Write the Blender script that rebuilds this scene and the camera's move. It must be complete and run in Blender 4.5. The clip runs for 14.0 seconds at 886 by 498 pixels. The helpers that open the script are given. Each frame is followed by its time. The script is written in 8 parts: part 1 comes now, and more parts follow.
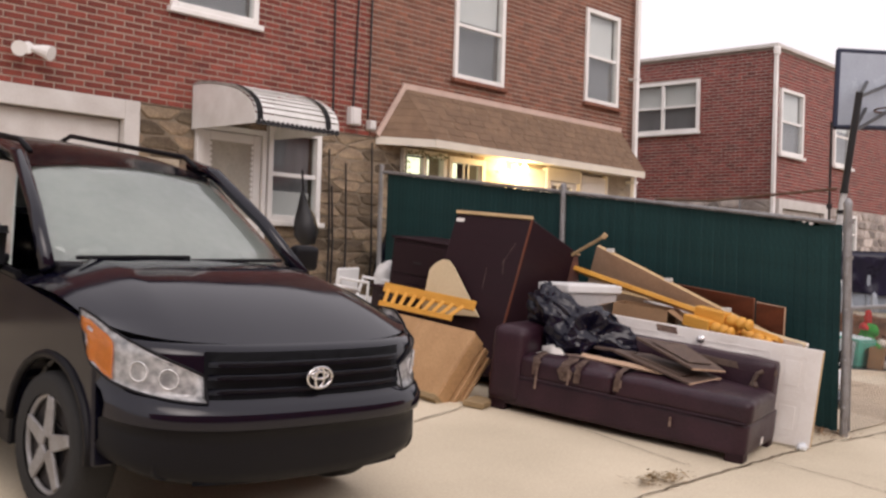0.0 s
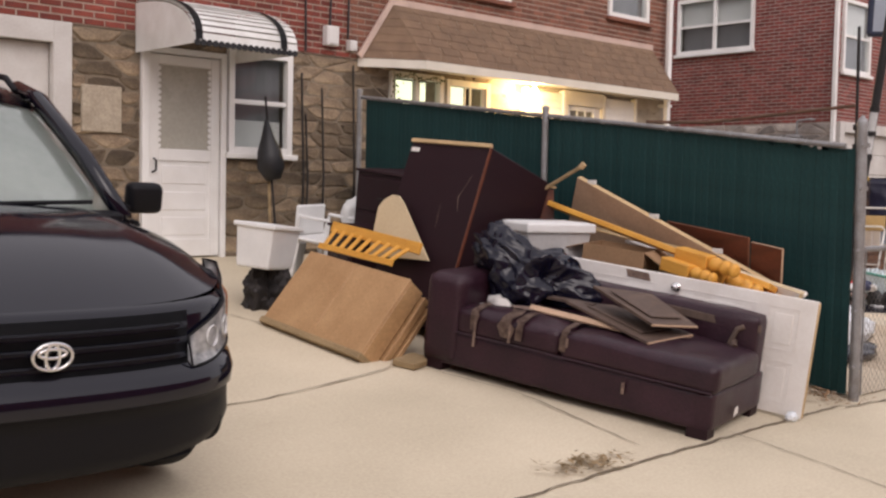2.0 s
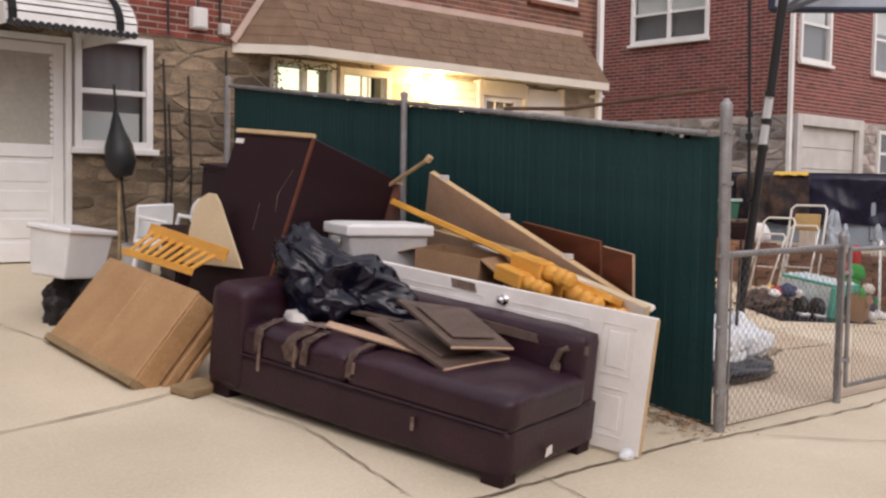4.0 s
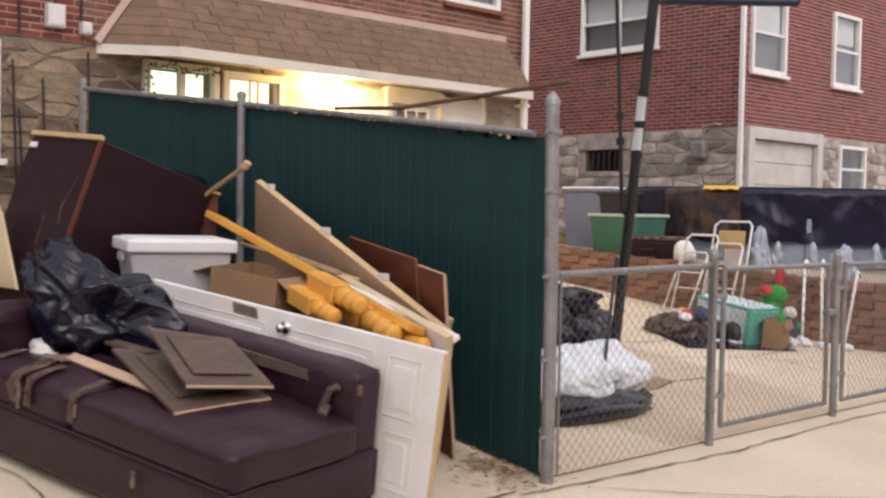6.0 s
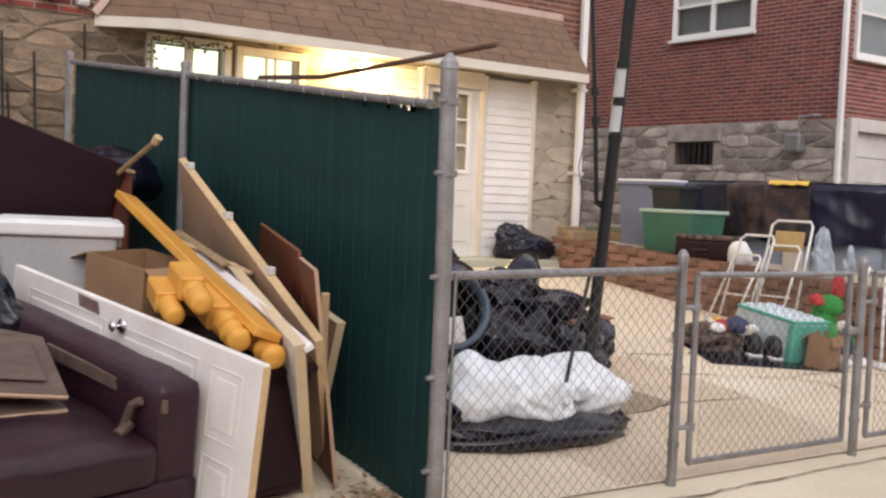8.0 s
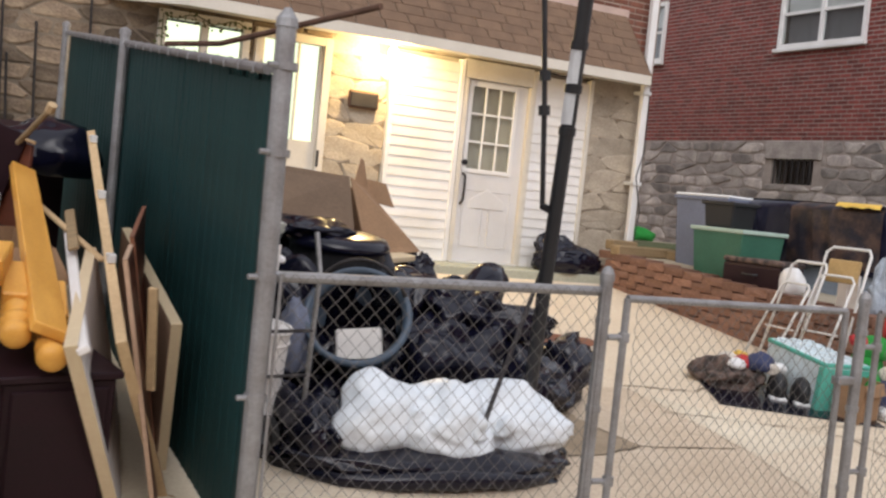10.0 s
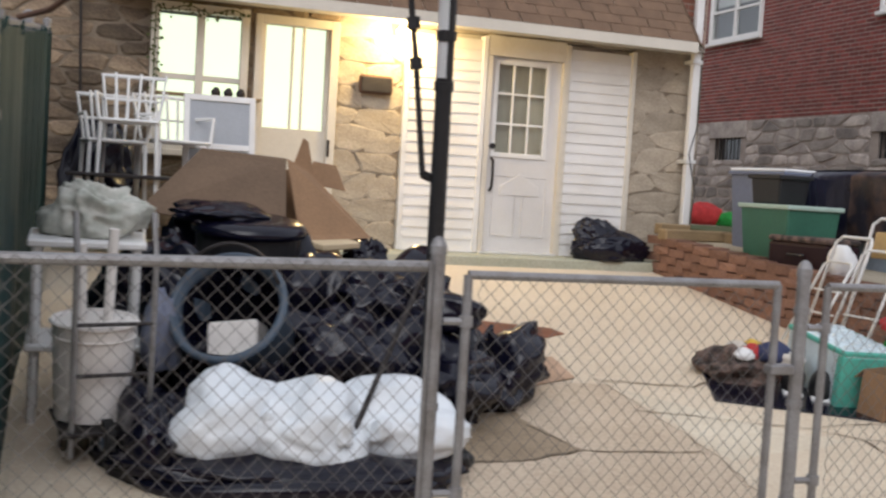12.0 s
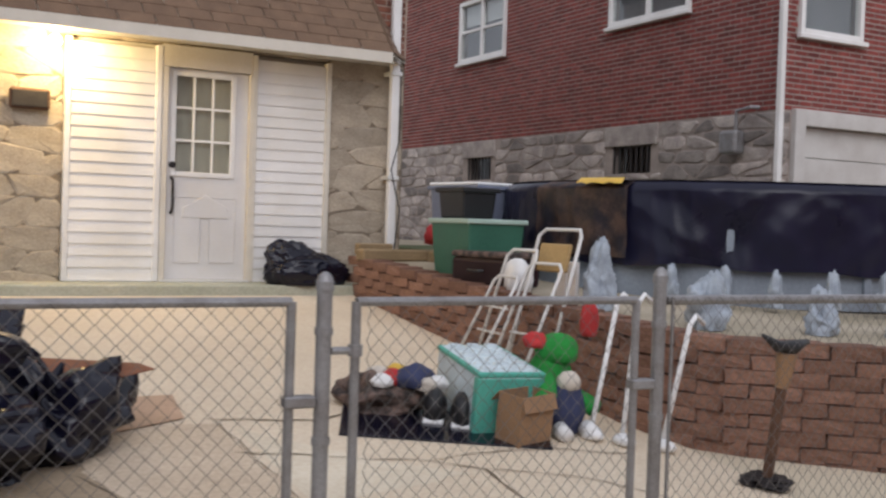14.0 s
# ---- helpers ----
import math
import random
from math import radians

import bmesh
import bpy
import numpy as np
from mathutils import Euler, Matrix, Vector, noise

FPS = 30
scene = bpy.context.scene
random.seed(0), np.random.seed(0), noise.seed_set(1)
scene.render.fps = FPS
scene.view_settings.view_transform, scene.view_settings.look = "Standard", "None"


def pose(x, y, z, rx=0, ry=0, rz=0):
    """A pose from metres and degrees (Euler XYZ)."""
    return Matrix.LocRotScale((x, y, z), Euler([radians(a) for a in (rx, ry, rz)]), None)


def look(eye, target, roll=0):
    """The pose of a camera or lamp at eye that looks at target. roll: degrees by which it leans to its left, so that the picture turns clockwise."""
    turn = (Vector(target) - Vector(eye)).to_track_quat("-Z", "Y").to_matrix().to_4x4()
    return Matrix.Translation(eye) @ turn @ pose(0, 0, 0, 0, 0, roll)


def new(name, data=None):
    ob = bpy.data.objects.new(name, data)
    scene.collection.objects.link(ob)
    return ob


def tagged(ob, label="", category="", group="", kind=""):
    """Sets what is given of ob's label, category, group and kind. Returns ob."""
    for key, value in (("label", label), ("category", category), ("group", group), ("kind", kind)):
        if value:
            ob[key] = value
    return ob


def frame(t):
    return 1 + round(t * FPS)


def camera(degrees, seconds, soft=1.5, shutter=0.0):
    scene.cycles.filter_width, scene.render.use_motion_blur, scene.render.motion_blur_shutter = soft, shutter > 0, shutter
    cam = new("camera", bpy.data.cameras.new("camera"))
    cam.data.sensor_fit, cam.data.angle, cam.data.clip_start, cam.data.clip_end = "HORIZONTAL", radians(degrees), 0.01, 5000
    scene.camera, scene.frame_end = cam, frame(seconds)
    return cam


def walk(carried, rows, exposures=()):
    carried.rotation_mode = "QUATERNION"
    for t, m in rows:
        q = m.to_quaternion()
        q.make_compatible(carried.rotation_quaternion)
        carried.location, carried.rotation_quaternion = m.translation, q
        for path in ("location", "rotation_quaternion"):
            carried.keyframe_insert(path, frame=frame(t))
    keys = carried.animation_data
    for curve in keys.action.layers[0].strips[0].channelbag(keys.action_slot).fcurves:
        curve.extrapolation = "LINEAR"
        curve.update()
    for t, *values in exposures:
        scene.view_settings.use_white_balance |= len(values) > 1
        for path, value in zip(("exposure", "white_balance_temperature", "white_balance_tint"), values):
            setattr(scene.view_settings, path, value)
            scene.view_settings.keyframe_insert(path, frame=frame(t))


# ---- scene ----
cam = camera(45.1, 14.0, soft=2.4, shutter=0.4)
PATH = [
    (0, (-9.203, -3.662, 1.394), (-7.729, -2.311, 1.42), 1.8),
    (0.5, (-8.691, -3.548, 1.383), (-7.257, -2.153, 1.346), 1.7),
    (1, (-8.373, -3.685, 1.446), (-7.015, -2.219, 1.355), 1.9),
    (1.5, (-7.904, -3.575, 1.461), (-6.501, -2.153, 1.356), 2.7),
    (2, (-7.462, -3.609, 1.461), (-6.103, -2.144, 1.354), 1.2),
    (2.5, (-7.105, -3.676, 1.481), (-5.785, -2.181, 1.335), 1.2),
    (3, (-6.683, -3.673, 1.409), (-5.327, -2.204, 1.349), 0.8),
    (3.2, (-6.461, -3.678, 1.465), (-5.096, -2.219, 1.374), 0.7),
    (5.5, (-4.633, -3.729, 1.479), (-3.316, -2.227, 1.368), 1.6),
    (6, (-4.203, -3.779, 1.442), (-2.861, -2.299, 1.368), 1.1),
    (6.5, (-3.818, -3.86, 1.414), (-2.533, -2.34, 1.212), 1),
    (7, (-3.411, -3.837, 1.446), (-2.167, -2.277, 1.314), -0.1),
    (9.3, (-1.716, -3.788, 1.431), (-0.781, -2.025, 1.293), 5),
    (9.5, (-1.568, -3.771, 1.432), (-0.657, -1.997, 1.277), 4.8),
    (10, (-1.207, -3.707, 1.456), (-0.292, -1.931, 1.358), 5.9),
    (10.5, (-0.841, -3.81, 1.409), (-0.028, -1.987, 1.278), 5.3),
    (11, (-0.45, -3.713, 1.425), (0.27, -1.856, 1.243), 4.6),
    (11.5, (-0.095, -3.626, 1.444), (0.552, -1.738, 1.323), 2.9),
    (12, (0.297, -3.602, 1.412), (0.937, -1.711, 1.295), 3.5),
    (12.5, (0.661, -3.577, 1.412), (1.388, -1.718, 1.293), 3.1),
    (13, (1.016, -3.495, 1.387), (1.878, -1.692, 1.334), 2.4),
    (13.5, (1.365, -3.486, 1.404), (2.273, -1.706, 1.346), 2.7),
    (14, (1.674, -3.409, 1.379), (2.624, -1.65, 1.333), 1.9),
]
walk(cam, [(t, look(eye, target, roll)) for t, eye, target, roll in PATH],
     exposures=[(0.0, 0.17, 6700, 20), (3.0, 0.10, 6550, 19), (7.0, 0.26, 6420, 17), (10.5, 0.11, 6120, 13), (12.0, -0.06, 5980, 12), (14.0, -0.25, 5950, 14)])

# ---- light: dull evening sky, a porch lamp ----
world = bpy.data.worlds.new("sky")
scene.world = world
world.use_nodes = True
_wn = world.node_tree
_sky = _wn.nodes.new("ShaderNodeTexSky")
_sky.sky_type = "NISHITA"
_sky.sun_disc = False
_sky.sun_elevation, _sky.sun_rotation = radians(38), radians(200)
_sky.air_density, _sky.dust_density, _sky.ozone_density = 1.0, 6.0, 0.4
_sky.altitude = 60
_hsv = _wn.nodes.new("ShaderNodeHueSaturation")
_hsv.inputs["Saturation"].default_value = 0.25
_wn.links.new(_sky.outputs[0], _hsv.inputs["Color"])
_veil = _wn.nodes.new("ShaderNodeMix")
_veil.data_type = "RGBA"
_veil.inputs["Factor"].default_value = 0.7
_veil.inputs["B"].default_value = (7.4, 7.4, 7.5, 1)
_wn.links.new(_hsv.outputs[0], _veil.inputs["A"])
_wn.links.new(_veil.outputs["Result"], _wn.nodes["Background"].inputs["Color"])
_wn.nodes["Background"].inputs["Strength"].default_value = 0.15
sun_data = bpy.data.lights.new("sun", "SUN")
sun_data.energy, sun_data.angle, sun_data.color = 0.5, radians(40), (1.0, 0.93, 0.84)
sun = new("sun", sun_data)
sun.matrix_world = look((-6, -12, 14), (0, 2, 0))

SLOPE = 0.115
PITCH = math.atan(SLOPE)


def ground_z(x, y):
    """Height of the paving: the alley is nearly flat, the drives climb towards the houses."""
    if y <= 0:
        return 0.03 * max(y, -6.0)
    return SLOPE * min(y, 6.3)


def on_ground(x, y, yaw=0.0, lift=0.0):
    """A pose that stands on the sloping drive."""
    tilt = PITCH if y > 0 else 0.0
    return Matrix.Translation((x, y, ground_z(x, y) + lift)) @ Matrix.Rotation(tilt, 4, "X") @ Matrix.Rotation(radians(yaw), 4, "Z")


# ---- materials ----
def material(name, color, rough=0.7, metal=0.0, vary=0.15, scale=6.0, fine=60.0, bump=0.15, second=None, spread=0.5,
             per_piece=0.0, island=False, stretch=(1, 1, 1), coat=0.0, spec=0.38):
    """Procedural surface: a base colour with large stains and fine grain, and relief."""
    m = bpy.data.materials.new(name)
    m.use_nodes = True
    nt = m.node_tree
    n, l = nt.nodes, nt.links
    b = n["Principled BSDF"]
    b.inputs["Roughness"].default_value = rough
    b.inputs["Metallic"].default_value = metal
    b.inputs["Coat Weight"].default_value = coat
    b.inputs["Specular IOR Level"].default_value = spec
    tc = n.new("ShaderNodeTexCoord")
    mp = n.new("ShaderNodeMapping")
    mp.inputs["Scale"].default_value = stretch
    l.new(tc.outputs["Object"], mp.inputs["Vector"])
    big = n.new("ShaderNodeTexNoise")
    big.inputs["Scale"].default_value, big.inputs["Detail"].default_value = scale, 5.0
    small = n.new("ShaderNodeTexNoise")
    small.inputs["Scale"].default_value, small.inputs["Detail"].default_value = fine, 3.0
    l.new(mp.outputs[0], big.inputs["Vector"])
    l.new(mp.outputs[0], small.inputs["Vector"])
    other = second or [c * (1 - vary * 2) for c in color]
    ramp = n.new("ShaderNodeValToRGB")
    ramp.color_ramp.elements[0].position = 0.5 - spread * 0.35
    ramp.color_ramp.elements[1].position = 0.5 + spread * 0.35
    ramp.color_ramp.elements[0].color = (*other, 1)
    ramp.color_ramp.elements[1].color = (*color, 1)
    l.new(big.outputs["Fac"], ramp.inputs["Fac"])
    mix = n.new("ShaderNodeMix")
    mix.data_type, mix.blend_type = "RGBA", "OVERLAY"
    mix.inputs["Factor"].default_value = min(1.0, vary * 2.2)
    l.new(ramp.outputs["Color"], mix.inputs["A"])
    l.new(small.outputs["Fac"], mix.inputs["B"])
    out = mix.outputs["Result"]
    if per_piece:
        if island:
            rnd = n.new("ShaderNodeNewGeometry").outputs["Random Per Island"]
        else:
            rnd = n.new("ShaderNodeObjectInfo").outputs["Random"]
        rng = n.new("ShaderNodeMapRange")
        rng.inputs["To Min"].default_value, rng.inputs["To Max"].default_value = 1 - per_piece, 1 + per_piece
        l.new(rnd, rng.inputs["Value"])
        hs = n.new("ShaderNodeHueSaturation")
        l.new(rng.outputs[0], hs.inputs["Value"])
        l.new(out, hs.inputs["Color"])
        out = hs.outputs[0]
    l.new(out, b.inputs["Base Color"])
    if bump:
        bp = n.new("ShaderNodeBump")
        bp.inputs["Strength"].default_value, bp.inputs["Distance"].default_value = bump, 0.01
        l.new(small.outputs["Fac"], bp.inputs["Height"])
        l.new(bp.outputs[0], b.inputs["Normal"])
    rr = n.new("ShaderNodeMapRange")
    rr.inputs["To Min"].default_value, rr.inputs["To Max"].default_value = max(0.02, rough - 0.12), min(1, rough + 0.12)
    l.new(big.outputs["Fac"], rr.inputs["Value"])
    l.new(rr.outputs[0], b.inputs["Roughness"])
    return m


def glass_material(name, tint=(0.9, 0.95, 0.95), rough=0.02):
    m = bpy.data.materials.new(name)
    m.use_nodes = True
    b = m.node_tree.nodes["Principled BSDF"]
    b.inputs["Base Color"].default_value = (*tint, 1)
    b.inputs["Roughness"].default_value = rough
    b.inputs["Transmission Weight"].default_value = 1.0
    b.inputs["IOR"].default_value = 1.45
    return m


def glow_material(name, color, strength):
    m = bpy.data.materials.new(name)
    m.use_nodes = True
    b = m.node_tree.nodes["Principled BSDF"]
    b.inputs["Base Color"].default_value = (*color, 1)
    b.inputs["Emission Color"].default_value = (*color, 1)
    b.inputs["Emission Strength"].default_value = strength
    return m


M_CONCRETE = material("concrete", (0.67, 0.585, 0.44), 0.85, vary=0.11, scale=0.8, fine=60, bump=0.12, second=(0.52, 0.45, 0.33), spread=0.7)
M_YARD = material("yard_concrete", (0.70, 0.60, 0.46), 0.85, vary=0.14, scale=1.1, fine=40, bump=0.3, second=(0.60, 0.50, 0.37), spread=0.7)
M_SLAB = material("stained_slab", (0.64, 0.53, 0.40), 0.88, vary=0.16, scale=1.6, fine=40, bump=0.3, second=(0.49, 0.39, 0.28), spread=0.8)
M_STAIN = material("damp_brown_concrete", (0.36, 0.28, 0.19), 0.88, vary=0.16, scale=3, fine=40, bump=0.3, second=(0.27, 0.205, 0.135))
M_PALESLAB = material("pale_slab", (0.72, 0.64, 0.50), 0.88, vary=0.12, scale=1.6, fine=40, bump=0.3, second=(0.56, 0.48, 0.36))
M_PATIO = material("patio_concrete", (0.46, 0.45, 0.36), 0.8, vary=0.12, scale=1.5, fine=40, bump=0.2, second=(0.36, 0.37, 0.28))
M_CRACK = material("joint_dirt", (0.20, 0.155, 0.105), 0.95, vary=0.25, scale=8, fine=80)
M_BRICK = material("red_brick", (0.225, 0.052, 0.035), 0.85, vary=0.16, scale=9, fine=90, bump=0.35, second=(0.155, 0.038, 0.030), per_piece=0.32, island=True)
M_BRICK_ONE = material("red_brick_single", (0.225, 0.052, 0.035), 0.85, vary=0.16, scale=9, fine=90, bump=0.35, second=(0.155, 0.038, 0.030), per_piece=0.32)
M_BRICK_TAN = material("brown_brick", (0.225, 0.088, 0.055), 0.85, vary=0.16, scale=9, fine=90, bump=0.35, second=(0.155, 0.062, 0.042), per_piece=0.3, island=True)
M_BRICK_FAR = material("dark_red_brick", (0.25, 0.060, 0.048), 0.85, vary=0.16, scale=9, fine=90, bump=0.3, second=(0.16, 0.037, 0.033), per_piece=0.30, island=True)
M_MORTAR = material("mortar", (0.40, 0.31, 0.25), 0.95, vary=0.12, scale=5, fine=120)
M_MORTAR_STONE = material("brown_stone_mortar", (0.25, 0.20, 0.145), 0.95, vary=0.15, scale=5, fine=120)
M_MORTAR_DARK = material("grey_mortar", (0.40, 0.34, 0.30), 0.95, vary=0.15, scale=5, fine=120)
M_STONE = material("field_stone", (0.27, 0.205, 0.135), 0.85, vary=0.22, scale=5, fine=45, bump=0.6, second=(0.14, 0.10, 0.068), per_piece=0.42, island=True)
M_STONE_ONE = material("field_stone_single", (0.27, 0.205, 0.135), 0.85, vary=0.22, scale=5, fine=45, bump=0.6, second=(0.14, 0.10, 0.068), per_piece=0.6)
M_STONE_PALE = material("pale_parged_stone", (0.44, 0.375, 0.29), 0.9, vary=0.16, scale=5, fine=45, bump=0.5, second=(0.34, 0.285, 0.215), per_piece=0.13)
M_STONE_GREY = material("grey_stone", (0.44, 0.39, 0.35), 0.85, vary=0.2, scale=4, fine=40, bump=0.5, second=(0.25, 0.215, 0.20), per_piece=0.5, island=True)
M_WHITE = material("white_paint", (0.80, 0.79, 0.77), 0.5, vary=0.04, scale=3, fine=60, bump=0.05, second=(0.72, 0.70, 0.67))
M_GREYWHITE = material("greyish_white_paint", (0.60, 0.58, 0.55), 0.6, vary=0.06, scale=3, fine=50, bump=0.06, second=(0.50, 0.47, 0.44))
M_SIDING = material("white_siding", (0.80, 0.78, 0.75), 0.45, vary=0.04, scale=2, fine=50, bump=0.04, second=(0.70, 0.67, 0.62))
M_CREAM = material("cream_trim", (0.68, 0.63, 0.54), 0.6, vary=0.06, scale=3, fine=60, bump=0.06)
M_DOOR = material("painted_door", (0.70, 0.68, 0.66), 0.45, vary=0.04, scale=2, fine=50, bump=0.04, second=(0.62, 0.60, 0.58))
M_SHINGLE = material("brown_shingles", (0.215, 0.138, 0.088), 0.9, vary=0.18, scale=6, fine=150, bump=0.5, second=(0.165, 0.105, 0.068), per_piece=0.07, island=True)
M_PINK = material("faded_flashing", (0.58, 0.43, 0.36), 0.6, vary=0.1, scale=4, fine=60)
M_GLASS = glass_material("window_glass")
# added room surfaces: the dimness indoors is put into this dark grey
M_DARK_ROOM = material("unlit_room_dark", (0.10, 0.10, 0.10), 0.9, vary=0.2, scale=1.5, fine=10, bump=0)
M_PANEGREY = material("grey_pane_backing", (0.22, 0.21, 0.22), 0.8, vary=0.1, scale=2, fine=30, bump=0.1, stretch=(5, 5, 1))
M_BLIND = material("window_blind", (0.72, 0.70, 0.68), 0.7, vary=0.05, scale=2, fine=40, bump=0.05)
M_CURTAIN = material("net_curtain", (0.50, 0.46, 0.38), 0.8, vary=0.1, scale=3, fine=60, bump=0.2, stretch=(6, 1, 1))
M_GALV = material("galvanised_steel", (0.32, 0.32, 0.325), 0.5, metal=0.5, vary=0.12, scale=9, fine=70, bump=0.1, second=(0.23, 0.22, 0.215))
M_WIRE = material("chain_link_wire", (0.17, 0.16, 0.15), 0.6, metal=0.3, vary=0.15, scale=9, fine=70, bump=0.05)
M_GREEN = material("green_privacy_slats", (0.012, 0.047, 0.047), 0.6, vary=0.14, scale=2.5, fine=60, bump=0.15, second=(0.008, 0.033, 0.034), per_piece=0.07, spec=0.22)
M_ALU = material("white_aluminium", (0.76, 0.76, 0.74), 0.4, metal=0.1, vary=0.06, scale=4, fine=50, bump=0.05, second=(0.64, 0.63, 0.60))
M_BLACK = material("black_plastic", (0.02, 0.02, 0.022), 0.45, vary=0.1, scale=6, fine=60, bump=0.08)
M_RUBBER = material("tyre_rubber", (0.022, 0.022, 0.022), 0.85, vary=0.12, scale=8, fine=80)
M_IRON = material("dark_iron", (0.05, 0.045, 0.045), 0.6, metal=0.6, vary=0.15, scale=8, fine=80)
M_RUST = material("rusty_steel", (0.16, 0.09, 0.06), 0.75, metal=0.4, vary=0.2, scale=10, fine=90)
M_GRASS = material("grass", (0.07, 0.10, 0.03), 0.9, vary=0.2, scale=3, fine=40, bump=0.5, second=(0.10, 0.10, 0.045))
M_BLOCK = material("retaining_block", (0.26, 0.148, 0.105), 0.95, vary=0.2, scale=4, fine=60, bump=0.6, second=(0.17, 0.092, 0.066), per_piece=0.2, spec=0.2)
M_TIMBER = material("weathered_timber", (0.34, 0.24, 0.13), 0.8, vary=0.18, scale=2, fine=30, bump=0.3, stretch=(1, 6, 6), second=(0.24, 0.17, 0.09))


# ---- building helpers ----
def finish(name, bm, mat, smooth=False):
    bmesh.ops.recalc_face_normals(bm, faces=bm.faces)
    me = bpy.data.meshes.new(name)
    bm.to_mesh(me)
    bm.free()
    if smooth:
        me.polygons.foreach_set("use_smooth", [True] * len(me.polygons))
    me.materials.append(mat)
    return me


def part(name, bm, mat, parent, label="", smooth=False):
    ob = new(name, finish(name, bm, mat, smooth))
    ob.parent = parent
    if label:
        tagged(ob, label)
    return ob


def thing(name, label, category, m=None, group="", kind=""):
    ob = new(name)
    ob.empty_display_size = 0.1
    if m is not None:
        ob.matrix_basis = m
    return tagged(ob, label, category, group, kind)


def solo(name, bm, mat, label, category, m=None, smooth=False, group="", kind=""):
    ob = new(name, finish(name, bm, mat, smooth))
    if m is not None:
        ob.matrix_basis = m
    return tagged(ob, label, category, group, kind)


def box(x0, x1, y0, y1, z0, z1, bevel=0.0, bm=None, m=None, seg=1):
    """A box, its edges eased by bevel, added to bm."""
    own = bmesh.new()
    bmesh.ops.create_cube(own, size=1.0)
    for v in own.verts:
        v.co = Vector((x0 + (v.co.x + 0.5) * (x1 - x0), y0 + (v.co.y + 0.5) * (y1 - y0), z0 + (v.co.z + 0.5) * (z1 - z0)))
    if bevel:
        bmesh.ops.bevel(own, geom=own.edges[:], offset=bevel, segments=seg, profile=0.5, affect="EDGES")
    if m is not None:
        own.transform(m)
    return merge(bm, own)


def merge(bm, own):
    if bm is None:
        return own
    me = bpy.data.meshes.new("tmp")
    own.to_mesh(me)
    own.free()
    bm.from_mesh(me)
    bpy.data.meshes.remove(me)
    return bm


def tube(points, r, n=8, bm=None, closed=False):
    """A round bar along points."""
    own = bmesh.new()
    pts = [Vector(p) for p in points]
    rings, side = [], None
    for i, p in enumerate(pts):
        a = pts[i - 1] if i or closed else p
        b = pts[(i + 1) % len(pts)] if i < len(pts) - 1 or closed else p
        d = (b - a).normalized()
        side = (side or (Vector((0, 0, 1)) if abs(d.z) < 0.9 else Vector((1, 0, 0)))).cross(d)
        if side.length < 1e-4:
            side = Vector((1, 0, 0)).cross(d)
        u = side.normalized()
        w = d.cross(u)
        rr = r[i] if isinstance(r, (list, tuple)) else r
        rings.append([own.verts.new(p + (u * math.cos(k * 2 * math.pi / n) + w * math.sin(k * 2 * math.pi / n)) * rr) for k in range(n)])
        side = w
    for i in range(len(rings) - (0 if closed else 1)):
        a, b = rings[i], rings[(i + 1) % len(rings)]
        for k in range(n):
            own.faces.new((a[k], a[(k + 1) % n], b[(k + 1) % n], b[k]))
    if not closed:
        own.faces.new(rings[0])
        own.faces.new(rings[-1][::-1])
    return merge(bm, own)


def prism(outline, axis, lo, hi, bm=None, bevel=0.0):
    """An outline of 2D points pushed out along an axis ('x': points are y, z; 'y': x, z; 'z': x, y)."""
    own = bmesh.new()

    def at(p, d):
        return {"x": (d, p[0], p[1]), "y": (p[0], d, p[1]), "z": (p[0], p[1], d)}[axis]
    a = [own.verts.new(at(p, lo)) for p in outline]
    b = [own.verts.new(at(p, hi)) for p in outline]
    n = len(outline)
    own.faces.new(a)
    own.faces.new(b[::-1])
    for i in range(n):
        own.faces.new((a[i], b[i], b[(i + 1) % n], a[(i + 1) % n]))
    if bevel:
        bmesh.ops.bevel(own, geom=own.edges[:], offset=bevel, segments=1, profile=0.5, affect="EDGES")
    return merge(bm, own)


def plate(a, b, c, d, thick, bm=None, bevel=0.002):
    """A flat board through four corners in turn, thickened away from its face."""
    own = bmesh.new()
    pts = [Vector(p) for p in (a, b, c, d)]
    nrm = (pts[1] - pts[0]).cross(pts[3] - pts[0]).normalized() * thick
    lo = [own.verts.new(p) for p in pts]
    hi = [own.verts.new(p + nrm) for p in pts]
    own.faces.new(lo)
    own.faces.new(hi[::-1])
    for i in range(4):
        own.faces.new((lo[i], hi[i], hi[(i + 1) % 4], lo[(i + 1) % 4]))
    if bevel:
        bmesh.ops.bevel(own, geom=own.edges[:], offset=bevel, segments=1, profile=0.5, affect="EDGES")
    return merge(bm, own)


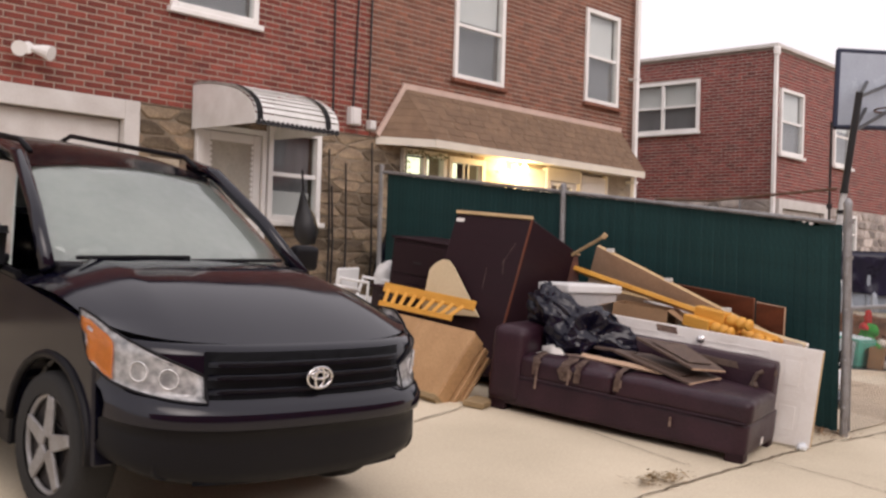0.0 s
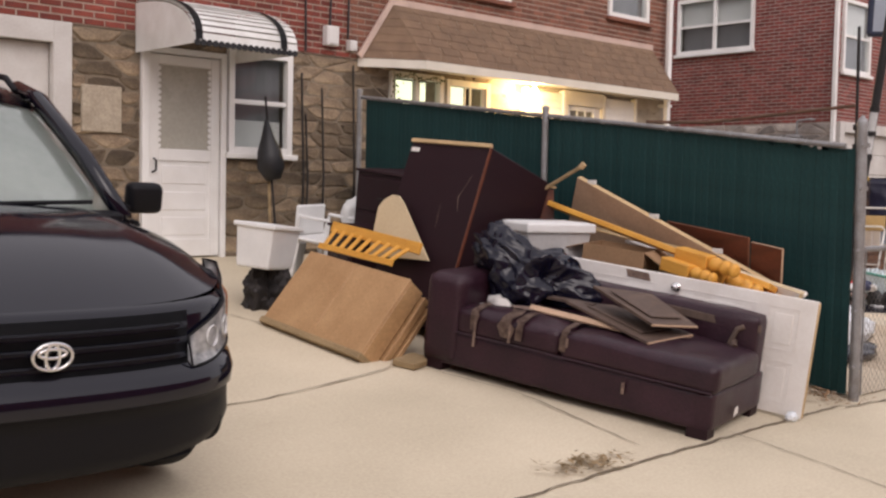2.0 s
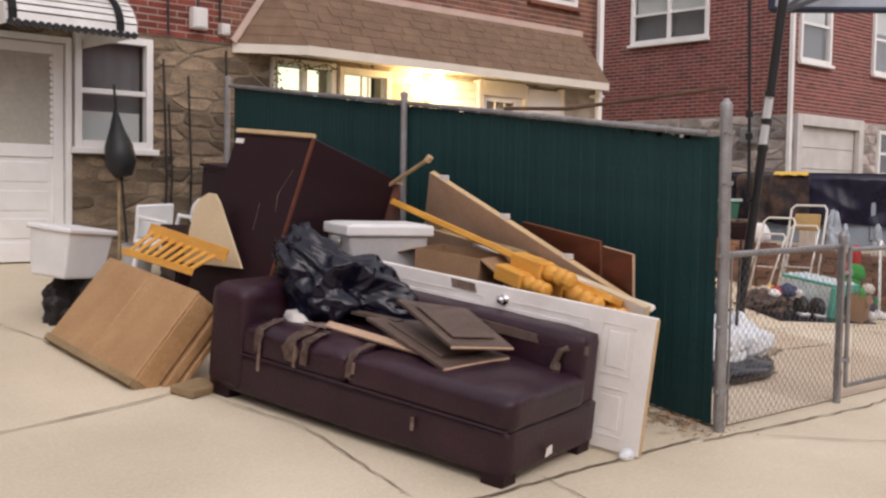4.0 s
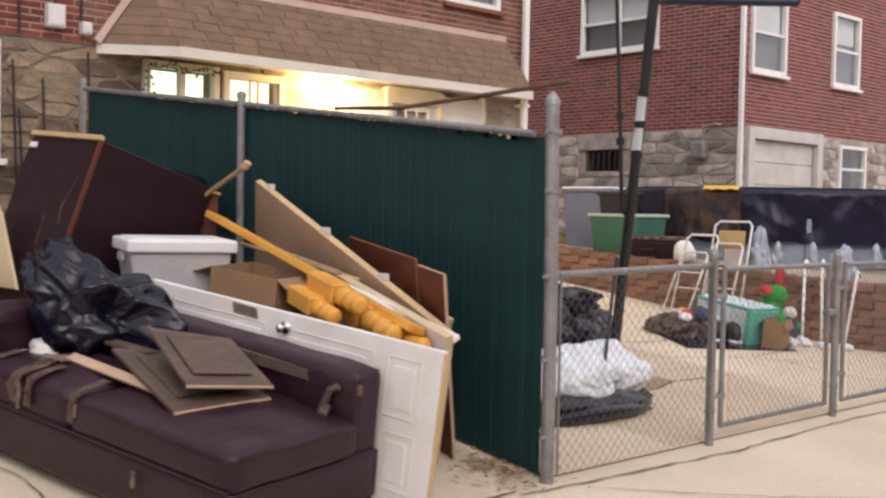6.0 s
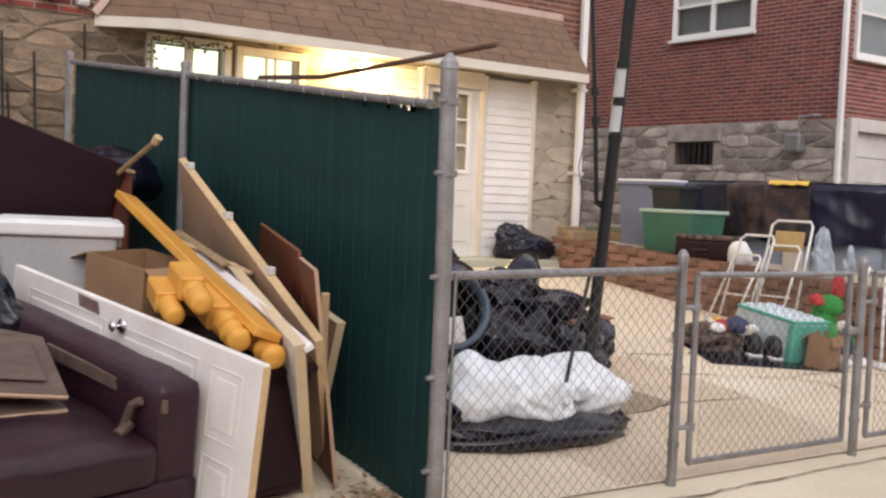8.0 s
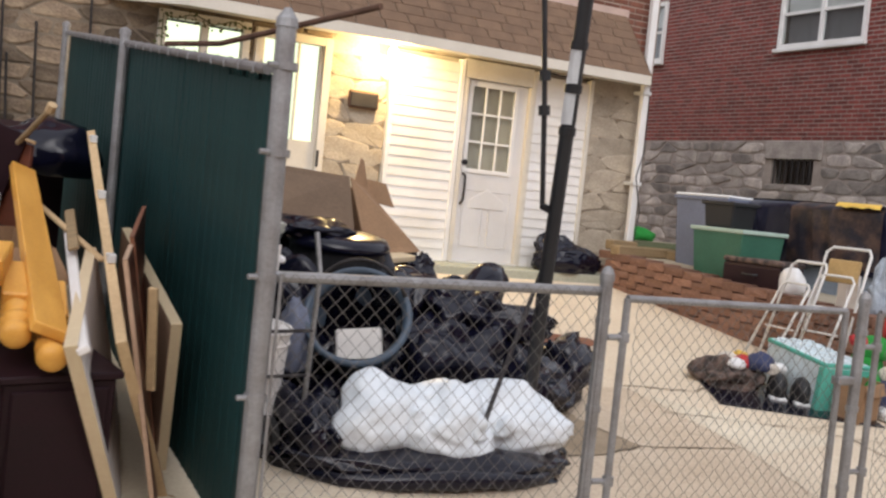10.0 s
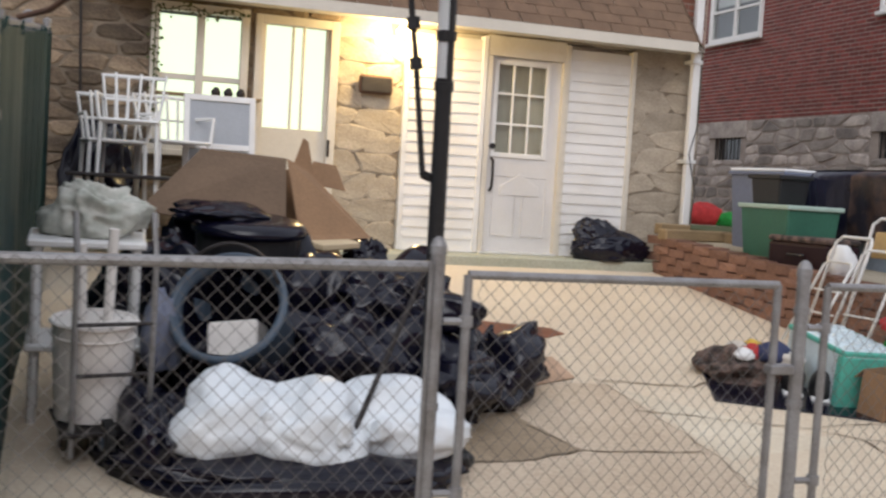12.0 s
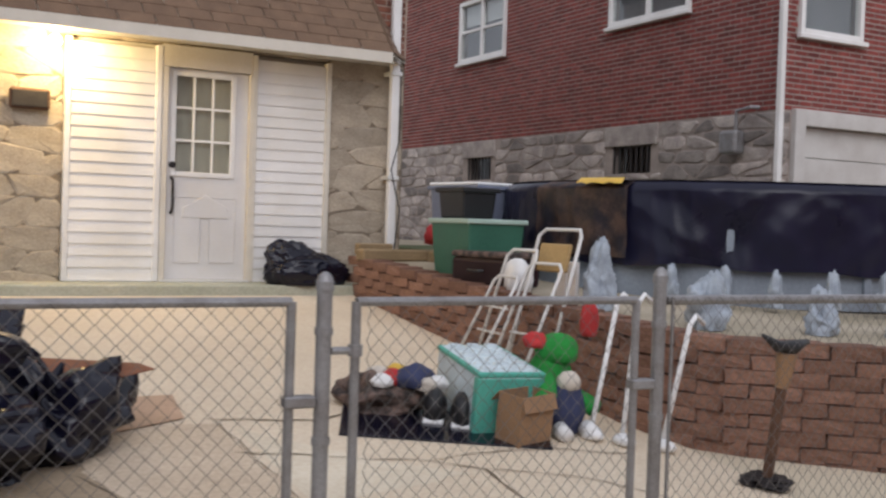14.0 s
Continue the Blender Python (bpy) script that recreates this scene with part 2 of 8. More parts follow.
def holed_wall(u0, u1, z0, z1, holes, d0, d1, axis="y", bm=None):
    """A wall along u with real openings (u0, u1, z0, z1), between depths d0 and d1."""
    us = sorted({u0, u1, *[h[0] for h in holes], *[h[1] for h in holes]})
    zs = sorted({z0, z1, *[h[2] for h in holes], *[h[3] for h in holes]})
    us = [u for u in us if u0 <= u <= u1]
    zs = [z for z in zs if z0 <= z <= z1]
    own = bmesh.new()
    for i in range(len(us) - 1):
        for j in range(len(zs) - 1):
            cu, cz = (us[i] + us[i + 1]) / 2, (zs[j] + zs[j + 1]) / 2
            if any(h[0] < cu < h[1] and h[2] < cz < h[3] for h in holes):
                continue
            if axis == "y":
                box(us[i], us[i + 1], d0, d1, zs[j], zs[j + 1], bm=own)
            else:
                box(d0, d1, us[i], us[i + 1], zs[j], zs[j + 1], bm=own)
    bmesh.ops.remove_doubles(own, verts=own.verts, dist=0.0005)
    seen, dead = {}, []
    for f in own.faces:
        key = tuple(sorted(v.index for v in f.verts))
        if key in seen:
            dead += [f, seen[key]]
        seen[key] = f
    bmesh.ops.delete(own, geom=list(set(dead)), context="FACES_ONLY")
    return merge(bm, own)


def boxes_mesh(name, blocks, mat):
    """Many small eased blocks in one mesh. Each: centre, half sizes, a front axis ('y' or 'x'), a jitter seed."""
    verts, faces = [], []
    for (cx, cy, cz), (hx, hy, hz), axis, ease in blocks:
        k = len(verts)
        back = [(-1, -1), (1, -1), (1, 1), (-1, 1)]
        for depth, shrink in ((1, 0.0), (-1 + 2 * ease / max(hy, 1e-4), 0.0), (-1, ease)):
            for a, b in back:
                du, dz, dd = a * (hx - shrink), b * (hz - shrink), depth * hy
                verts.append((cx + du, cy + dd, cz + dz) if axis == "y" else (cx + dd, cy + du, cz + dz))
        for r in (0, 4):
            for i in range(4):
                q = (k + r + i, k + r + (i + 1) % 4, k + r + 4 + (i + 1) % 4, k + r + 4 + i)
                faces.append(q if axis == "y" else q[::-1])
        q = (k + 8, k + 9, k + 10, k + 11)
        faces.append(q if axis == "y" else q[::-1])
    me = bpy.data.meshes.new(name)
    me.from_pydata(verts, [], faces)
    me.materials.append(mat)
    return me


def brick_layout(u0, u1, z0, z1, holes, length=0.203, height=0.0575, joint=0.011):
    """Running bond, cut round the openings: (u centre, z centre, half length)."""
    out, row, z = [], 0, z0
    while z + height <= z1 + 0.01:
        u = u0 - (length + joint) / 2 * (row % 2)
        while u < u1:
            a, b = max(u, u0), min(u + length, u1)
            zc = z + height / 2
            for h in holes:
                if h[2] - 0.02 < zc < h[3] + 0.02:
                    if h[0] <= a and b <= h[1]:
                        a = b
                    elif a < h[0] < b:
                        b = h[0]
                    elif a < h[1] < b:
                        a = h[1]
            if b - a > 0.03:
                out.append(((a + b) / 2, zc, (b - a) / 2))
            u += length + joint
        z += height + joint
        row += 1
    return out


# ---- ground ----
def build_ground():
    xs = [-400, -120, -40, -20] + [round(-12 + 0.5 * i, 2) for i in range(73)] + [30, 60, 150, 400]
    ys = [-400, -100, -30, -12, -8, -6, -5, -4, -3, -2, -1, -0.4, 0.0] + [round(0.45 * i, 2) for i in range(1, 14)] + [6.3, 8, 12, 20, 40, 120, 400]
    bm = bmesh.new()
    grid = []
    for y in ys:
        row = []
        for x in xs:
            wob = 0.006 * math.sin(x * 1.3 + y) if -6 < y < 5.5 and -12 < x < 24 else 0
            row.append(bm.verts.new((x, y, ground_z(x, y) + wob * (0.0 if abs(y) < 0.5 else 1))))
        grid.append(row)
    for j in range(len(ys) - 1):
        for i in range(len(xs) - 1):
            bm.faces.new((grid[j][i], grid[j][i + 1], grid[j + 1][i + 1], grid[j + 1][i]))
    tagged(new("ground", finish("ground", bm, M_CONCRETE, True)), "pale worn concrete alley and sloping driveway", "ground", kind="structure")


build_ground()


def crack(points, width, rng, lift=0.004):
    """A ragged dirty joint laid on the paving."""
    bm = bmesh.new()
    line = []
    for (x0, y0), (x1, y1) in zip(points, points[1:]):
        n = max(2, int(math.hypot(x1 - x0, y1 - y0) / 0.09))
        for i in range(n):
            t = i / n
            line.append((x0 + (x1 - x0) * t + rng.uniform(-1, 1) * 0.012, y0 + (y1 - y0) * t + rng.uniform(-1, 1) * 0.012))
    line.append(points[-1])
    last = None
    for i, (x, y) in enumerate(line):
        ax, ay = line[max(0, i - 1)]
        bx, by = line[min(len(line) - 1, i + 1)]
        d = Vector((bx - ax, by - ay)).normalized()
        lift = 0.0145 if x > 0.05 and y > 0.04 else 0.004
        w = width * rng.uniform(0.35, 1.0) * (0.3 if i in (0, len(line) - 1) else 1)
        a = bm.verts.new((x - d.y * w, y + d.x * w, ground_z(x, y - 0.01) + lift + 0.006))
        b = bm.verts.new((x + d.y * w, y - d.x * w, ground_z(x, y - 0.01) + lift + 0.006))
        if last:
            bm.faces.new((last[0], last[1], b, a))
        last = (a, b)
    return bm


_rng = random.Random(5)
for pts, w in (([(-6.2, -0.28), (-4.03, -0.19), (-3.04, -0.14), (-1.5, -0.07), (-0.25, -0.04)], 0.013),
               ([(-1.65, 0.0), (-1.8, -0.55), (-2.0, -1.15), (-2.4, -2.6), (-2.9, -5)], 0.005),
               ([(-0.3, -0.1), (1.5, -0.2), (3.0, -0.14), (5.0, -0.2)], 0.012),
               ([(-4.45, 1.68), (-3.9, 1.74), (-2.9, 1.95), (-2.5, 2.1)], 0.010),
               ([(-2.45, 0.1), (-2.3, 1.18), (-2.55, 2.1), (-3.0, 4.2)], 0.006),
               ([(0.1, -0.2), (0.8, -0.9), (1.6, -1.5), (2.8, -2.0)], 0.007),
               ([(3.31, 2.28), (3.62, 2.2), (3.93, 2.13), (4.23, 2.29), (4.6, 2.4)], 0.011),
               ([(1.9, 1.02), (2.3, 1.0), (2.69, 1.12), (3.0, 1.08), (3.37, 1.05)], 0.011),
               ([(2.53, 1.55), (2.62, 1.3), (2.69, 1.12)], 0.008),
               ([(3.27, 1.71), (3.6, 1.6), (3.92, 1.46), (4.2, 1.38), (4.44, 1.19), (4.41, 0.7), (4.6, 0.3)], 0.009),
               ([(4.2, 1.38), (4.6, 1.42), (4.99, 1.39), (5.4, 1.2)], 0.008),
               ([(4.44, 1.19), (4.9, 0.95), (5.2, 0.5)], 0.007),
               ([(3.36, 2.25), (3.40, 1.0), (3.25, 0.2)], 0.004)):
    tagged(new("joint", finish("joint", crack(pts, w, _rng), M_CRACK)), "dirty cracked joint in the concrete paving", "paving joint", kind="structure")


# browner slab of the fenced yard, a thin topping laid over the same slope
def build_yard():
    bm = bmesh.new()
    cols, rows = 18, 18
    g = [[bm.verts.new((0.05 + 5.75 * i / cols, 0.04 + 5.8 * j / rows, ground_z(0, 0.04 + 5.8 * j / rows) + 0.012)) for i in range(cols + 1)] for j in range(rows + 1)]
    for j in range(rows):
        for i in range(cols):
            bm.faces.new((g[j][i], g[j][i + 1], g[j + 1][i + 1], g[j + 1][i]))
    tagged(new("yard_paving", finish("yard_paving", bm, M_YARD, True)), "stained tan concrete of the fenced yard", "paving", kind="structure")
    for name, lab, outline, mat in (("yard_slab", "darker stained concrete slab in the yard", [(1.2, 0.06), (3.22, 0.06), (3.40, 1.0), (3.36, 2.2), (2.4, 2.3), (1.2, 2.2)], M_SLAB),
                                    ("yard_stain", "brown damp stain on the yard concrete", [(1.98, 1.04), (2.35, 1.02), (2.7, 1.13), (2.55, 1.6), (2.62, 2.0), (2.2, 2.15), (1.95, 1.7)], M_STAIN),
                                    ("yard_slab", "pale triangular slab in the yard", [(3.44, 0.95), (4.35, 1.15), (3.95, 1.44), (3.42, 2.1)], M_PALESLAB)):
        bm = bmesh.new()
        up = 0.0155 if mat is M_STAIN else 0.0135
        rng = random.Random(len(outline))
        ring = []
        for (x0, y0), (x1, y1) in zip(outline, outline[1:] + outline[:1]):
            for q in range(8):
                j = 0.012 if 0 < q else 0.0
                x, y = x0 + (x1 - x0) * q / 8 + rng.uniform(-j, j), y0 + (y1 - y0) * q / 8 + (rng.uniform(-j, j) if y0 > 0.1 else 0)
                ring.append(bm.verts.new((x, y, ground_z(0, y) + up)))
        bm.faces.new(ring)
        tagged(new(name, finish(name, bm, mat)), lab, "paving", kind="structure")
    bm = box(0.05, 6.1, 5.83, 6.5, 0.3, 0.775, 0.012)
    tagged(new("patio_step", finish("patio_step", bm, M_PATIO)), "raised greenish concrete patio step", "step", kind="structure")


build_yard()

# ---- row houses ----
WALL = 6.29
GARAGE = (-6.05, -3.32, 0.6, 2.78)
DOOR1 = (-2.42, -1.46, 0.6, 2.86)
WIN1 = (-1.43, -0.62, 1.83, 2.93)
LIT1 = (0.80, 1.66, 1.60, 2.90)
LIT2 = (1.72, 2.50, 0.7, 2.88)
PORCH = (3.14, 5.62, 0.6, 2.92)
UP0 = (-2.80, -1.64, 4.06, 5.5)
UP2 = (1.75, 2.84, 3.97, 5.5)
UP3 = (4.89, 5.85, 4.06, 5.58)
UP4 = (-6.6, -5.4, 4.06, 5.5)
LOW_HOLES = [GARAGE, DOOR1, WIN1, LIT1, LIT2, PORCH]
UP_HOLES = [UP0, UP2, UP3, UP4]

wall_low = tagged(new("wall_ground_floor", finish("wall_ground_floor", holed_wall(-12, 6.42, 0.3, 2.985, LOW_HOLES, WALL + 0.03, WALL + 0.33), M_MORTAR_STONE)),
                  "rear ground floor wall of tan field stone", "wall", kind="structure")
wall_up = tagged(new("wall_upper_floors", finish("wall_upper_floors", holed_wall(-12, 6.42, 2.985, 6.45, UP_HOLES, WALL + 0.012, WALL + 0.33), M_MORTAR)),
                 "rear upper wall of red and brown brick row houses", "wall", kind="structure")
side_wall = tagged(new("wall_gable", finish("wall_gable", box(6.12, 6.42, WALL + 0.33, 16, 0.3, 6.45), M_MORTAR)), "brick end wall of the row", "wall", kind="structure")
roof_bm = box(-12, 6.5, WALL - 0.15, 16, 6.45, 6.62)
tagged(new("roof", finish("roof", roof_bm, M_IRON)), "flat tarred roof of the row houses", "roof", kind="structure")
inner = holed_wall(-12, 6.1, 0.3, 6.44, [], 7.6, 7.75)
tagged(new("wall_inside", finish("wall_inside", inner, M_DARK_ROOM)), "added inner wall behind the windows, coloured dark as unlit", "wall", kind="structure")
# unseen wall added behind the camera; it cuts southern sky and darkens reflections
across = box(-34, 34, -13.3, -13.0, -0.6, 6.3)
tagged(new("wall_across_alley", finish("wall_across_alley", across, M_BRICK)), "unseen plain brick wall added across the alley to block sky light", "wall", kind="structure")
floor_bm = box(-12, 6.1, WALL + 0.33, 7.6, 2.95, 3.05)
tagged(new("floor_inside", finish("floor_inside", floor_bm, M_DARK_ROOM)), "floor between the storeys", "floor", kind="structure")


def glazed(name, x0, x1, z0, z1, label, rails=1, mullions=0, face=WALL, frame=0.07, axis="y", lit=None, blind=0.0, trim=M_WHITE, sill=True, curtain=None):
    """A sash window in its opening: frame, meeting rail, panes, sill, blind."""
    def flat(u0, u1, d0, d1, w0, w1, bevel=0.004, bm=None):
        return box(u0, u1, face + d0, face + d1, w0, w1, bevel, bm) if axis == "y" else box(face + d0, face + d1, u0, u1, w0, w1, bevel, bm)
    top = thing(name, label, "window", kind="structure")
    bm = flat(x0, x0 + frame, -0.03, 0.07, z0, z1)
    flat(x1 - frame, x1, -0.03, 0.07, z0, z1, bm=bm)
    flat(x0 + frame, x1 - frame, -0.03, 0.07, z1 - frame, z1, bm=bm)
    flat(x0 + frame, x1 - frame, -0.03, 0.07, z0, z0 + frame, bm=bm)
    part("window_frame", bm, trim, top)
    us = [x0 + frame + (x1 - x0 - 2 * frame) * i / (mullions + 1) for i in range(mullions + 2)]
    ws = [z0 + frame + (z1 - z0 - 2 * frame) * i / (rails + 1) for i in range(rails + 2)]
    for u in us[1:-1]:
        part("mullion", flat(u - 0.035, u + 0.035, -0.02, 0.06, z0 + frame, z1 - frame), trim, top)
    for w in ws[1:-1]:
        part("meeting_rail", flat(x0 + frame, x1 - frame, -0.005, 0.05, w - 0.025, w + 0.025), trim, top)
    for i in range(len(us) - 1):
        for j in range(len(ws) - 1):
            p = part("pane", flat(us[i], us[i + 1], 0.02 + 0.012 * (j % 2), 0.026 + 0.012 * (j % 2), ws[j], ws[j + 1], 0), M_GLASS, top)
            p.visible_shadow = False
    if sill:
        part("window_sill", flat(x0 - 0.05, x1 + 0.05, -0.075, 0.0, z0 - 0.06, z0, 0.008), trim if sill is True else sill, top)
    if blind:
        part("blind", flat(x0 + frame, x1 - frame, 0.10, 0.115, z1 - (z1 - z0) * blind, z1 - frame, 0), M_BLIND, top, "pale pulled-down window blind")
    # grey sheet added behind the panes; its colour stands in for reflected sky
    if blind and not curtain:
        part("curtain", flat(x0 + frame, x1 - frame, 0.14, 0.15, z0 + frame, z1 - frame, 0), M_PANEGREY, top, "grey sheet standing in for sky reflected in the panes")
    if curtain:
        part("curtain", flat(x0 + frame, x1 - frame, 0.14, 0.15, z0 + frame, z1 - frame, 0), curtain, top)
    return top


glazed("window_1", *WIN1, "white sash window beside the rear door", blind=0.0, curtain=M_PANEGREY)
part("sill_board", box(WIN1[0] + 0.09, WIN1[1] - 0.09, WALL + 0.10, WALL + 0.115, WIN1[2] + 0.07, WIN1[2] + 0.36), M_BLIND, bpy.data.objects["window_1"], "white board behind the lower pane")
glazed("window_2", *UP0, "white upper sash window in red brick", blind=0.6)
glazed("window_3", *UP2, "white upper sash window above the shingle canopy", blind=0.45, sill=M_BRICK_TAN)
glazed("window_4", *UP3, "white upper sash window near the corner", blind=0.5, sill=M_BRICK_TAN)
glazed("window_5", *UP4, "white upper sash window in red brick", blind=0.4)
# the room has no lamp: its back wall emits the light
M_ROOMGLOW = glow_material("glowing_kitchen_backdrop", (0.90, 0.95, 0.66), 1.35)
glazed("window_6", LIT1[0], LIT1[1], LIT1[2], LIT1[3], "brightly lit ground floor window", rails=1, mullions=1, trim=M_CREAM)
def garland():
    rng = random.Random(14)
    top = thing("garland", "thin leafy vine hanging round the lit window", "vine")
    x0, x1, z0, z1 = LIT1[0] + 0.03, LIT1[1] - 0.05, LIT1[2] + 0.35, LIT1[3] - 0.05
    line = [(x0, z0 + (z1 - z0) * k / 12) for k in range(13)] + [(x0 + (x1 - x0) * k / 10, z1 - 0.03 * math.sin(k * 1.3)) for k in range(1, 11)]
    part("stem", tube([(x, WALL - 0.05, z) for x, z in line], 0.006, 5), M_GRASS, top)
    bm = bmesh.new()
    for x, z in line:
        for q in range(5):
            p = Vector((x + rng.uniform(-0.04, 0.05), WALL - 0.05 - rng.uniform(0, 0.03), z + rng.uniform(-0.06, 0.03)))
            d = Vector((rng.uniform(-1, 1), rng.uniform(-0.4, 0.2), rng.uniform(-1, 0.3))).normalized() * rng.uniform(0.025, 0.05)
            w = d.cross(Vector((0, 1, 0))).normalized() * d.length * 0.35
            bm.faces.new([bm.verts.new(v) for v in (p, p + d * 0.5 + w, p + d, p + d * 0.5 - w)])
    part("leaves", bm, M_GRASS, top)


garland()
room = box(0.5, 2.9, 7.2, 7.25, 0.75, 2.92)
tagged(new("glowing_room_wall", finish("glowing_room_wall", room, M_ROOMGLOW)), "kitchen backdrop wall that glows in place of room lamps", "wall", kind="structure")


# ---- garage door with its white surround ----
def garage(name, x0, x1, z0, z1, face, label, rows=4):
    top = thing(name, label, "garage door", kind="structure")
    bm = box(x0 - 0.17, x0 + 0.01, face - 0.05, face + 0.05, z0, z1 + 0.2, 0.006)
    box(x1 - 0.01, x1 + 0.17, face - 0.05, face + 0.05, z0, z1 + 0.2, 0.006, bm)
    box(x0 + 0.01, x1 - 0.01, face - 0.05, face + 0.05, z1, z1 + 0.2, 0.006, bm)
    part("surround", bm, M_GREYWHITE, top)
    h = (z1 - z0) / rows
    for i in range(rows):
        p = box(x0, x1, face + 0.07, face + 0.11, z0 + h * i + 0.004, z0 + h * (i + 1) - 0.004, 0.008)
        part("panel", p, M_GREYWHITE, top)
    return top


garage("garage_door_1", GARAGE[0], GARAGE[1], 0.72, GARAGE[3], WALL, "white sectional garage door in a white surround")


# ---- rear door with glass upper half ----
def rear_door():
    top = thing("door_1", "white storm door with a clouded glass upper half", "door", kind="structure")
    x0, x1 = DOOR1[0], DOOR1[1]
    bm = box(x0, x0 + 0.08, WALL - 0.03, WALL + 0.12, 0.7, 2.86, 0.004)
    box(x1 - 0.06, x1, WALL - 0.03, WALL + 0.12, 0.7, 2.86, 0.004, bm)
    box(x0 + 0.08, x1 - 0.06, WALL - 0.03, WALL + 0.12, 2.80, 2.86, 0.004, bm)
    part("door_frame", bm, M_WHITE, top)
    a, b = x0 + 0.09, x1 - 0.07
    bm = box(a, a + 0.1, WALL + 0.0, WALL + 0.045, 0.74, 2.79, 0.004)
    box(b - 0.1, b, WALL + 0.0, WALL + 0.045, 0.74, 2.79, 0.004, bm)
    box(a + 0.1, b - 0.1, WALL + 0.0, WALL + 0.045, 2.69, 2.79, 0.004, bm)
    box(a + 0.1, b - 0.1, WALL + 0.0, WALL + 0.045, 1.72, 1.84, 0.004, bm)
    box(a + 0.1, b - 0.1, WALL + 0.0, WALL + 0.045, 0.74, 0.92, 0.004, bm)
    part("door_leaf", bm, M_WHITE, top)
    part("kick_plate", box(a + 0.1, b - 0.1, WALL + 0.02, WALL + 0.04, 0.92, 1.72), M_WHITE, top)
    for z in (0.92, 1.18, 1.45):
        part("panel", box(a + 0.14, b - 0.14, WALL + 0.012, WALL + 0.04, z + 0.03, z + 0.23, 0.012), M_WHITE, top)
    # scalloped inner edge of the glass
    for s, u in ((1, a + 0.1), (-1, b - 0.1)):
        bm = bmesh.new()
        for i in range(14):
            z = 1.87 + i * 0.06
            tube([(u + s * 0.008, WALL + 0.005, z), (u + s * 0.008, WALL + 0.03, z)], 0.024, 8, bm)
        part("scalloped_edge", bm, M_WHITE, top)
    part("pane", box(a + 0.1, b - 0.1, WALL + 0.02, WALL + 0.026, 1.84, 2.69), material("clouded_glass", (0.44, 0.42, 0.36), 0.25, vary=0.06, scale=2, fine=30, bump=0.03), top, "clouded beige glass")
    part("door_handle", tube([(a + 0.03, WALL - 0.03, 1.74), (a + 0.05, WALL - 0.05, 1.72), (a + 0.05, WALL - 0.05, 1.62), (a + 0.03, WALL - 0.005, 1.60)], 0.011), M_IRON, top, "dark lever handle")


rear_door()


# ---- half-glazed cream door beside the lit window ----
def lit_door():
    top = thing("door_2", "cream half-glazed door with a bright room behind", "door", kind="structure")
    x0, x1 = LIT2[0], LIT2[1]
    y = WALL
    bm = box(x0, x0 + 0.06, y - 0.02, y + 0.1, 0.775, 2.88, 0.004)
    box(x1 - 0.08, x1, y - 0.02, y + 0.1, 0.775, 2.88, 0.004, bm)
    box(x0 + 0.06, x1 - 0.08, y - 0.02, y + 0.1, 2.80, 2.88, 0.004, bm)
    part("door_frame", bm, M_CREAM, top)
    bm = box(x0 + 0.06, x1 - 0.08, y + 0.02, y + 0.06, 0.79, 1.86, 0.006)
    box(x0 + 0.06, x0 + 0.10, y + 0.02, y + 0.06, 1.86, 2.80, 0.004, bm)
    box(x1 - 0.12, x1 - 0.08, y + 0.02, y + 0.06, 1.86, 2.80, 0.004, bm)
    part("door_leaf", bm, M_CREAM, top)
    for u in (0.34, 0.44):
        part("glazing_bar", box(x0 + u, x0 + u + 0.025, y + 0.025, y + 0.05, 1.86, 2.80, 0.002), M_CREAM, top)
    p = part("pane", box(x0 + 0.10, x1 - 0.12, y + 0.035, y + 0.041, 1.86, 2.80), M_GLASS, top)
    p.visible_shadow = False
    part("latch_plate", box(x1 - 0.075, x1 - 0.05, y - 0.03, y - 0.018, 1.62, 1.78, 0.002), M_IRON, top)


lit_door()


